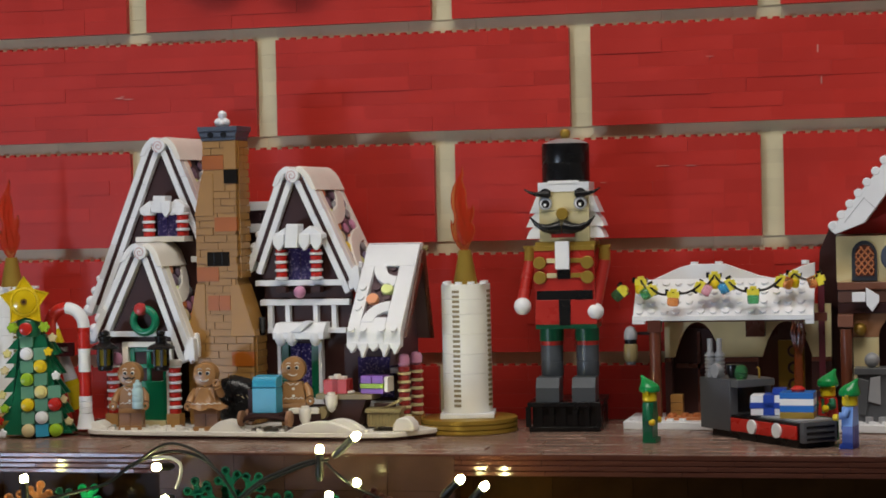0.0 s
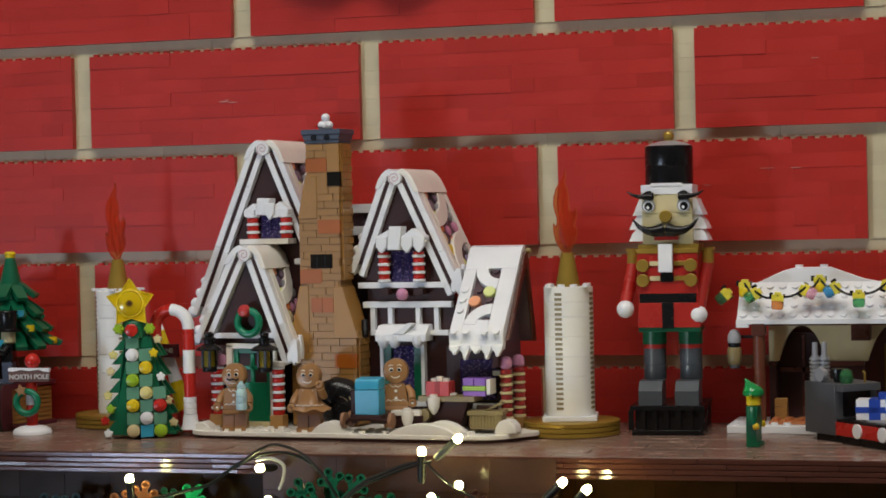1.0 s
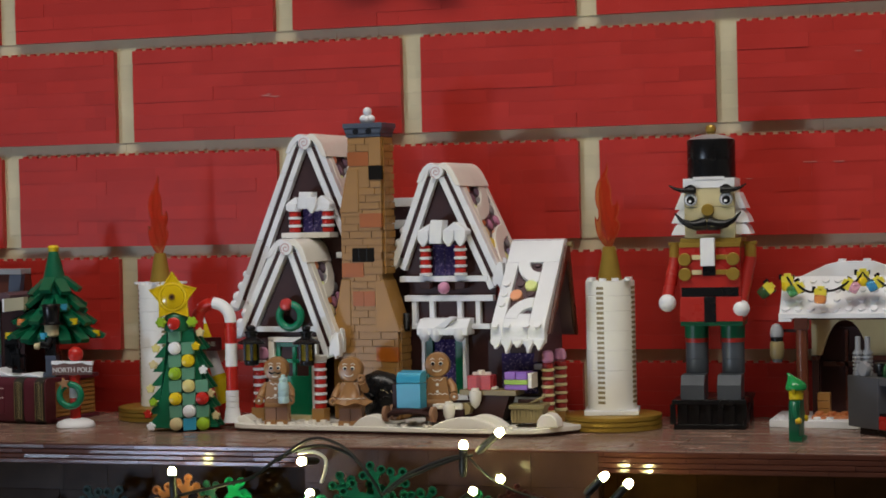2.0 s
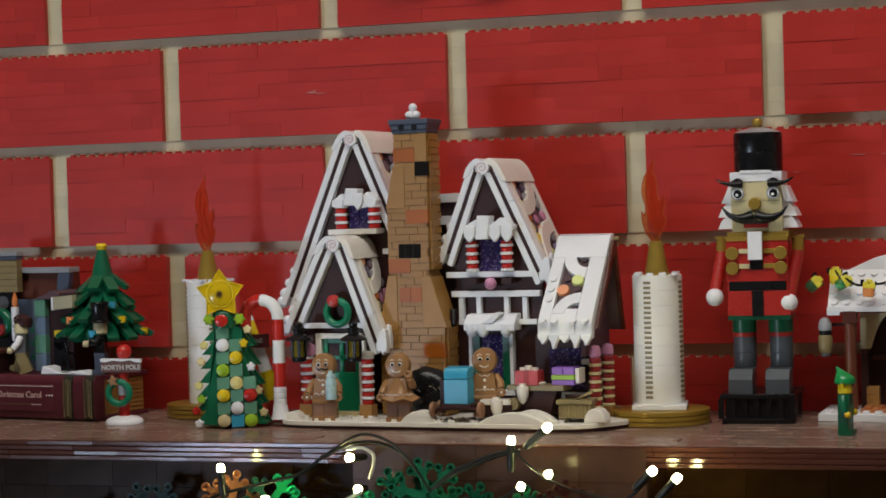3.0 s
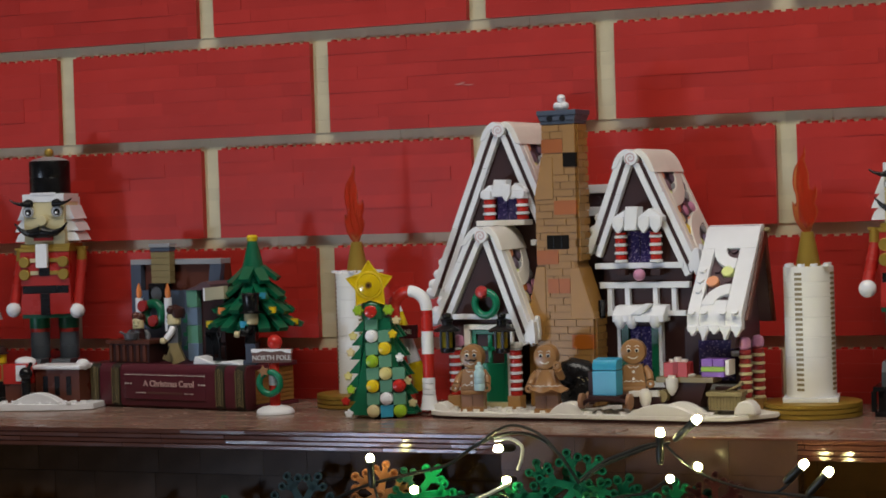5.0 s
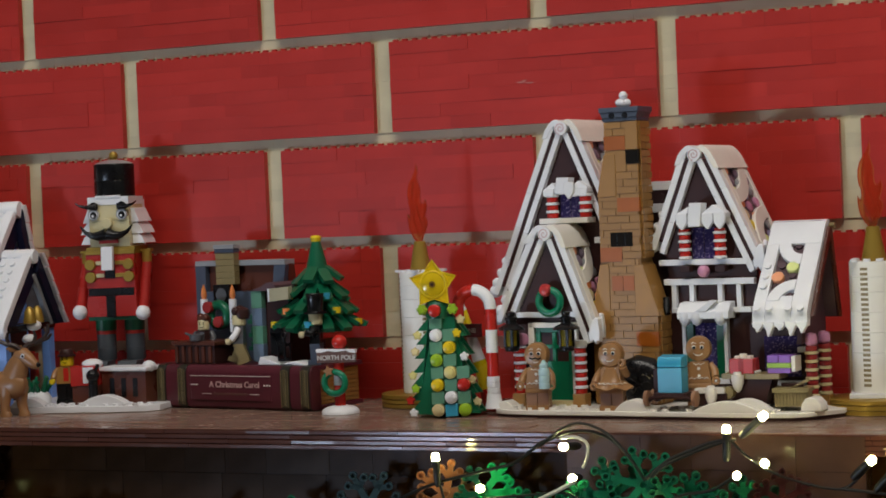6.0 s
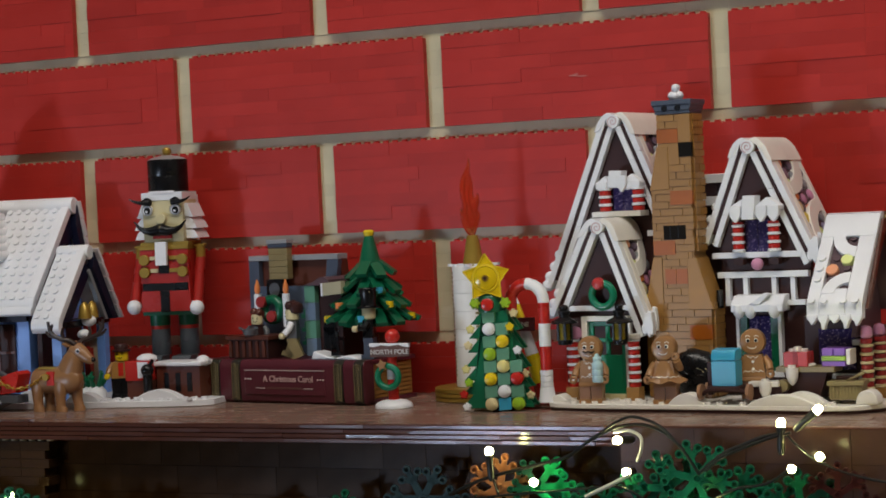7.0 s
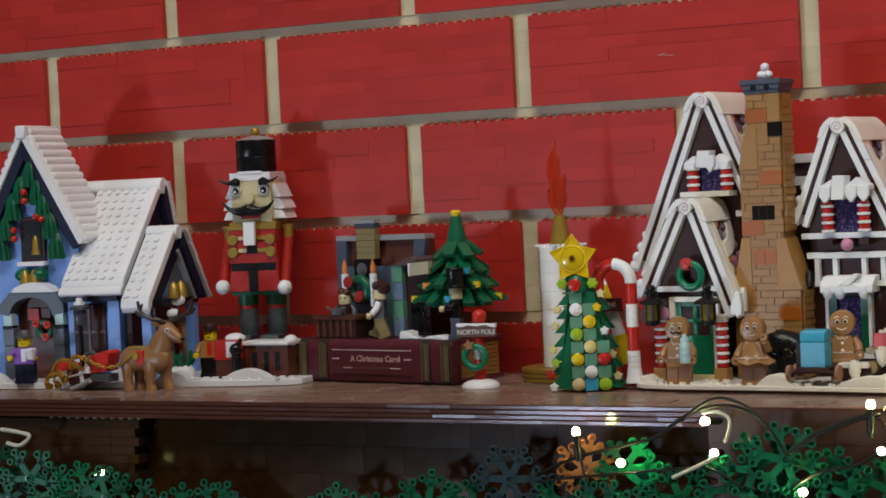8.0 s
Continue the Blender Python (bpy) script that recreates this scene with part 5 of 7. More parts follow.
LIGHTPRINT = plastic("worn_white_print", "c9c4c0", 0.5)
words("sign_word", "ANE", 0.0042, LIGHTPRINT, sg, pose(-0.0035, -0.0083, 0.0565, 90, 0, 0), "pale lettering")
npole = thing("north_pole_sign", pose(-0.2075, -0.1, 0, 0, 0, 10), "red toy post with brown name board, green wreath and snow foot", "sign")
part("snow_foot", Form().lathe([(13.4, 0), (13.4, 1.6), (12.2, 3.4), (9, 5), (5, 5.8)], n=28), WHITE, npole)
part("red_post", Form().cyl((0, 0, 5.5), 3.8, 30, n=18), BRIGHTRED, npole)
part("white_ring", Form().cyl((0, 0, 20), 4.0, 8, n=18), WHITE, npole)
bd = part("name_board", Form().prism([(-14.5, 36), (14, 36), (14, 43), (13, 44.6), (-14.5, 45)], -5, -2), DKTAN, npole, "brown board with white lettering and snow", bevel=0.3)
bd.data.materials[0] = SIGNBROWN
part("board_snow", Form().prism([(-14.7, 43.6), (-11, 43.2), (-6, 44.4), (0, 43.6), (7, 44.4), (10, 43.2), (14.2, 42.6), (14.2, 45.2), (-14.7, 45.8)], -5.4, -1.6), WHITE, bd)
words("board_word", "NORTH POLE", 0.0046, LIGHTPRINT, bd, pose(0, -0.0053, 0.0394, 90, 0, 0), "white lettering")
part("red_ball", Form().ball((1, 0, 50), 5.4, n=20), BRIGHTRED, npole)
wr2 = part("wreath", Form().ring((-1.6, -6, 22), 7.6, 2.4), DOORGREEN, npole, "green ring wreath with a brown star")
st = []
for k in range(10):
    rr = 4.6 if k % 2 == 0 else 2.2
    a = math.pi / 2 + math.pi * k / 5 + 0.2
    st.append((-5 + rr * math.cos(a), 30.5 + rr * math.sin(a)))
part("wreath_star", Form().prism(st, -9.4, -7.2), GINGER, wr2, bevel=0.3)


# ------------------------------------------------------------ toy figures
def minifig(m, label, legs, torso, arms, head, top, hat="none", hatmat=BLACK, step=0.0, lift=0.0, fore=4.5):
    f = Form()
    for sx in (-1, 1):
        f.x = pose(0, 0, 0, 0, 0, 0) @ Matrix.Translation((0, 0, 13)) @ Matrix.Rotation(radians(sx * step), 4, "X") @ Matrix.Translation((0, 0, -13))
        f.box(sx * 4 - 3.7, sx * 4 + 3.7, -3.4, 3.8, 0, 13.4, 0)
        f.box(sx * 4 - 3.75, sx * 4 + 3.75, -5.4, 3.8, 0, 3, 0)
    f.x = Matrix.Identity(4)
    f.box(-7.9, 7.9, -3.7, 3.7, 13, 15.2, 0)
    f.prism([(-7.8, 15.2), (7.8, 15.2), (5.9, 28), (-5.9, 28)], -3.8, 3.8, "y", 1)
    f.box(-2, 2, -3.95, -3.7, 17, 27, 4)
    for sx in (-1, 1):
        f.tube([(sx * 6.4, 0, 26.4), (sx * 9.4, -fore * 0.25, 22.5), (sx * 9.8, -fore, 18.5 + lift)], 2.5, 10, 2)
        f.lathe([(1.3, 0), (2.3, -0.8), (2.3, -3.4), (1.5, -4.2)], (sx * 9.9, -fore - 0.1, 17.2 + lift), "y", 12, 3)
    f.lathe([(4.2, 28.2), (5.1, 29.2), (5.1, 36.2), (4.2, 37.4), (2.4, 37.5), (2.4, 39)], n=20, m=3)
    if hat == "elf":
        f.lathe([(6.6, 35.0), (7.3, 35.8), (7.5, 37.2), (7.0, 39.0)], n=20, m=5)
        v = []
        for j, (r_, zz, lean) in enumerate(((7.0, 39.0, 0), (6.2, 40.4, 0.4), (4.9, 42, 1.2), (3.5, 43.4, 2.4), (2.3, 44.6, 3.6), (1.8, 45.6, 4.6), (1.4, 46.4, 5.2), (0.4, 46.9, 5.4))):
            v.append((0, lean, zz, r_, r_))
        rings_, n_ = [], 16
        for (x_, y_, z_, a_, b_) in v:
            rings_ += [(x_ + a_ * math.cos(2 * math.pi * q / n_), y_ + b_ * math.sin(2 * math.pi * q / n_), z_) for q in range(n_)]
        f.put(rings_, [(i * n_ + q, i * n_ + (q + 1) % n_, (i + 1) * n_ + (q + 1) % n_, (i + 1) * n_ + q) for i in range(len(v) - 1) for q in range(n_)], 5, True)
        for sx in (-1, 1):
            f.prism([(sx * 5, 32), (sx * 9.4, 35.6), (sx * 5, 36)], -0.8, 1.2, "y", 3)
    elif hat == "top":
        f.lathe([(8.8, 36.6), (9.1, 37.6), (6.2, 38.2), (5.6, 40), (6.4, 49.6), (6.8, 50.6), (6.4, 51.2)], n=22, m=5)
    elif hat == "hair":
        f.lathe([(4.6, 33.2), (5.6, 34), (6.2, 37), (5.4, 40), (2.6, 41.8), (0.6, 42)], (0, 2.4, 0), n=18, m=5)
        f.ball((2.5, -1.5, 39), 3.6, 5, 12)
        f.ball((-2.5, 0.5, 39.6), 3.6, 5, 12)
    elif hat == "cap":
        f.lathe([(5.6, 35.6), (7.0, 35.8), (7.0, 36.8), (5.4, 37.2), (5.2, 40), (4, 41.4)], n=20, m=5)
    # plain face marks
    for sx in (-1, 1):
        f.cyl((sx * 1.9, -5.25, 33.8), 0.55, 0.5, "y", 8, 6)
        f.tube([(sx * 1.1, -5.1, 35.3), (sx * 2.6, -4.7, 35.2)], 0.22, 6, 6)
    f.tube([(-1.7, -5.0, 31.4), (-0.6, -5.2, 30.9), (0.6, -5.2, 30.9), (1.7, -5.0, 31.4)], 0.24, 6, 6)
    ob = part("toy_figure", f, [legs, torso, arms, head, top, hatmat, BLACK])
    ob.matrix_basis = m
    return tagged(ob, label, "toy figure")


# ------------------------------------------------------------ storybook with a little street scene
OLIVE = plastic("dark_olive_print", "2c2a22", 0.36, 0.08)
PINKISH = plastic("faded_pink_print", "c3a29c", 0.5)
book = thing("storybook_model", pose(-0.314, -0.078, 0, 0, 0, -10), "maroon toy book with gold spine bands and title", "toy book")
spine = [(3.2, 0.1), (0.8, 2), (0, 6), (0, 26), (0.8, 30), (3.2, 32.2), (12, 32.4), (12, 0.1)]
part("cover_board", Form().box(-77, 80, 6, 62, 0.1, 3.2), MAROON, book, bevel=0.4)
part("cover_board", Form().box(-77, 80, 6, 62, 28.8, 32.0), MAROON, book, bevel=0.4)
part("spine", Form().prism(spine, -77, 80, "x"), MAROON, book, "maroon rounded spine", bevel=0.4)
pg = part("page_block", Form().box(-74, 77, 10, 60, 3.2, 28.8), NOUGAT, book, "ribbed tan page block")
for k in range(8):
    part("page_rib", Form().box(77, 78.2, 10.5, 59, 3.8 + 3.1 * k, 6.0 + 3.1 * k), NOUGAT, pg)
    part("page_rib", Form().box(-75.2, -74, 10.5, 59, 3.8 + 3.1 * k, 6.0 + 3.1 * k), NOUGAT, pg)
for x in (-62.5, -42, 57, 75.3):
    part("spine_rib", Form().prism([(y - 1.4 if y < 11 else y, z_) for y, z_ in spine], x - 4.0, x + 4.0, "x"), OLIVE, book, "dark olive spine band with gold pattern", bevel=0.3)
    marks = Form()
    for k in range(7):
        zz = 4.6 + 3.8 * k
        marks.tube([(x - 1.8, -1.5, zz - 1.2), (x, -1.5, zz + 0.7), (x + 1.8, -1.5, zz - 1.2)], 0.34, 6)
        marks.tube([(x - 1.8, -1.5, zz + 1.2), (x, -1.5, zz + 2.4), (x + 1.8, -1.5, zz + 1.2)], 0.26, 6)
    marks.box(x - 3.3, x - 2.9, -1.6, -1.3, 2.6, 29).box(x + 2.9, x + 3.3, -1.6, -1.3, 2.6, 29)
    part("gold_pattern", marks, DKTAN, book, "worn gold pattern")
pl = part("title_panel", Form().box(-33, 44, -0.9, 2, 6.5, 25.5), MAROON, book, "maroon panel with pale lettering", bevel=0.4)
words("title", "A Christmas Carol", 0.0063, PINKISH, pl, pose(0.0095, -0.0012, 0.0182, 90, 0, 0), "pale title lettering")
marks = Form()
for x in (-32, -29.5, -27, 38, 40.5, 43):
    marks.box(x - 0.6, x + 0.6, -1.2, -0.9, 17.6, 18.6)
marks.box(-22, -13, -1.2, -0.9, 11.2, 11.6).box(24, 33, -1.2, -0.9, 11.2, 11.6).box(-33, 44, -1.1, -0.9, 24.4, 24.8)
part("title_marks", marks, CREAM, pl)
part("subtitle_bar", Form().box(-11, 22, -1.15, -0.9, 10.9, 12.1), SIGNBROWN, pl)

street = thing("counting_house_model", pose(-0.314, -0.078, 0.0324, 0, 0, -10), "small brown toy house front with grey chimney", "toy house")
part("back_wall", Form().box(-63, 22, 52, 58, 0, 72), REDBROWN, street)
part("gable_wall", Form().prism([(52, 0), (62, 0), (62, 56), (60, 74), (52, 74)], 16, 21.5, "x"), REDBROWN, street)
part("roof_trim", Form().box(-67, 22, 48, 60, 71.5, 75.5), LIGHTGREY, street, bevel=0.3)
part("corner_strip", Form().box(-66, -56, 47, 53, 10, 71.4), SLATE, street)
part("corner_strip", Form().prism([(9, 48), (19, 48), (23, 71.4), (12, 71.4)], 47.5, 52), SLATE, street)
for k in range(5):
    part("chimney_course", Form().box(-41, -22.5, 42, 48, 57.6 + 4.8 * k, 62.2 + 4.8 * k), DKTAN, street, bevel=0.2)
part("chimney_top", Form().box(-41.4, -22, 41.4, 48.6, 81.6, 84.6), SLATE, street, bevel=0.3)
part("chimney_plate", Form().box(-42, -21.5, 41, 49, 84.7, 87.8), LIGHTGREY, street, bevel=0.3)
pic = part("picture_frame", Form().box(-43.5, -27.5, 41, 47, 42, 57.4), BLACK, street)
part("picture_sheet", Form().cyl((-35.5, 40.5, 49.7), 5.2, 0.6, "y", 16), GREY, pic)
part("low_wall", Form().box(-56, 4, 46, 50, 0, 52), SLATE, street)
MIDSLATE = plastic("sand_blue_plastic", "6b7f96", 0.34, 0.1)
jut = part("door_bay", Form().box(19, 42, 26, 50, 0, 53), BROWN, street, "dark door bay with sand green corner", bevel=0.2)
for k in range(4):
    part("bay_strip", Form().box(10.6, 20.4, 21, 30, 1 + 13.2 * k, 14 + 13.2 * k), (MIDSLATE, SAND, MIDSLATE, SAND)[k], jut, bevel=0.2)
part("bay_strip", Form().box(2.6, 11, 31, 37, 36, 51), SAND, jut, bevel=0.2)
part("bay_canopy", Form().prism([(9.6, 53.2), (35, 53.2), (34.4, 57.4), (30, 59.6), (26, 59.2), (21, 56.4), (15, 54.8)], 20, 46), PLUM, jut, bevel=0.3)
part("bay_sign", Form().prism([(32.2, 45.6), (50, 47.2), (50, 56.4), (32.2, 55)], 16, 21), SIGNTAN, jut, "pale tan hanging sign", bevel=0.3)
part("sign_end", Form().box(30.4, 32.1, 16.2, 24, 45.4, 55), WHITE, jut, bevel=0.2)
part("bay_window", Form().cyl((30, 25.2, 22), 6, 1.4, "y", 18).box(24, 36, 25.2, 26.6, 6, 22), BLACK, jut)
for k in range(3):
    part("shelf_goods", Form().box(-6, 8, 36, 42, 8 + 10 * k, 11 + 10 * k).cyl((-2, 38, 11 + 10 * k), 2.5, 4, n=12).cyl((4, 38, 11 + 10 * k), 2.2, 5, n=12), GREEN, street)

ST = Matrix(street.matrix_basis)


def on_book(x, y, z=0.0, rz=0.0):
    return ST @ pose(x / 1000, y / 1000, z / 1000, 0, 0, rz)


desk = thing("toy_desk", on_book(-36, 16, 0), "dark brown slatted toy desk on the book", "desk")
part("desk_body", Form().box(-19, 20, -8, 14, 0, 14), BROWN, desk)
for k in range(6):
    part("desk_slat", Form().box(-18 + 6.6 * k, -15.4 + 6.6 * k, -9.4, -8, 1, 13), REDBROWN, desk)
part("desk_top", Form().box(-21, 22, -10, 16, 14, 17), REDBROWN, desk, bevel=0.3)
for x, z0 in ((-30, 26), (-1.5, 28)):
    cd = thing("toy_taper", on_book(x - 17, 34, 22), "white toy taper with an orange flame", "candle", "pair of tapers")
    part("taper", Form().cyl((0, 0, 0), 2.9, 25, n=16), WHITE, cd)
    part("flame", Form().lathe([(1.4, 25), (2.4, 27.5), (2.0, 31), (0.4, 36)], n=14), ORANGE, cd, "orange pointed flame")
wreath_b = thing("berry_wreath", on_book(-31, 32, 28), "green toy wreath with red round berries", "wreath")
part("wreath_leaves", Form().ring((0, 0, 7), 8, 3.6, "y", 20), GREEN, wreath_b)
for x, z0 in ((-7, 13), (3, 2)):
    part("berry", Form().cyl((x, -6, z0), 4.2, 5, "y", 16), ROSE, wreath_b)
minifig(on_book(-38, 22, 0, 20) @ Matrix.Scale(0.86, 4), "brown-haired toy figure behind the desk", BROWN, BROWN, GREY, SKIN, GREY, "hair", REDBROWN)
minifig(on_book(4, 14, 0, -60), "toy figure with brown hair walking in grey vest", DKTAN, GREY, WHITE, SKIN, WHITE, "hair", BROWN, step=22)
minifig(on_book(73, 18, 0, -62), "toy figure in black coat and top hat", SLATE, BLACK, BLACK, SKIN, GREY, "top", BLACK, lift=5, fore=6.5)
pan = part("metal_bowl", Form().lathe([(3.5, 0), (5, 1), (6, 5), (5.4, 5.2), (4.4, 1.8), (0.5, 1.4)], n=18).tube([(-5, 0, 4), (-10, -1, 6)], 0.9, 8), GREY)
pan.matrix_basis = on_book(-33, 8, 17)
tagged(pan, "dark grey toy bowl on the desk", "bowl")
lampp = thing("hand_lantern", on_book(51, 8, 3) @ Matrix.Scale(0.72, 4), "black toy lantern beside the snow on the book", "lantern")
part("lantern_body", Form().box(-5, 5, -5, 5, 0, 3).box(-5, -3.6, -5, -3.6, 3, 15).box(3.6, 5, -5, -3.6, 3, 15).box(-5, -3.6, 3.6, 5, 3, 15).box(3.6, 5, 3.6, 5, 3, 15).box(-5.4, 5.4, -5.4, 5.4, 15, 18), BLACK, lampp)
part("lantern_pin", Form().cyl((0, 0, 18), 2, 6, n=12).ring((0, 0, 26), 3, 0.8, "y", 14), BLACK, lampp)
snowb = part("snow_patch", Form().prism([(-19.4, 0), (-17.4, 6.2), (-12, 5), (-5, 2.6), (3, 1.2), (9, 2.6), (15, 3.2), (22, 2), (24, 0)], -6, 8), WHITE, bevel=0.8)
snowb.matrix_basis = on_book(48, 10, 0)
tagged(snowb, "white toy snow heap on the book", "snow", kind="stuff")

# layered toy fir behind the book
fir2 = thing("layered_fir_tree", pose(-0.2505, -0.046, 0.0324, 0, 0, 6), "dark green layered toy fir with clear yellow and blue studs", "toy tree")
part("trunk", Form().cyl((0, 0, 0), 4, 16, n=14), REDBROWN, fir2)
part("inner_cone", Form().lathe([(22, 22), (17, 34), (12, 47), (8.4, 60), (7, 68)], n=20), GREEN, fir2)
needle = {L: Form().box(0, L, -4.1, 4.1, -1.6, 1.6).mesh("branch_tile", [GREEN]) for L in (11, 15, 17, 18)}
for tier, (z0, r0, drop, cnt, L) in enumerate(((68.5, 7, 40, 8, 15), (57.5, 10.5, 37, 10, 17), (46, 14.5, 33, 13, 18), (35, 19, 27, 15, 18))):
    for k in range(cnt):
        a = 2 * math.pi * k / cnt + tier * 0.37 + rnd.uniform(-0.07, 0.07)
        tip = drop + rnd.uniform(-7, 7)
        m = Matrix.Translation((r0 * 0.001 * math.cos(a), r0 * 0.001 * math.sin(a), (z0 + rnd.uniform(-1.5, 1.5)) * 0.001)) @ Matrix.Rotation(a, 4, "Z") @ Matrix.Rotation(radians(tip), 4, "Y")
        piece("branch_tile", needle[L], fir2, m)
        if tier and (k + tier) % 3 == 0:
            e = m @ Vector(((L - 2) * 0.001, 0, 0.0))
            part("clear_stud", Form().cyl((e.x * 1000, e.y * 1000, e.z * 1000 - 1), 2.9, 4.4, n=12), (YELLOW, AZURE, YELLOW, AZURE, ORANGE)[(k // 3 + tier) % 5], fir2)
part("top_cone", Form().lathe([(8.4, 67), (8.0, 69), (3.4, 88)], n=22), GREEN, fir2)
part("top_stud", Form().lathe([(3.4, 88), (4.2, 91), (3, 92.5)], n=14), YELLOW, fir2)

# ------------------------------------------------------------ workshop with a snowy awning
shop = thing("elf_workshop", pose(0.36, -0.05, 0), "tan toy workshop with arches, studded snow awning and light chain", "toy house")
part("snow_base", Form().prism([(-94, -12), (-60, -14), (84, -34), (120, -34), (120, 46), (-94, 46)], 0.1, 5, "z"), WHITE, shop, bevel=0.4)
tagged(part("base_studs", Form().studs([-88 + 8 * k for k in range(5)], [-8, 0], 5).studs([56 + 8 * k for k in range(5)], [-26], 5), WHITE, shop), kind="stuff")
part("orange_floor", Form().box(-68, -26, -4, 20, 5, 7.0), PEACHBROWN, shop, "peach studded floor plate", bevel=0.2)
part("floor_studs", Form().studs([-64 + 8 * k for k in range(5)], [0, 8], 7.0), PEACHBROWN, shop)


def arch_wall(x0, x1, z0, z1, arches, y0, y1):
    """Wall with pointed arches cut out of its lower edge."""
    pts = [(x0, z0)]
    for c, w, t in sorted(arches):
        for k in range(21):
            u = -1 + k / 10
            pts.append((c + u * w / 2, z0 + (t - z0) * (1 - abs(u) ** 2.4)))
    pts += [(x1, z0), (x1, z1), (x0, z1)]
    return Form().prism(pts, y0, y1)


part("arch_wall", arch_wall(-70, 38, 44, 78, [(-48.5, 31, 67), (9.6, 32.5, 67)], 20, 28), BUFF, shop, "buff wall with two pointed arches")
for x0, x1 in ((-70, -65.6), (-36.4, -9.2), (25.2, 38)):
    part("lower_wall", Form().box(x0, x1, 19.6, 28, 5, 41), BROWN, shop)
    part("dado_cap", Form().box(x0 - 0.2, x1 + 0.2, 18.6, 28, 41, 44), REDBROWN, shop, bevel=0.2)
for k in range(3):
    part("stone_step", Form().box(-66, -58, 12, 20, 5 + 5.1 * k, 9.9 + 5.1 * k), NOUGAT, shop, bevel=0.2)
part("arch_inside", Form().box(-70, 40, 40, 44, 5, 76), REDBROWN, shop)
dr = part("plank_door", Form().box(-66, -30, 33, 36, 5, 62), BROWN, shop, "dark brown plank door")
part("door_rail", Form().box(-64, -32, 31.6, 33, 36, 39).box(-50, -48, 31.6, 33, 5, 60), REDBROWN, dr)
wn = part("gold_panel", Form().box(3, 20, 32, 35, 6, 54), BRASS, shop, "gold patterned panel inside the arch")
for k in range(4):
    part("panel_mark", Form().ring((13, 31.6, 14 + 11 * k), 3.4, 0.8, "y", 14), BROWN, wn)
ember = part("ember_stem", Form().lathe([(2.6, 18), (3.0, 34), (2.6, 46)], (17, 14, 0), n=12), EMBER, shop, "brown-orange clear plastic flame spray")
for k in range(9):
    a = k * 0.7
    part("ember_tongue", Form().tube([(17, 14, 44), (17 + 3 * math.cos(a), 14 + 2 * math.sin(a), 52 + k % 3), (17 + 4.6 * math.cos(a), 14 + 3 * math.sin(a), 60 + k % 4), (17 + 3 * math.cos(a + 0.5), 14 + 2 * math.sin(a), 67 + k % 3)], 1.6, 6, taper=0.5), EMBER, ember)
part("wood_post", Form().cyl((-74, 2, 5), 3.9, 57, n=20), COPPER, shop, "copper-brown round post")
part("post_head", Form().box(-78.4, -69.6, -2.4, 6.4, 62, 70), REDBROWN, shop, bevel=0.3)
part("beam", Form().box(-80, 36, 6, 12, 68, 73), REDBROWN, shop)
part("beam_block", Form().box(-16, -4, 8, 20, 58, 70), REDBROWN, shop)
su2, sn2 = Vector((0, 24, 26)).normalized(), Vector((0, -26, 24)).normalized()
awn_x = Matrix(((1, su2.x, sn2.x, 0), (0, su2.y, sn2.y, 0), (0, su2.z, sn2.z, 72), (0, 0, 0, 1)))


def on_awning():
    g = Form()
    g.x = awn_x
    return g


part("awning_plate", on_awning().box(-88, 28, 0, 32, -4, 0), WHITE, shop, "white studded snow awning", bevel=0.3)
part("awning_edge", Form().box(-88.2, 28.2, -2.4, 3, 69.3, 72.6).box(22.5, 28.2, -2.2, 3, 66.6, 69.4).box(-88.2, -80, -2.2, 3, 67.2, 69.4), WHITE, shop, bevel=0.3)
part("awning_studs", on_awning().studs([-84 + 8 * k for k in range(14)], [4.0, 12.0, 20.0, 28.0], 0), WHITE, shop)
part("snow_ridge", Form().prism([(-80, 94), (-60, 103), (-52, 105), (-30, 105), (-8, 97), (2, 95), (20, 103), (28, 105), (28, 92), (-84, 92)], 23, 29), WHITE, shop, bevel=0.4)
for x in (-50, -34, 22):
    part("ridge_stud", Form().cyl((x, 26, 104), 2.6, 2.6, n=12), WHITE, shop)
# hanging lamp on the left flank
hl = part("wall_lantern", Form().lathe([(4.0, 57.4), (4.4, 58.4), (4.2, 62), (2.8, 65), (0.6, 66)], (-90, 2, 0), n=16), LIGHTGREY, shop, "grey wall lantern with olive glass")
part("lantern_band", Form().cyl((-90, 2, 54.6), 4.0, 2.8, n=16), BLACK, hl)
part("lantern_glass", Form().lathe([(3.4, 43), (4.6, 45), (4.6, 53), (3.8, 54.6)], (-90, 2, 0), n=16), DKTAN, hl)
part("lantern_foot", Form().cyl((-90, 2, 41), 3.2, 2.2, n=16), GREY, hl)
part("lantern_arm", Form().box(-90, -76, 4, 6, 60, 62), BROWN, hl)

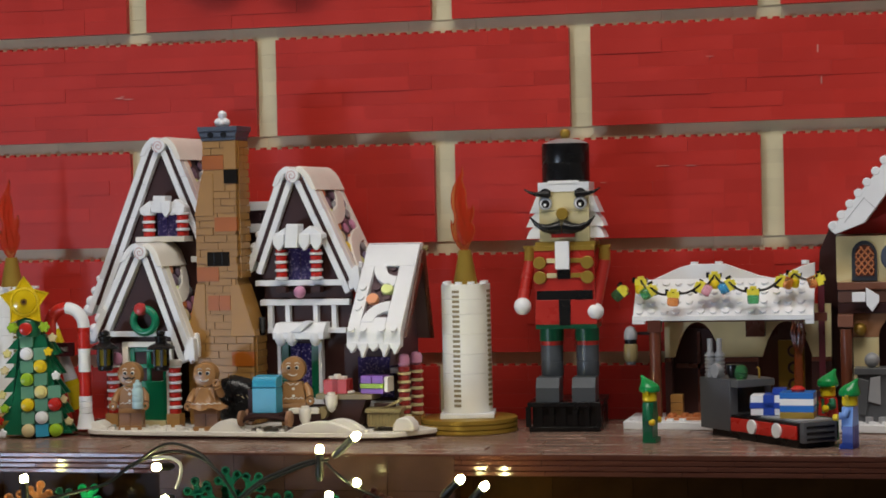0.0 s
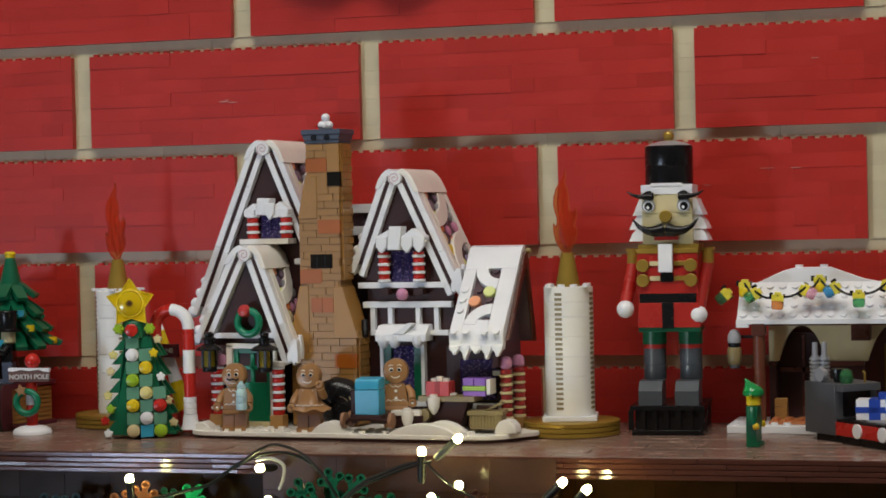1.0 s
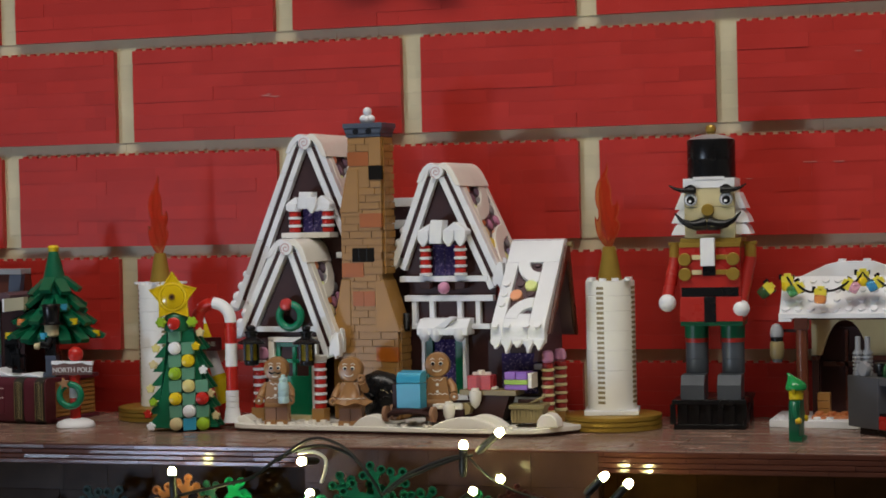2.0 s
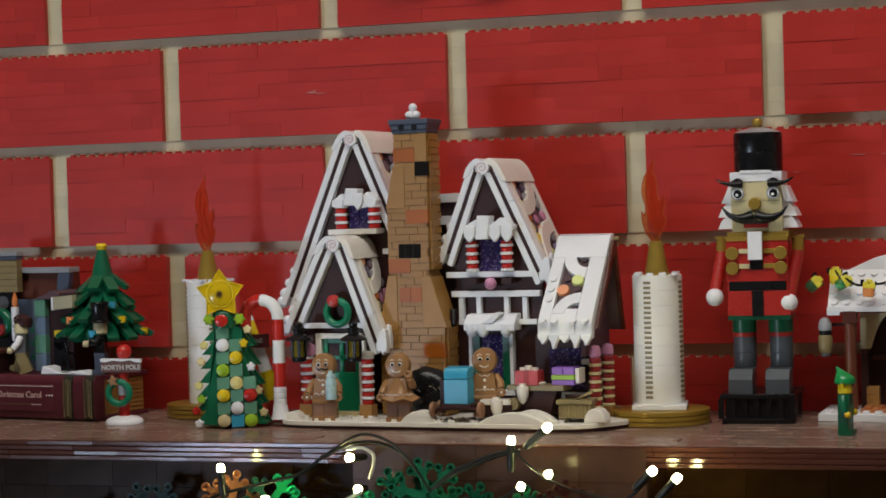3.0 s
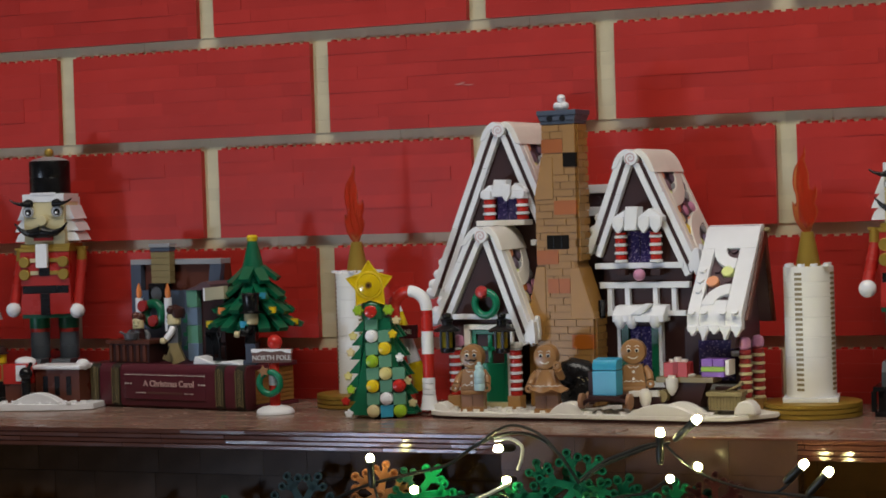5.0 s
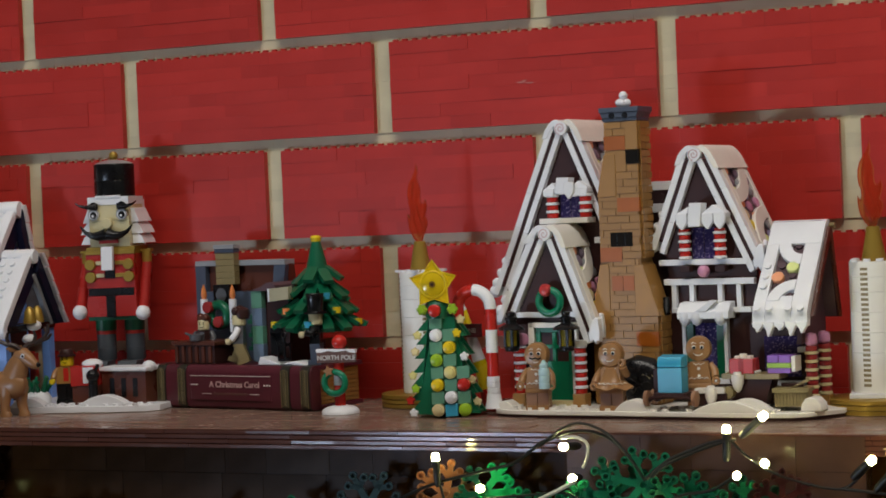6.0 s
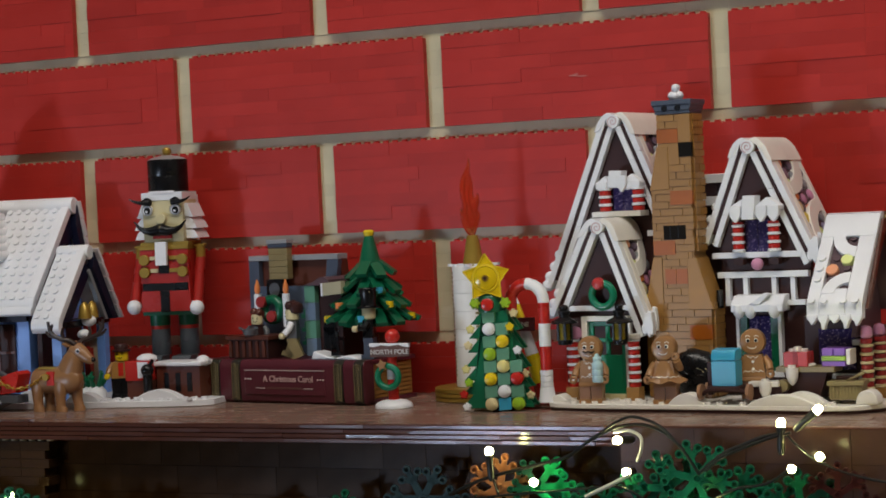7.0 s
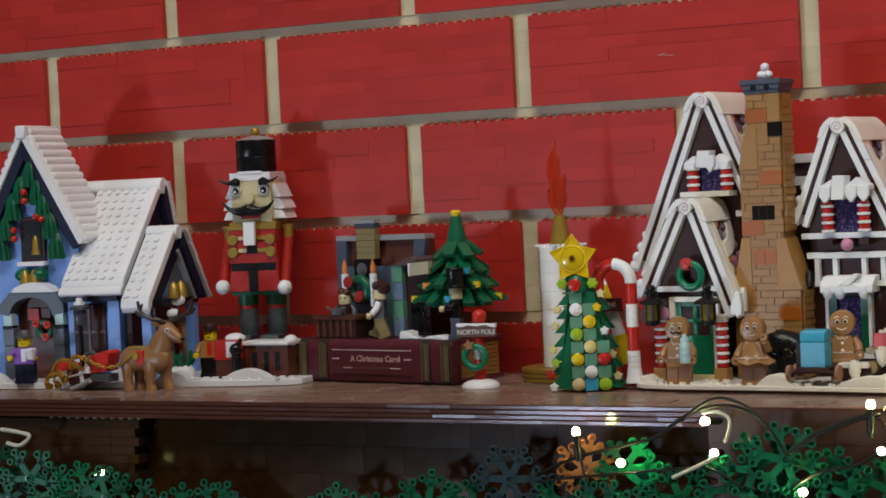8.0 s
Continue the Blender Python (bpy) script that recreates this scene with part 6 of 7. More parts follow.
# tower at the side
part("tower_wall", Form().box(42, 110, 20, 30, 92, 121.5), BUFF, shop, "buff tower wall")
part("tower_ledge", Form().box(42.6, 110, 12, 30, 87.2, 92), TOWERBROWN, shop, bevel=0.3)
part("tower_corbel", Form().box(43, 110, 13, 30, 79, 87), SIGNBROWN, shop, bevel=0.2)
part("tower_beam", Form().box(43, 108, 9, 30, 72.4, 78.8), BROWN, shop)
part("tower_corner", Form().prism([(29, 76), (42, 76), (42, 126), (38, 128), (31, 112)], 30, 40), BROWN, shop)
part("maroon_strip", Form().box(30, 34, 18, 26, 20, 92), MAROON, shop)
tw = part("arched_window", Form().prism([(51.7, 92.5), (67.7, 92.5)] + [(59.7 + 8.0 * math.cos(math.pi * k / 14), 109.6 + 9.0 * math.sin(math.pi * k / 14)) for k in range(15)], 18, 20.5), STONE, shop, "slate arched window with amber lattice", bevel=0.2)
part("window_back", Form().prism([(54, 95.8), (66, 95.8)] + [(60.0 + 6.0 * math.cos(math.pi * k / 10), 109.6 + 6.4 * math.sin(math.pi * k / 10)) for k in range(11)], 17.4, 18.2), REDBROWN, tw)
lat = Form()
for k in range(-4, 6):
    for s in (-1, 1):
        pts = []
        for q in range(9):
            x = 54.2 + 11.6 * q / 8
            z_ = 104 + s * (x - 60) * 1.2 + (k - 0.5) * 4.9
            if 96 < z_ < 109.6 + 6.2 * math.sqrt(max(0.0, 1 - ((x - 60) / 6.1) ** 2)):
                pts.append((x, 17.2, z_))
        if len(pts) > 1:
            lat.tube(pts, 0.5, 6)
part("lattice", lat, PEACHBROWN, tw)
part("round_shield", Form().lathe([(9, 0), (10, 1), (9, 3)], (80, 15, 108), "y", 24), SLATE, shop)
tl = Form().prism([(39, 126), (42, 123), (60.6, 130), (65.2, 136), (90, 169), (90, 188.5), (86, 184)], 6, 46)
part("tower_roof", tl, WHITE, shop, "white stepped snow roof of the tower", bevel=0.5)
for k in range(9):
    part("roof_lump", Form().lathe([(2.2, 5.6), (2.9, 6.4), (2.9, 45.6), (2.2, 46.4)], (40.6 + 5.5 * k, 0, 128.6 + 6.85 * k), "y", 14), WHITE, shop)
part("roof_seam", Form().tube([(48, 5.9, 130.5), (60.4, 5.9, 146), (68.6, 5.9, 138.2)], 0.22, 6), LIGHTGREY, shop)
part("snow_beak", Form().box(52, 60.4, 4, 8, 79.8, 86).prism([(60.6, 89), (69, 83.8), (69, 80), (64.6, 73.4), (60.8, 78)], 3, 8), WHITE, shop, bevel=0.5)
part("tower_post", Form().cyl((48, 0, 5), 3.8, 58, n=20), COPPER, shop)
part("post_head", Form().box(43, 52.6, -4, 10, 64.4, 72.2), TOWERBROWN, shop, bevel=0.3)
part("tower_back", Form().box(36, 110, 34, 38, 5, 76), BROWN, shop)
part("stone_patch", Form().box(52, 68, 12, 16, 5, 56.6), BUFF, shop)
part("arch_block", Form().prism([(52, 56.8), (68, 56.8), (69, 62), (73, 68), (80, 72), (52, 72)], 12.5, 16.5), ARCHBROWN, shop, bevel=0.2)
part("gold_knob", Form().ball((56.6, 8, 62), 4.2), BRASS, shop)
anvil = thing("grey_toy_stove", pose(0.424, -0.056, 0.005), "grey toy stove with a ball on top", "stove")
part("stove_panel", Form().prism([(-3, 13), (5, 11), (5, 29), (-1, 28)], -7.4, -6.1), LIGHTGREY, anvil, bevel=0.3)
part("stove_body", Form().box(-9, 9, -6, 8, 0, 30).prism([(-9, 6), (-4, 4), (-2, 26), (-9, 28)], -8, -6), GREY, anvil, bevel=0.4)
part("stove_top", Form().box(-11, 11, -8, 10, 30, 34), GREY, anvil, bevel=0.3)
part("stove_ball", Form().ball((0, 0, 38.6), 4.8), LIGHTGREY, anvil)
part("stove_studs", Form().studs((-2, 6), (-14,), 0, h=4), LIGHTGREY, anvil)

# chain of coloured lights on the awning
chain = thing("toy_light_chain", shop.matrix_basis.copy(), "black cable with yellow clips and clear coloured toy bulbs", "light chain")
bulbs = [(-95, 3, 88.6, CLEARGREEN, 50), (-82.5, 3, 94, YELLOW, 0), (-75.6, 0, 89, CLEARGREEN, 60), (-60.5, -6, 86, CLEARORANGE, 5), (-43, -2, 91, CLEARPINK, -60), (-34.5, 2, 96.6, YELLOW, 0), (-25, -1, 92, CLEARBLUE, 60), (-9.6, -5, 87, CLEARGREEN, 0), (8.4, 0, 94, CLEARORANGE, -70), (16, 4, 96.6, YELLOW, 10), (31.6, -1, 94.6, CLEARORANGE, 70)]
path = []
for (x0, y0, z0, _, _), (x1, y1, z1, _, _) in zip(bulbs[1:], bulbs[2:]):
    for k in range(6):
        s = k / 6
        path.append((x0 + (x1 - x0) * s, y0 + (y1 - y0) * s - 2, z0 + (z1 - z0) * s + 2 - 3.0 * math.sin(math.pi * s)))
path.append((31, -4, 98))
part("cable", Form().tube(path, 0.8, 8), BLACK, chain)
for x, y, z0, mt, tw_ in bulbs:
    f = Form()
    f.x = Matrix.Translation((x, y, z0)) @ Matrix.Rotation(radians(tw_), 4, "Y")
    f.box(-3.8, 3.8, -2.6, 3.2, -1.6, 2.4).box(-2.0, 2.0, -3, 2.6, 2.2, 4.2)
    cl = part("clip", f, CLIPYELLOW, chain, bevel=0.3)
    h = Form()
    h.x = f.x.copy()
    part("cable_holder", h.box(-5.4, -3.4, -2.2, 1.8, 0.2, 3.6).box(3.4, 4.4, -2, 1.6, 0.4, 3.2), BLACK, cl, bevel=0.2)
    g = Form()
    g.x = Matrix.Translation((x, y, z0)) @ Matrix.Rotation(radians(tw_), 4, "Y")
    g.lathe([(3.4, -1.4), (3.9, -2.2), (3.9, -5.4), (3.2, -7)], (0, -0.4, 0), n=18)
    part("bulb", g, mt, cl, "clear coloured bulb")

# parcel machine in front of the workshop
mc = thing("parcel_machine", pose(0.3245, -0.092, 0, 0, 0, -50), "dark grey toy conveyor machine with red side band", "toy machine")
part("undercarriage", Form().box(2, 91, 1, 27, 0, 4.6), BLACK, mc)
part("bed", Form().box(22, 93, 0, 28, 4.6, 14.6), BLACK, mc, bevel=0.3)
part("side_band", Form().box(25, 91, -1.4, 0, 5.0, 13.0), BRIGHTRED, mc, bevel=0.3)
for x in (48, 73):
    part("white_button", Form().lathe([(4.4, 0), (4.4, 1.2)], (x, -2.6, 9.2), "y", 20), WHITE, mc)
part("tall_case", Form().box(-8, 24, -1, 30, 4.5, 36.0), GREY, mc, "tall dark grey case", bevel=0.3)
part("case_mouth", Form().box(24, 24.6, 5, 25, 16, 31.6), BLACK, mc)
part("case_hood", Form().box(24, 31, 0, 28, 31.5, 36.0), GREY, mc, bevel=0.3)
gr = part("front_grill", Form().box(93, 97, 0, 24, 3.4, 15.6), GREY, mc, bevel=0.3)
for k in range(3):
    part("grill_slot", Form().box(97, 97.4, 2, 22, 4.8 + 3.5 * k, 6.2 + 3.5 * k), BLACK, gr)
part("tray", Form().box(44, 90, 3, 26, 14.6, 16.0), LIGHTGREY, mc, bevel=0.2)
for x, y in ((-2, 3), (1.4, 7.6)):
    f = Form().cyl((x, y, 36.0), 3.2, 2.6, n=16)
    for k in range(6):
        f.lathe([(3.5, 37.2 + 2.4 * k), (3.5, 38.4 + 2.4 * k), (2.6, 38.5 + 2.4 * k), (2.6, 39.6 + 2.4 * k)], (x, y, 0), n=16)
    f.cyl((x, y, 51), 1.7, 9, n=14)
    part("exhaust_pipe", f, LIGHTGREY, mc, "light grey ribbed pipe")
part("dial", Form().lathe([(4.4, 0), (4.6, 2), (3.8, 4)], (8, -1, 40.6), "y", 18), LIGHTGREY, mc)
part("green_cup", Form().lathe([(3.2, 36), (4, 37.5), (4, 41.5), (3, 44), (1, 44.9)], (24, 8, 0), n=16), CLEARGREEN, mc)
part("dark_cup", Form().lathe([(2.4, 36), (4.2, 41.5), (4.2, 44.5)], (15, 8, 0), n=16), BLACK, mc)
part("tap", Form().tube([(26, 20, 36), (26, 20, 42), (25, 19, 43)], 0.7, 8), GOLD, mc)
MC = Matrix(mc.matrix_basis)


def on_machine(x, y, z, rz=0):
    return MC @ pose(x / 1000, y / 1000, z / 1000, 0, 0, rz)


g1 = thing("blue_cross_gift", on_machine(48, 12, 16.0, 48), "white toy gift with broad blue ribbon on the tray", "gift")
part("gift_box", Form().box(-11, 11, -8, 8, 0, 12), WHITE, g1, bevel=0.2)
part("ribbon", Form().box(-3.4, 3.4, -8.4, 8.4, 0, 12.4).box(-11.4, 11.4, -8.4, 8.4, 4.2, 7.8).box(2, 10, -5, 5, 12, 16), BLUE, g1, bevel=0.2)
g2 = thing("striped_gift", on_machine(74, 13.5, 16.0, 46), "blue, white and yellow striped toy gift on the tray", "gift")
for k, mt in enumerate((GOLD, MEDBLUE, WHITE, MEDBLUE)):
    part("gift_layer", Form().box(-10, 10, -8, 8, 3.9 * k, 3.9 * k + 3.8), mt, g2, bevel=0.2)
part("gift_bow", Form().lathe([(4, 15.5), (4.6, 17), (2, 19)], n=14), BRIGHTRED, g2)

minifig(pose(0.2925, -0.130, 0, 0, 0, 84) @ Matrix.Scale(0.87, 4), "green toy elf with pointed green hat", GREEN, GREEN, GREEN, YELLOW, GREEN, "elf", ELFGREEN, lift=-2.6, fore=1.4)
minifig(pose(0.3985, -0.108, 0.0, 0, 0, -62) @ Matrix.Scale(0.9, 4), "toy elf in red scarf and pointed green hat", GREEN, BRIGHTRED, GREEN, YELLOW, GREEN, "elf", ELFGREEN, lift=4)
minifig(pose(0.4130, -0.157, 0, 0, 0, -104) @ Matrix.Scale(0.87, 4), "toy elf in blue clothes and pointed green hat", BLUE, MIDBLUE, MIDBLUE, YELLOW, MIDBLUE, "elf", ELFGREEN, lift=4)


# ------------------------------------------------------------ blue toy shop with snowy roofs
blue = thing("blue_toy_shop", pose(-0.5, -0.122, 0, 0, 0, 8), "pale blue toy shop with snowy roofs and arched grey door", "toy house")
part("snow_base", Form().prism([(-170, 4), (-120, 0), (-40, 0), (30, 2), (100, 4), (130, 8), (138, 16), (138, 60), (60, 108), (-170, 108)], 0.1, 4.8, "z"), WHITE, blue, bevel=0.4)
sb = Form()
for k in range(36):
    for r_ in range(2):
        if (k * 5 + r_ * 2) % 7 not in (0, 3):
            sb.cyl((-150 + 8 * k, 8 + 8 * r_, 4.8), 2.4, 1.7, n=10)
tagged(part("base_studs", sb, WHITE, blue), kind="stuff")
for cx, cy, w, h in ((-8, 14, 44, 10), (96, 12, 40, 8), (34, 10, 30, 7), (-128, 10, 30, 8), (-60, 8, 24, 6)):
    prof = [(cx - w / 2 + w * k / 10, 4.8 + h * math.sin(math.pi * k / 10) ** 0.8) for k in range(11)]
    part("snow_mound", Form().prism(prof, cy - 5, cy + 5), WHITE, blue, bevel=0.6)
# front gable
PX, PZ = -104.0, 205.0
part("gable_wall", Form().prism([(-148, 4.8), (-62, 4.8), (-62, 112), (-104, 190), (-148, 112)], 40, 46), MIDBLUE, blue, "pale blue front wall")
part("side_wall", Form().box(-66, -62, 46, 104, 4.8, 112), MIDBLUE, blue)
for ex in (-155, -53):
    d = Vector((ex - PX, 113 - PZ))
    n = Vector((-d.y, d.x)).normalized()
    n = -n if n.y > 0 else n
    for a, b, y0, y1, mt, nm in ((-0.9 if ex > PX else 0, 4.0, 31, 36, WHITE, "verge_board"), (-0.5, 4.0, 36, 80, WHITE, "roof_edge"), (4.0, 12, 33.5, 39, NAVY, "barge_board")):
        p0, p1 = Vector((PX, PZ)), Vector((ex, 113))
        q = [p0 + n * a, p1 + n * a, p1 + n * b, p0 + n * b]
        q = [(v_ + d * ((PX - v_.x) / d.x) if i in (0, 3) else v_) for i, v_ in enumerate(q)]
        part(nm, Form().prism([tuple(v_) for v_ in q], y0, y1), mt, blue, bevel=0.3)
    for k in range(15):
        c = Vector((PX, PZ)) + d * ((k + 0.6) / 15.2)
        part("roof_log", Form().lathe([(3.0, 36), (3.7, 36.6), (3.7, 79.4), (3.0, 80)], (c.x - n.x * 1.0, 0, c.y - n.y * 1.0), "y", 14), WHITE, blue)
part("ridge_block", Form().box(PX - 4.4, PX + 4.4, 29.6, 80, PZ - 8.5, PZ + 2.0), WHITE, blue, bevel=1.2)
up = part("upper_window", Form().box(-113, -91, 37, 41, 98, 134), BROWN, blue, "dark upper window with a gold bell", bevel=0.2)
part("window_pane", Form().box(-110, -94, 36.4, 37, 101, 131), BLACK, up)
part("window_bell", Form().lathe([(4.4, 104), (3.2, 108), (2.6, 116), (1, 119)], (-99, 37, 0), n=14), GOLD, up)
part("window_sill", Form().box(-115, -90, 33, 41, 95, 98.6), WHITE, blue, bevel=0.3)
bell = part("bell_swag", Form().ball((-110, 34, 88), 7, squash=0.8).ball((-95, 34, 88), 7, squash=0.8), GREEN, blue, "green leaves with two gold bells")
for x in (-106, -98):
    part("gold_bell", Form().lathe([(5, 80), (4.6, 82), (3.4, 88), (1, 92)], (x, 30, 0), n=14), GOLD, bell)
# leafy swag on the gable
swag = [(-99.5, 168), (-109.5, 155), (-117.5, 142), (-123.6, 126), (-129.5, 110), (-94, 153.5), (-89.6, 141), (-84, 126), (-79.5, 110)]
for x, z0 in swag:
    f = Form()
    for k in range(7):
        a = 2 * math.pi * k / 7
        f.tube([(x + 0.6 * math.cos(a), 36 + 0.6 * math.sin(a), z0 + 11), (x + 3.6 * math.cos(a), 35.4 + 3 * math.sin(a), z0 + 5), (x + 4.8 * math.cos(a), 35.2 + 3.6 * math.sin(a), z0 - 2), (x + 5.4 * math.cos(a) + 0.5, 36 + 4 * math.sin(a), z0 - 10)], 1.5, 6, taper=1.9)
    part("leaf_tassel", f, GREEN, blue)
for x, z0 in ((-104, 154), (-104, 147), (-94, 134), (-89, 132), (-115, 124), (-115, 117)):
    part("berry", Form().ball((x, 31, z0), 2.8), BRIGHTRED, blue)
# arched stone porch
arch = [(-128, 58), (-128, 64.5), (-117, 75), (-76.6, 74.4), (-68.4, 65), (-68.4, 58)]
arch += [(-98.6 + 19.4 * math.cos(math.pi * k / 14), 56 + 14.4 * math.sin(math.pi * k / 14)) for k in range(15)]
part("porch_arch", Form().prism(arch, 23, 36), SHALE, blue, "grey stone arch over the door", bevel=0.3)
for px_ in (-120.2, -74.6):
    for k, (z0, z1, w_) in enumerate(((4.8, 18.6, 5.0), (18.8, 32.4, 4.6), (32.6, 46, 5.0))):
        part("pier_stone", Form().box(px_ - w_, px_ + w_, 23.6 + 0.4 * (k % 2), 33, z0, z1), SHALE, blue, bevel=0.5)
part("arch_snow", Form().prism([(-116, 74.6), (-112, 78.6), (-104, 81.6), (-97, 82.6), (-89, 81.4), (-82, 78.4), (-77.6, 74.2)], 22, 37), WHITE, blue, bevel=0.6)
fd = part("front_door", Form().box(-119, -76, 37, 40, 4.8, 71), REDBROWN, blue, "dark brown door with a red and green wreath")
part("door_wreath", Form().ring((-92, 32, 44), 6, 2.4), GREEN, fd)
for x, z0 in ((-98, 49), (-88, 48), (-90, 38)):
    part("wreath_rose", Form().ring((x, 29.5, z0), 2.2, 1.3, "y", 12), BRIGHTRED, fd)
part("red_sign", Form().box(-108, -98, 34, 37, 52, 61), BRIGHTRED, fd)
part("red_sign", Form().box(-96, -88, 35, 37, 53, 61), MAROON, fd)
for x in (-120.4, -73.2):
    part("porch_lamp", Form().box(x - 3.8, x + 3.8, 23.4, 31, 48.4, 57.6), AQUA, blue, "pale clear lamp block", bevel=0.3)
    part("lamp_plate", Form().box(x - 4.4, x + 4.4, 22.8, 31.6, 46.2, 48.2), BLACK, blue, bevel=0.2)
# main wing
EX = -12.0
part("wing_wall", Form().box(-66, EX - 8, 26, 30, 4.8, 78), MIDBLUE, blue, "pale blue side wing wall")
part("wing_end", Form().prism([(28, 4.8), (112, 4.8), (112, 80), (92, 146), (28, 76)], EX - 12, EX - 8, "x"), MIDBLUE, blue)
part("corner_post", Form().box(-28, -18, 22, 30, 4.8, 72), MIDBLUE, blue, bevel=0.3)
wv = part("wing_window", Form().box(-60, -32, 24, 27, 20, 64), BROWN, blue, "dark brown wing window with snowy sill")
part("window_bar", Form().box(-47, -45, 23, 24, 20, 64).box(-60, -32, 23, 24, 41, 43), REDBROWN, wv)
part("sill_snow", Form().box(-64, -28, 16, 26, 14, 19).ball((-54, 20, 19), 5, squash=0.5).ball((-40, 20, 19), 6, squash=0.5), WHITE, wv)


def roof_plane(name, x0, x1, y0, z0, y1, z1, thick, studs, label=""):
    u = Vector((0, y1 - y0, z1 - z0))
    L = u.length
    u.normalize()
    n = Vector((0, -u.z, u.y))
    fx = Matrix(((1, u.x, n.x, 0), (0, u.y, n.y, y0), (0, u.z, n.z, z0), (0, 0, 0, 1)))
    f = Form()
    f.x = fx
    foot = 7.0 if studs else 0.0
    f.box(x0, x1, foot, L, -thick, 0)
    if studs:
        bend = [(8 + math.cos(math.radians(90 + 11.25 * k)) * r_ - 1, -8 + math.sin(math.radians(90 + 11.25 * k)) * r_) for r_, ks in ((8, range(9)), (4, range(8, -1, -1))) for k in ks]
        f.prism(bend, x0, x1, "x")
    ob = part(name, f, WHITE, blue, label, bevel=0.4)
    if studs:
        g = Form()
        g.x = fx
        y = 9.0
        while y < L - 2:
            x = x0 + 4
            while x < x1 - 8:
                g.cyl((x, y, 0), 2.4, 1.5, n=8)
                x += 8
            y += 8
        part("roof_studs", g, WHITE, ob)
        h = Form()
        h.x = fx
        h.box(x1 - 7, x1 + 0.2, 7, L, -thick - 0.5, 1.8)
        h.prism([(7 + math.cos(math.radians(90 + 11.25 * k)) * r_, -8 + math.sin(math.radians(90 + 11.25 * k)) * r_) for r_, ks in ((9.8, range(9)), (3.5, range(8, -1, -1))) for k in ks], x1 - 7, x1 + 0.2, "x")
        part("edge_tile", h, WHITE, ob, bevel=0.8)
    return ob


roof_plane("roof_slope", -68, EX, 18, 77.7, 90, 158, 4, True, "white studded snow roof")
part("roof_eave", Form().prism([(18.2, 77.9), (15.4, 74.3), (15.2, 71.7), (17.6, 70.3), (22.5, 75.2)], -68, EX, "x"), WHITE, blue, bevel=0.6)
# navy underside of the eave, drawn as a dark strip for its shadow
part("eave_trim", Form().box(-66, EX - 6, 19, 27, 66, 72), NAVY, blue)
roof_plane("rear_slope", -88, EX, 118, 78, 92, 158, 4, False)
part("ridge_tile", Form().lathe([(6.5, -62), (6.8, -61), (6.8, EX + 1), (6.2, EX + 2)], (0, 90, 154), "x", 16), WHITE, blue)
part("ridge_tile", Form().lathe([(6.5, -88), (6.8, -87), (6.8, -63), (6.2, -62)], (0, 90, 154), "x", 16), WHITE, blue)
part("navy_trim", Form().prism([(20, 72), (90, 150), (92, 132), (34, 72)], EX - 6, EX - 1.5, "x"), NAVY, blue)
part("navy_trim", Form().prism([(117, 72), (92.5, 155), (88.5, 140), (108, 72)], EX - 3, EX + 3, "x"), NAVY, blue, bevel=0.2)
for k in range(6):
    p0, p1 = Vector((119.5, 72)).lerp(Vector((94.5, 158)), k / 6), Vector((119.5, 72)).lerp(Vector((94.5, 158)), (k + 1) / 6)
    part("rear_edge", Form().prism([(p0.x - 2.4, p0.y), (p0.x + 1.6, p0.y), (p1.x + 0.6, p1.y - 0.3), (p1.x - 3.4, p1.y - 0.3)], EX - 4, EX + 5, "x"), WHITE, blue, bevel=0.4)
# lower gable in front
EX2 = 19.0
roof_plane("porch_slope", -6, EX2, 1, 63.3, 52, 120, 4, True, "white studded snow roof of the porch")
part("porch_ridge", Form().lathe([(5.4, -6), (5.8, -5), (5.8, EX2 + 1), (5.2, EX2 + 2)], (0, 54, 117), "x", 16), WHITE, blue)
roof_plane("porch_rear", -6, EX2, 96, 64, 56, 120, 4, False)
part("porch_navy", Form().prism([(8, 62), (54, 113), (56, 98), (22, 62)], EX2 - 6, EX2 - 1.5, "x"), NAVY, blue)
part("porch_navy", Form().prism([(94, 63), (58.5, 117), (55, 105), (84, 63)], EX2 - 2, EX2 + 3, "x"), NAVY, blue, bevel=0.2)
for k in range(5):
    p0, p1 = Vector((96.5, 63)).lerp(Vector((60.5, 120)), k / 5), Vector((96.5, 63)).lerp(Vector((60.5, 120)), (k + 1) / 5)
    part("rear_edge", Form().prism([(p0.x - 2.4, p0.y), (p0.x + 1.6, p0.y), (p1.x + 0.6, p1.y - 0.3), (p1.x - 3.4, p1.y - 0.3)], EX2 - 3, EX2 + 6, "x"), WHITE, blue, bevel=0.4)
part("porch_stick", Form().prism([(53, 102), (56, 104), (82.5, 63), (78, 63)], EX2 - 4, EX2, "x"), LIGHTGREY, blue, "pale grey inner strip", bevel=0.2)
part("porch_post", Form().box(8, 16, 10, 18, 4.8, 62), MIDBLUE, blue, bevel=0.3)
part("porch_post", Form().box(10, 17, 78, 86, 4.8, 66), MIDBLUE, blue, bevel=0.3)
part("porch_beam", Form().box(8, 18, 12, 86, 60, 65), BLACK, blue)
part("porch_inside", Form().box(-10, -6, 20, 84, 4.8, 64), BROWN, blue)
for y in (40, 52):
    part("gold_bell", Form().lathe([(5.4, 66), (5, 68), (3.6, 76), (1, 79)], (EX2 + 2, y, 0), n=14), GOLD, blue)
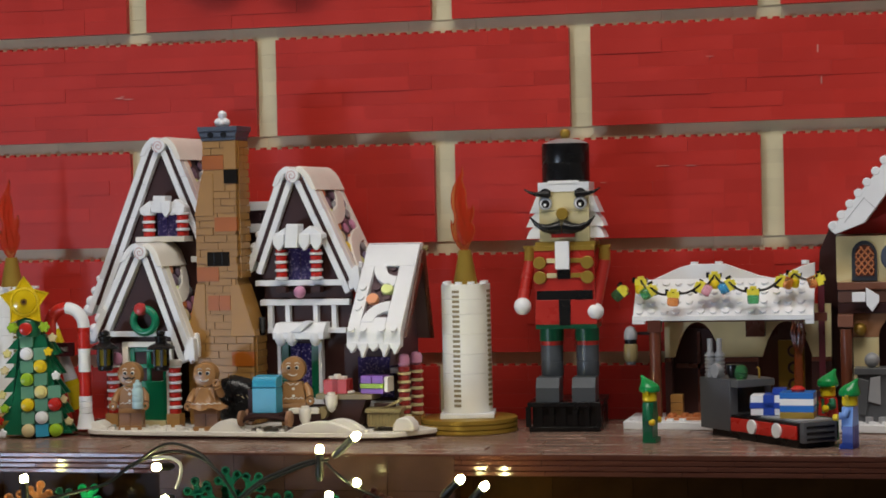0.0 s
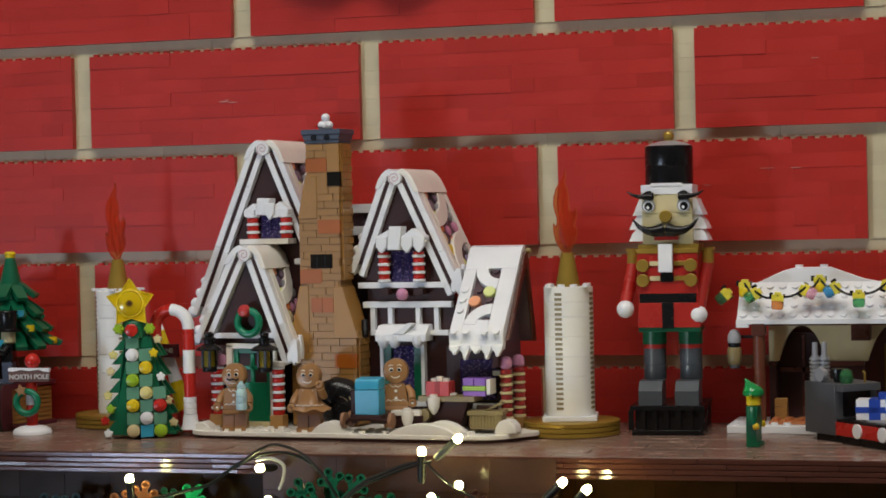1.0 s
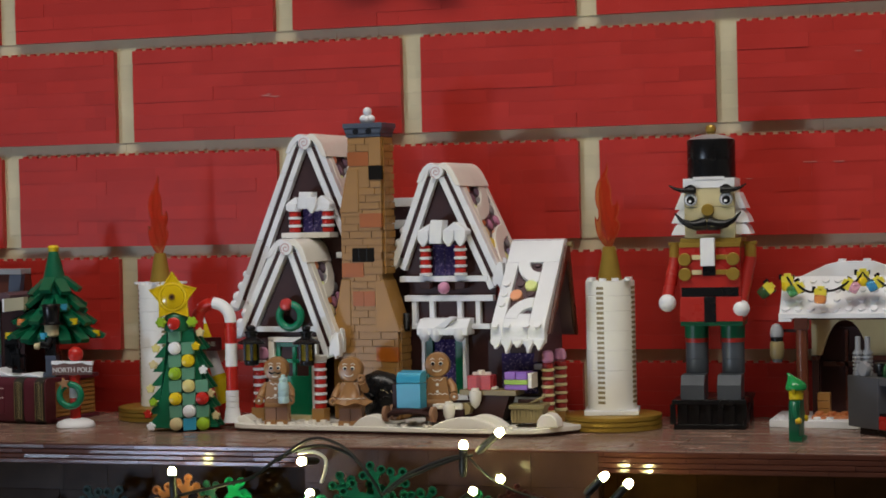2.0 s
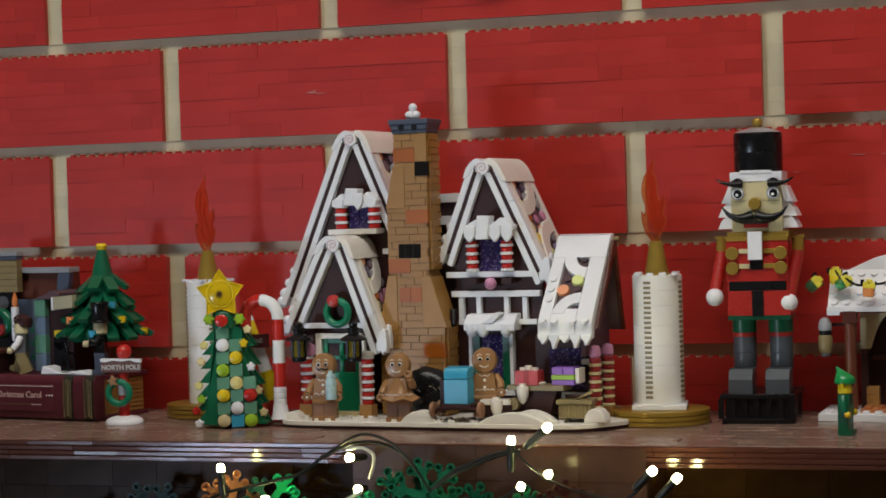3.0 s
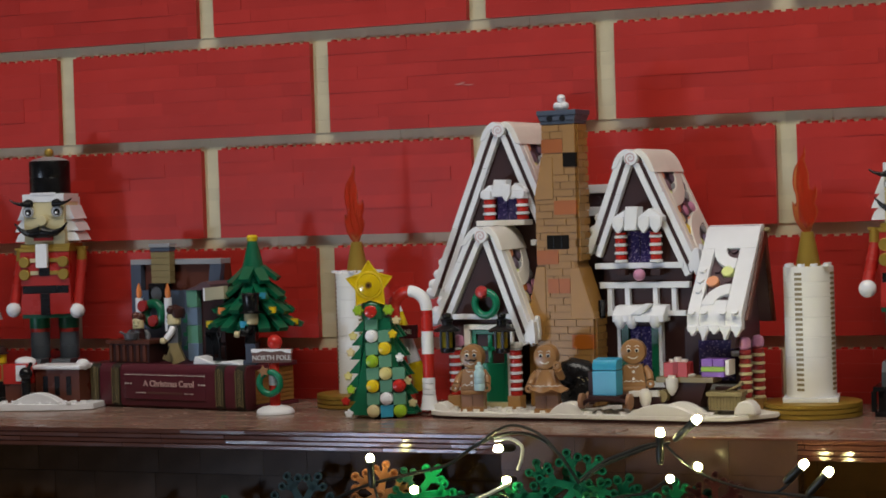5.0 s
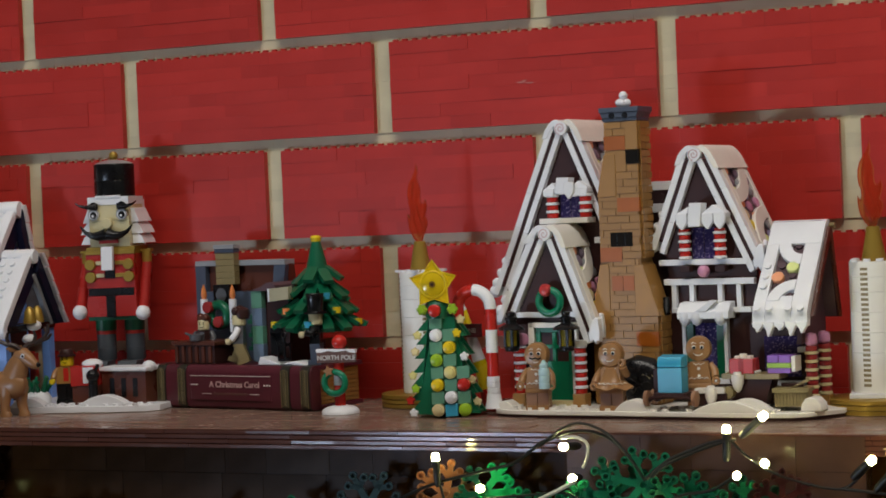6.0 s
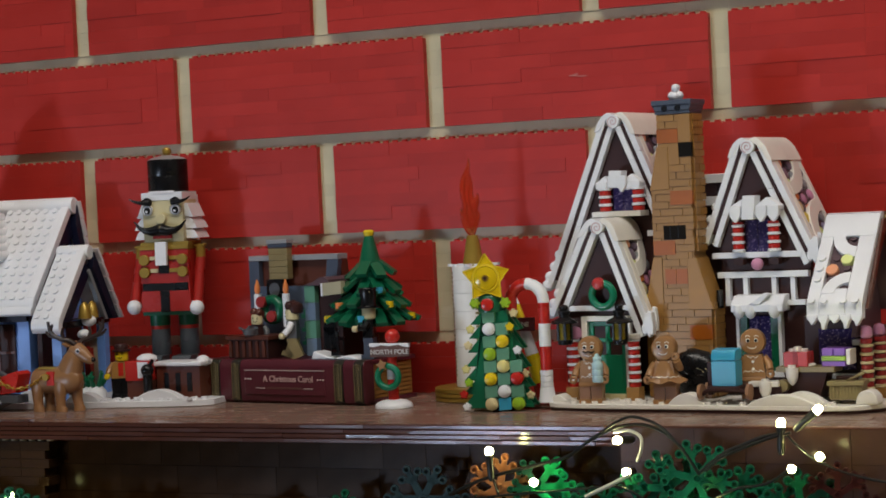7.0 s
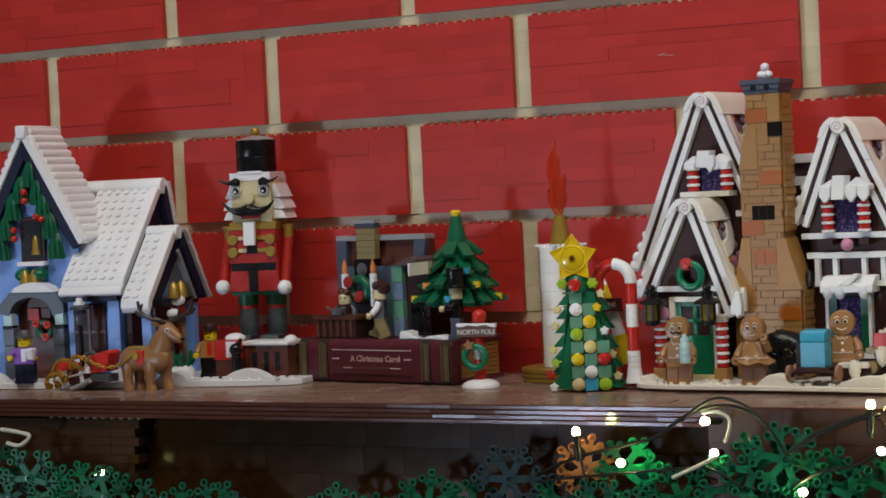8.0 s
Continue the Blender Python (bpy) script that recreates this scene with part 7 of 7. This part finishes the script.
part("snow_knob", Form().ball((EX2 + 3, 44, 64), 6, squash=0.7).ball((EX2 + 2, 38, 54), 5.5, squash=0.7), WHITE, blue)
BL = Matrix(blue.matrix_basis)


def on_blue(x, y, z=0.0, rz=0.0):
    return BL @ pose(x / 1000, y / 1000, z / 1000, 0, 0, rz)


lp = thing("toy_street_lamp", on_blue(-45.5, 9, 4.8), "black toy street lamp with snowy cap beside the shop", "street lamp")
part("post", Form().lathe([(4, 0), (4, 2), (2, 4), (1.8, 44)], n=14), BLACK, lp)
part("lamp_glass", Form().lathe([(3.4, 44), (4.6, 46), (5, 54), (3.6, 57)], n=14), SMOKE, lp)
part("lamp_hat", Form().lathe([(8, 56), (7.4, 58), (3.4, 60)], n=18), STONE, lp)
part("lamp_snow", Form().lathe([(4.4, 59.6), (4.4, 62), (2.6, 62.2), (2.4, 65)], n=14), WHITE, lp)

minifig(on_blue(-92, 2, 4.8, 12), "toy figure in lilac jacket with a white cup", NAVY, LILAC, LILAC, YELLOW, WHITE, "cap", GREY, lift=3)
cup = part("white_cup", Form().lathe([(3, 0), (3.4, 1), (4.6, 8), (4, 8.4), (3, 2)], n=16), WHITE)
cup.matrix_basis = on_blue(-81.5, -6.5, 24)
tagged(cup, "white toy cup held by the lilac figure", "cup")
minifig(on_blue(55, 32, 4.8, 10), "toy figure with brown cap and red scarf behind the counter", BLACK, NOUGAT, GINGER, YELLOW, BRIGHTRED, "cap", BROWN)
counter = thing("toy_counter", on_blue(106, 34, 4.8, -6), "reddish brown toy counter with snow on top", "counter")
part("counter_body", Form().box(-19, 19, -9, 9, 0, 24), REDBROWN, counter, bevel=0.2)
for x in (-10, 0, 10):
    part("counter_slot", Form().box(x - 2, x + 2, -9.6, -9, 5, 19), BLACK, counter)
part("counter_snow", Form().box(-21, 21, -11, 11, 24, 27.4).ball((17, 0, 27), 5.5, squash=0.8), WHITE, counter, bevel=1.0)
stand = thing("red_toy_grill", on_blue(75, 26, 4.8, 8), "red and white toy stand with black pan", "toy stand")
part("stand_body", Form().box(-10, 10, -7, 7, 0, 14), REDBROWN, stand)
part("stand_top", Form().box(-11, 10, -8, 8, 14, 29), BRIGHTRED, stand, bevel=0.3)
part("stand_sheet", Form().box(-1, 7, -8.6, -8, 16, 28), WHITE, stand)
part("stand_snow", Form().ball((4, 0, 30), 8, squash=0.5), WHITE, stand)
part("black_pan", Form().ball((8, -12, 22), 5).tube([(8, -12, 22), (13, -14, 30)], 1.4, 8).cyl((8, -12, 2), 3.6, 16, n=14), BLACK, stand)
for k, (x, y) in enumerate(((27, 20), (36, 24))):
    pl_ = thing("toy_shrub", on_blue(x, y, 4.8, 30 * k), "small dark green toy shrub by the shop", "plant")
    for q in range(6):
        a = q * 1.05
        part("leaf", Form().tube([(0, 0, 4), (5 * math.cos(a), 5 * math.sin(a), 12), (10 * math.cos(a), 8 * math.sin(a), 18 + 3 * (q % 2))], 2.6, 6, taper=1.2), GREEN, pl_)
    part("snow_pot", Form().lathe([(8, 0), (8, 6), (5, 10), (2, 11)], n=16), WHITE, pl_)

# ------------------------------------------------------------ reindeer and sleigh
def loft(f, rows, m=0, n=14):
    """Rings along a bent line; a row holds x, y, z, half height and half width."""
    v, fc = [], []
    for i, (x, y, z_, up, wide) in enumerate(rows):
        a, b = rows[max(i - 1, 0)], rows[min(i + 1, len(rows) - 1)]
        d = Vector((b[0] - a[0], b[1] - a[1], b[2] - a[2])).normalized()
        side = Vector((0, 1, 0))
        rise = side.cross(d) * -1
        for k in range(n):
            t = 2 * math.pi * k / n
            v.append(Vector((x, y, z_)) + rise * up * math.cos(t) + side * wide * math.sin(t))
    for i in range(len(rows) - 1):
        for k in range(n):
            fc.append((i * n + k, i * n + (k + 1) % n, (i + 1) * n + (k + 1) % n, (i + 1) * n + k))
    fc += [tuple(range(n)), tuple((len(rows) - 1) * n + k for k in range(n))]
    return f.put(v, fc, m, True)


f = Form()
loft(f, [(-2.4, 0, 25, 2, 2), (-1.4, 0, 25, 7.2, 5), (2, 0, 25, 9.8, 7), (9, 0, 24.8, 10.4, 7.8), (18, 0, 24.8, 10.2, 7.8), (27, 0, 25.6, 11.6, 8), (35, 0, 26.4, 12, 7.8), (42, 0, 27, 9.2, 6.4), (45.6, 0, 27.4, 3.4, 3.2)])
loft(f, [(32, 0, 27, 11.4, 7.2), (36, 0, 35, 10.6, 6.8), (39.4, 0, 42, 9.0, 6.2), (42.4, 0, 48, 6.6, 5.4), (43.4, 0, 52, 3, 3)])
loft(f, [(36.8, 0, 50, 2.6, 2.8), (38.8, 0, 50, 5.6, 5.0), (44.4, 0, 48.6, 6.8, 5.6), (49.6, 0, 45.2, 5.6, 4.8), (54, 0, 42.2, 4.3, 3.8), (57.4, 0, 40.6, 3.2, 2.9), (59, 0, 40, 1.3, 1.3)], n=18)
for x, y, turn in ((4.5, -4.4, 0.5), (9.5, 4.4, 0.5), (27.5, -4.6, 0.4), (36.5, 4.4, 2.4)):
    loft(f, [(x + 1, y, 24, 7.2, 3.9), (x + 0.6, y, 17, 5.8, 3.8), (x + 0.4 * turn, y, 10, 4.4, 3.5), (x + turn, y, 4, 4.1, 3.4), (x + turn + 0.4, y, 2.6, 5.0, 3.9), (x + turn + 0.5, y, 0, 5.2, 4.0)])
f.lathe([(1.8, -0.5), (1.8, 0.4)], (47.6, -5.3, 48.8), "y", 14, 1)
f.lathe([(1.1, -0.9), (1.1, 0)], (47.9, -5.3, 48.6), "y", 12, 2)
f.ball((58.6, -0.3, 41.4), 2.1, 2, 12)
for sgn in (-1, 1):
    loft(f, [(40, sgn * 3.6, 52.6, 1.4, 1.2), (37.4, sgn * 5.6, 54.2, 3.0, 1.8), (34.4, sgn * 7.4, 55.0, 1.0, 0.8)])
# saddle block with a gold stub on either side
f.box(17.6, 24.6, -8.6, 8.6, 21.6, 32.6, 3)
f.cyl((18.4, -11, 28.2), 2.6, 22, "y", 14, 4)
f.box(6, 24, -4, 4, 34.2, 35.8, 4)
for sgn in (-1, 1):
    # each antler sweeps out, then forks upwards
    b = 43
    f.tube([(b, sgn * 1.6, 53.4), (b + sgn * 3, sgn * 5, 57), (b + sgn * 9, sgn * 8, 58.6), (b + sgn * 14.5, sgn * 10, 61.5), (b + sgn * 18, sgn * 11, 66.5), (b + sgn * 18.6, sgn * 11.5, 73)], 2.3, 8, 5, taper=1.2)
    f.tube([(b + sgn * 7, sgn * 7, 58.4), (b + sgn * 8, sgn * 8, 63), (b + sgn * 6.4, sgn * 8.4, 67.6)], 1.8, 8, 5, taper=1.0)
    f.tube([(b + sgn * 13, sgn * 9.6, 60.4), (b + sgn * 18, sgn * 11, 61.6), (b + sgn * 21, sgn * 11.6, 65)], 1.7, 8, 5, taper=1.0)
    f.tube([(b + sgn * 17, sgn * 11, 66), (b + sgn * 14.4, sgn * 11.4, 70.6)], 1.5, 8, 5, taper=0.9)
deer = part("toy_reindeer", f, [DEERTAN, WHITE, BLACK, BRIGHTRED, GOLD, ANTLER])
deer.matrix_basis = on_blue(4, -10, 0, -9) @ Matrix.Scale(0.93, 4)
tagged(deer, "tan toy reindeer with dark antlers and red saddle", "reindeer")

sled = thing("toy_sleigh", on_blue(-32, -8, 0, -14), "red and white toy sleigh tipped on grey runners", "sleigh")
part("seat_back", Form().prism([(8, 13), (26, 15), (30, 29), (27, 31), (12, 27)], -6, 8), BRIGHTRED, sled, bevel=0.6)
part("sleigh_body", Form().prism([(-14, 4), (8, 9), (11, 20), (-10, 17), (-16, 10)], -9, 7), MAROON, sled, bevel=0.5)
part("sleigh_tail", Form().prism([(-29, 15), (-14, 13), (-10, 20), (-20, 22), (-28, 20)], -6, 6), BRIGHTRED, sled, bevel=0.6)
for x0 in (-13, 4):
    part("sleigh_trim", Form().prism([(x0, 2.5), (x0 + 3.4, 3.2), (x0 + 0.6, 16), (x0 - 2.4, 15)], -10.2, -9), WHITE, sled, bevel=0.3)
part("body_rail", Form().tube([(-16, -9.8, 9.5), (0, -10, 12.6), (9, -9.8, 15)], 0.9, 8), WHITE, sled)
for y in (-9, 7):
    part("runner", Form().tube([(-6, y - 2, 1.4), (4, y - 2, 4.6), (14, y - 2, 8.6)], 2.0, 10), LIGHTGREY, sled, "light grey runner")
part("under_frame", Form().box(8, 28, -6, 6, 7, 13), GREY, sled, bevel=0.4)
part("bag", Form().ball((4, 3, 23), 5.6, squash=0.8).tube([(-2, 2, 26), (6, 1, 29), (15, 0, 25)], 1.9, 8), GREY, sled)
part("white_stud", Form().cyl((9, -8, 14), 2.4, 5, "z", 12), WHITE, sled)
rein = thing("gold_chain", on_blue(-34, -14, 0), "gold toy chain from the sleigh to the reindeer", "chain")


def chain_links(pts, size):
    for i, p in enumerate(pts):
        g = Form()
        d = Vector(pts[min(i + 1, len(pts) - 1)]) - Vector(pts[max(i - 1, 0)])
        g.x = Matrix.Translation(p) @ d.to_track_quat("X", "Y").to_matrix().to_4x4() @ Matrix.Rotation(radians(90 * (i % 2)), 4, "X")
        g.tube([(size * math.cos(a), size * 0.58 * math.sin(a), 0) for a in [2 * math.pi * k / 10 for k in range(10)]], size * 0.28, 6, closed=True)
        part("link", g, CHAINGOLD, rein)


chain_links([(8 + 2.9 * k, -6 + 0.1 * k, 26.5 - 10 * math.sin(math.pi * (k + 0.4) / 16) + 0.2 * k) for k in range(16)], 2.1)
chain_links([(-22 + 2.3 * k, -7 + 2 * math.sin(k), 4 + 9 * abs(math.sin(k * 0.5)) + 0.9 * k) for k in range(16)], 1.9)
for cx, cz, rr, tip in ((-9, 14, 10.5, 0.35), (-18, 6, 8, 0.1), (2, 21, 6, 0.5)):
    loop = [(cx + rr * math.cos(a + tip), -7, cz + rr * math.sin(a + tip)) for a in [math.pi * k / 12 for k in range(13)]]
    part("gold_arch", Form().tube(loop, 1.5, 8), CHAINGOLD, rein)
for x, z0 in ((-16, 5), (-10, 9), (-24, 4)):
    part("gold_knob", Form().cyl((x, -8, z0), 2.6, 3, "y", 12).ball((x, -9, z0 + 3), 1.8, n=10), CHAINGOLD, rein)

# ------------------------------------------------------------ garland of toy leaves and a string of fairy lights
LEAFBRIGHT = plastic("leaf_green_plastic", "0d5f42", 0.3, 0.2)
# brighter leaf green that puts the bulb's light into the colour
LEAFLIT = plastic("bulb_lit_leaf_green", "12a05e", 0.3, 0.1)
LEAFDARK = plastic("leaf_slate_plastic", "2a3f46", 0.34, 0.1)
LEAFORANGE = plastic("leaf_nougat_plastic", "a0693f", 0.34, 0.08)
LEAFRED = plastic("leaf_dark_red_plastic", "3c1512", 0.34, 0.08)
WIRE = plastic("dark_green_wire", "0e1310", 0.4, 0.1)
TIE = plastic("white_cable_tie", "c9c8b8", 0.35, 0.04)
BULB = plastic("lit_bulb", "fff0a8", 0.3, 0.0, 0.0, 0.0, glow=420)
BULBRIM = plastic("lit_bulb_lens", "f6f0a0", 0.3, 0.0, 0.0, 0.0, glow=70)


def sprig_form(seed, arms, first, sweep, reach=13.5):
    """A moulded leaf: flat arms from a round hub, each ending in three prongs with hollow cups."""
    q = random.Random(seed)
    f = Form()
    cup = [(1.5, -2.2), (2.5, -1.8), (2.7, 0.6), (2.65, 2.2), (1.45, 2.2), (1.35, 0.0), (0.1, -0.1)]

    def blade(x, z, a, L, r0, r1):
        ex, ez = x + L * math.cos(a), z + L * math.sin(a)
        u, w = -math.sin(a), math.cos(a)
        f.prism([(x + u * r0, z + w * r0), (ex + u * r1, ez + w * r1), (ex - u * r1, ez - w * r1), (x - u * r0, z - w * r0)], -1.2, 1.2)
        return ex, ez

    for k in range(arms):
        a = first + sweep * k / max(arms - 1, 1) + q.uniform(-0.08, 0.08)
        x, z = blade(0, 0, a, reach * q.uniform(0.92, 1.06), 2.5, 2.0)
        for turn, L in ((-0.95, 5.6), (0.0, 7.0), (0.95, 5.6)):
            ex, ez = blade(x, z, a + turn, L, 2.1, 1.5)
            f.lathe([(r_, -h_) for r_, h_ in cup], (ex + 1.6 * math.cos(a + turn), q.uniform(-0.6, 0.6), ez + 1.6 * math.sin(a + turn)), "y", 14)
    f.lathe([(3.4, 1.2), (3.4, -2.0), (2.0, -2.2), (1.6, -1.0)], (0, 0, 0), "y", 16)
    return f


SPRIGS = [sprig_form(11, 6, 0.0, 5.24), sprig_form(5, 5, 0.3, 5.0), sprig_form(23, 3, 0.5, 2.1), sprig_form(31, 6, 0.5, 5.24, 11.5), sprig_form(8, 4, -0.2, 3.5), sprig_form(17, 3, -0.5, 1.6)]
leaf_mesh = {}


def sprig(kind, mat, x, z0, y=-0.214, turn=0.0, pitch=0.0, yaw=18.0, size=1.0, label="dark green moulded toy leaf with cup ends"):
    key = (kind, mat.name)
    if key not in leaf_mesh:
        leaf_mesh[key] = SPRIGS[kind].mesh("toy_leaf", [mat])
    ob = new("toy_leaf", leaf_mesh[key])
    ob.matrix_basis = pose(x / 1000, y, z0 / 1000) @ Matrix.Rotation(radians(yaw), 4, "Z") @ Matrix.Rotation(radians(pitch), 4, "X") @ Matrix.Rotation(radians(turn), 4, "Y") @ Matrix.Scale(size, 4)
    return tagged(ob, label, "toy leaf", "leaf garland")


q = random.Random(4)
SLATELEAF = "dark slate moulded toy leaf with cup ends"
sprig(0, LEAFDARK, -134, -47, -0.206, 0, 0, label=SLATELEAF)
sprig(3, LEAFORANGE, -78, -38, -0.209, 8, 0, label="orange-brown moulded toy leaf with cup ends")
# this leaf's bright colour stands in for the light of the bulb
sprig(5, LEAFLIT, -50, -37, -0.215, 14, 0, label="green moulded toy leaf coloured bright as lit by the bulb")
sprig(4, LEAFBRIGHT, -54, -38, -0.205, 4, 0, size=0.8)
sprig(0, LEAFDARK, -100, -66, -0.208, 20, 0, label=SLATELEAF)
for x, z0, kind, turn in ((35.6, -35, 1, -14), (55.4, -29, 0, 10), (74, -42, 1, 34), (21, -47, 4, 0), (96, -50, 0, 18), (-16, -56, 0, 8), (46, -58, 3, 0), (116, -46, 2, -6), (-193, -66, 2, 6), (-172, -78, 1, 0), (-160, -68, 2, 10), (-263, -76, 2, 0), (-230, -82, 2, -8), (-92, -62, 1, 20), (-69, -66, 0, 0), (-40, -66, 3, 12)):
    sprig(kind, LEAFBRIGHT, x, z0, -0.212 + q.uniform(-0.006, 0.004), turn, q.uniform(-14, 14), 18 + q.uniform(-12, 12))
for x, z0, kind, turn in ((-519, -55, 4, 4), (-503, -66, 3, 20), (-477, -66, 4, 10), (-452, -68, 2, -10), (-430, -74, 4, 0), (-545, -72, 4, 24), (-388, -79, 2, 8), (-364, -76, 5, -40), (-408, -88, 2, 15), (-488, -84, 1, 30), (-460, -88, 0, 0), (-560, -52, 4, 0)):
    sprig(kind, LEAFBRIGHT, x, z0, -0.212 + q.uniform(-0.008, 0.006), turn, q.uniform(-18, 18), 24 + q.uniform(-16, 16))
sprig(2, LEAFDARK, -350, -86, -0.204, 0, 0, label=SLATELEAF)
for x, z0, kind, turn in ((138, -38, 2, 0), (160, -54, 4, 15)):
    sprig(kind, LEAFRED, x, z0, -0.210, turn, 0, size=0.8, label="dark red moulded toy leaf with cup ends")

lights = thing("fairy_light_string", pose(0, 0, 0), "dark green string of warm fairy lights before the mantel", "fairy lights")


def wire(pts, r=0.85, mat=WIRE, name="wire", parent=lights, wob=0.0):
    """A smooth run of wire through a few places, given as x, y, z in millimetres."""
    pts = [Vector(p) for p in pts]
    out = []
    for i in range(len(pts) - 1):
        a, b, c, d = pts[max(i - 1, 0)], pts[i], pts[i + 1], pts[min(i + 2, len(pts) - 1)]
        for k in range(8):
            t = k / 8
            out.append(0.5 * ((2 * b) + (c - a) * t + (2 * a - 5 * b + 4 * c - d) * t * t + (3 * b - a - 3 * c + d) * t ** 3))
    out.append(pts[-1])
    return part(name, Form().tube(out, r, 8), mat, parent)


F = -224
wire([(-110, F + 8, -42), (-80, F + 4, -30), (-40, F, -20), (-23, F, -15), (-5, F, -3), (17, F, 4), (34, F + 2, 1), (48, F, -9), (58, F + 4, -26)], 1.0)
wire([(-6, F - 2, -5), (8, F - 3, 5), (20, F - 2, 9), (36, F, 3), (50, F, -11)], 0.9)
wire([(60, F, -24), (66, F, -19), (76, F, -12), (88, F, -7), (100, F, -2.5), (112, F, 0)], 1.2)
wire([(64, F - 2, -23), (74, F - 2, -15), (90, F - 2, -8), (104, F - 2, -3), (116, F, 0)], 0.9)
wire([(112, F, 0), (120, F, -8), (132, F + 1, -17), (150, F + 2, -24), (176, F + 2, -28), (190, F, -18)], 0.8)
wire([(176, F + 2, -28), (200, F, -30), (214, F, -34), (240, F + 6, -60)], 0.9)
wire([(60, F + 4, -44), (80, F + 2, -34), (100, F, -30), (115, F, -21)], 0.9)
wire([(-110, F + 8, -46), (-60, F + 4, -40), (-20, F + 2, -36), (10, F, -34), (30, F + 2, -46)], 0.8)
wire([(-72, F, -40), (-76, F, -26), (-77, F, -16)], 0.9)
wire([(8, F - 4, 0), (18, F - 5, 1), (25, F - 4, -3), (24, F - 2, -11), (20.5, F, -18)], 1.0, TIE, "cable_tie")
wire([(-14, F, -40), (4, F - 2, -32), (16, F - 2, -26)], 1.2, TIE, "cable_tie")
wire([(-545, F + 6, -20), (-530, F + 4, -21), (-517, F + 4, -24), (-526, F + 4, -31), (-540, F + 6, -30)], 1.5, TIE, "cable_tie")
wire([(-560, F + 8, -44), (-520, F + 8, -70), (-470, F + 8, -62), (-440, F + 8, -70)], 0.9)


def bulb(x, z0, dx, dz, y=F, dy=0.0, L=17.0):
    """A lamp holder from its lit tip back along the wire."""
    d = Vector((dx, dy, dz)).normalized()
    f = Form()
    f.x = Matrix.Translation((x, y, z0)) @ d.to_track_quat("Z", "Y").to_matrix().to_4x4()
    f.lathe([(1.4, -L - 2), (2.1, -L), (2.4, -L + 2), (2.3, -5), (2.6, -4.6), (2.6, -2.4)], n=14)
    h = part("lamp_holder", f, WIRE, lights)
    g = Form()
    g.x = f.x
    g.lathe([(2.3, -2.4), (2.5, -1.6), (2.5, 0.6), (2.1, 1.3), (1.5, 1.5)], n=14)
    g.m = [0] * len(g.m)
    part("lit_bulb", g, BULBRIM, h, "warm white lit bulb")
    core = Form()
    core.x = f.x
    part("bulb_core", core.cyl((0, 0, 1.2), 1.5, 0.9, n=12), BULB, h, "bright tip of the lit bulb")


bulb(132.8, 13.7, 0.75, 0.65)
bulb(110.3, 6.0, 0.03, 1)
bulb(132.4, -13.7, 0.2, 0.2, dy=-1)
bulb(115.5, -21.2, 0.3, 0.2, dy=-1)
bulb(8.0, -5.5, -0.2, 0.1, dy=-1)
bulb(13.0, -24.7, 0.1, 0.1, dy=-1)
bulb(-77.2, -12.7, -0.05, 1)
bulb(-48.1, -31.9, 0.1, 0.2, dy=-1)
bulb(194.6, -10.9, 0.75, 0.7, L=14)
bulb(208.8, -14.7, 0.65, 0.7)
bulb(67.5, -46.4, 0.1, 0.2, dy=-1)
bulb(-453.8, -50.3, 0.2, 0.3, y=F + 6, dy=-1)
bulb(-490.0, -84.0, 0.2, 0.3, y=F + 6, dy=-1)

# ------------------------------------------------------------ leaf spray added out of view to cast soft shadows on the wall
hung = thing("shadow_leaf_spray", pose(0.009, -0.0125, 0), "unseen dark leaf spray added to shadow the brick wall", "leaf spray")
SHADOWLEAF = plastic("shadow_leaf_plastic", "1c1218", 0.6, 0.1, spec=0.2)
part("stem", Form().tube([(-70, 5, 345), (-29, 0, 331), (0, 0, 336), (30, 0, 329), (66, 4, 340), (90, 6, 352)], 2.2, 8), SHADOWLEAF, hung)
part("wall_hook", Form().tube([(0, 8, 342), (0, -3, 340), (0, -3, 333)], 1.4, 8), SHADOWLEAF, hung)
for x, z0, kind, turn in ((-29, 325, 0, 4), (29, 322.5, 0, 12), (-46, 333, 3, 20), (10, 337, 3, 0), (46, 330, 3, 16), (-8, 335, 3, 24)):
    ob = new("leaf", SPRIGS[kind].mesh("leaf", [SHADOWLEAF]))
    ob.parent = hung
    ob.matrix_basis = pose(x / 1000, 0, z0 / 1000) @ Matrix.Rotation(radians(turn), 4, "Y")
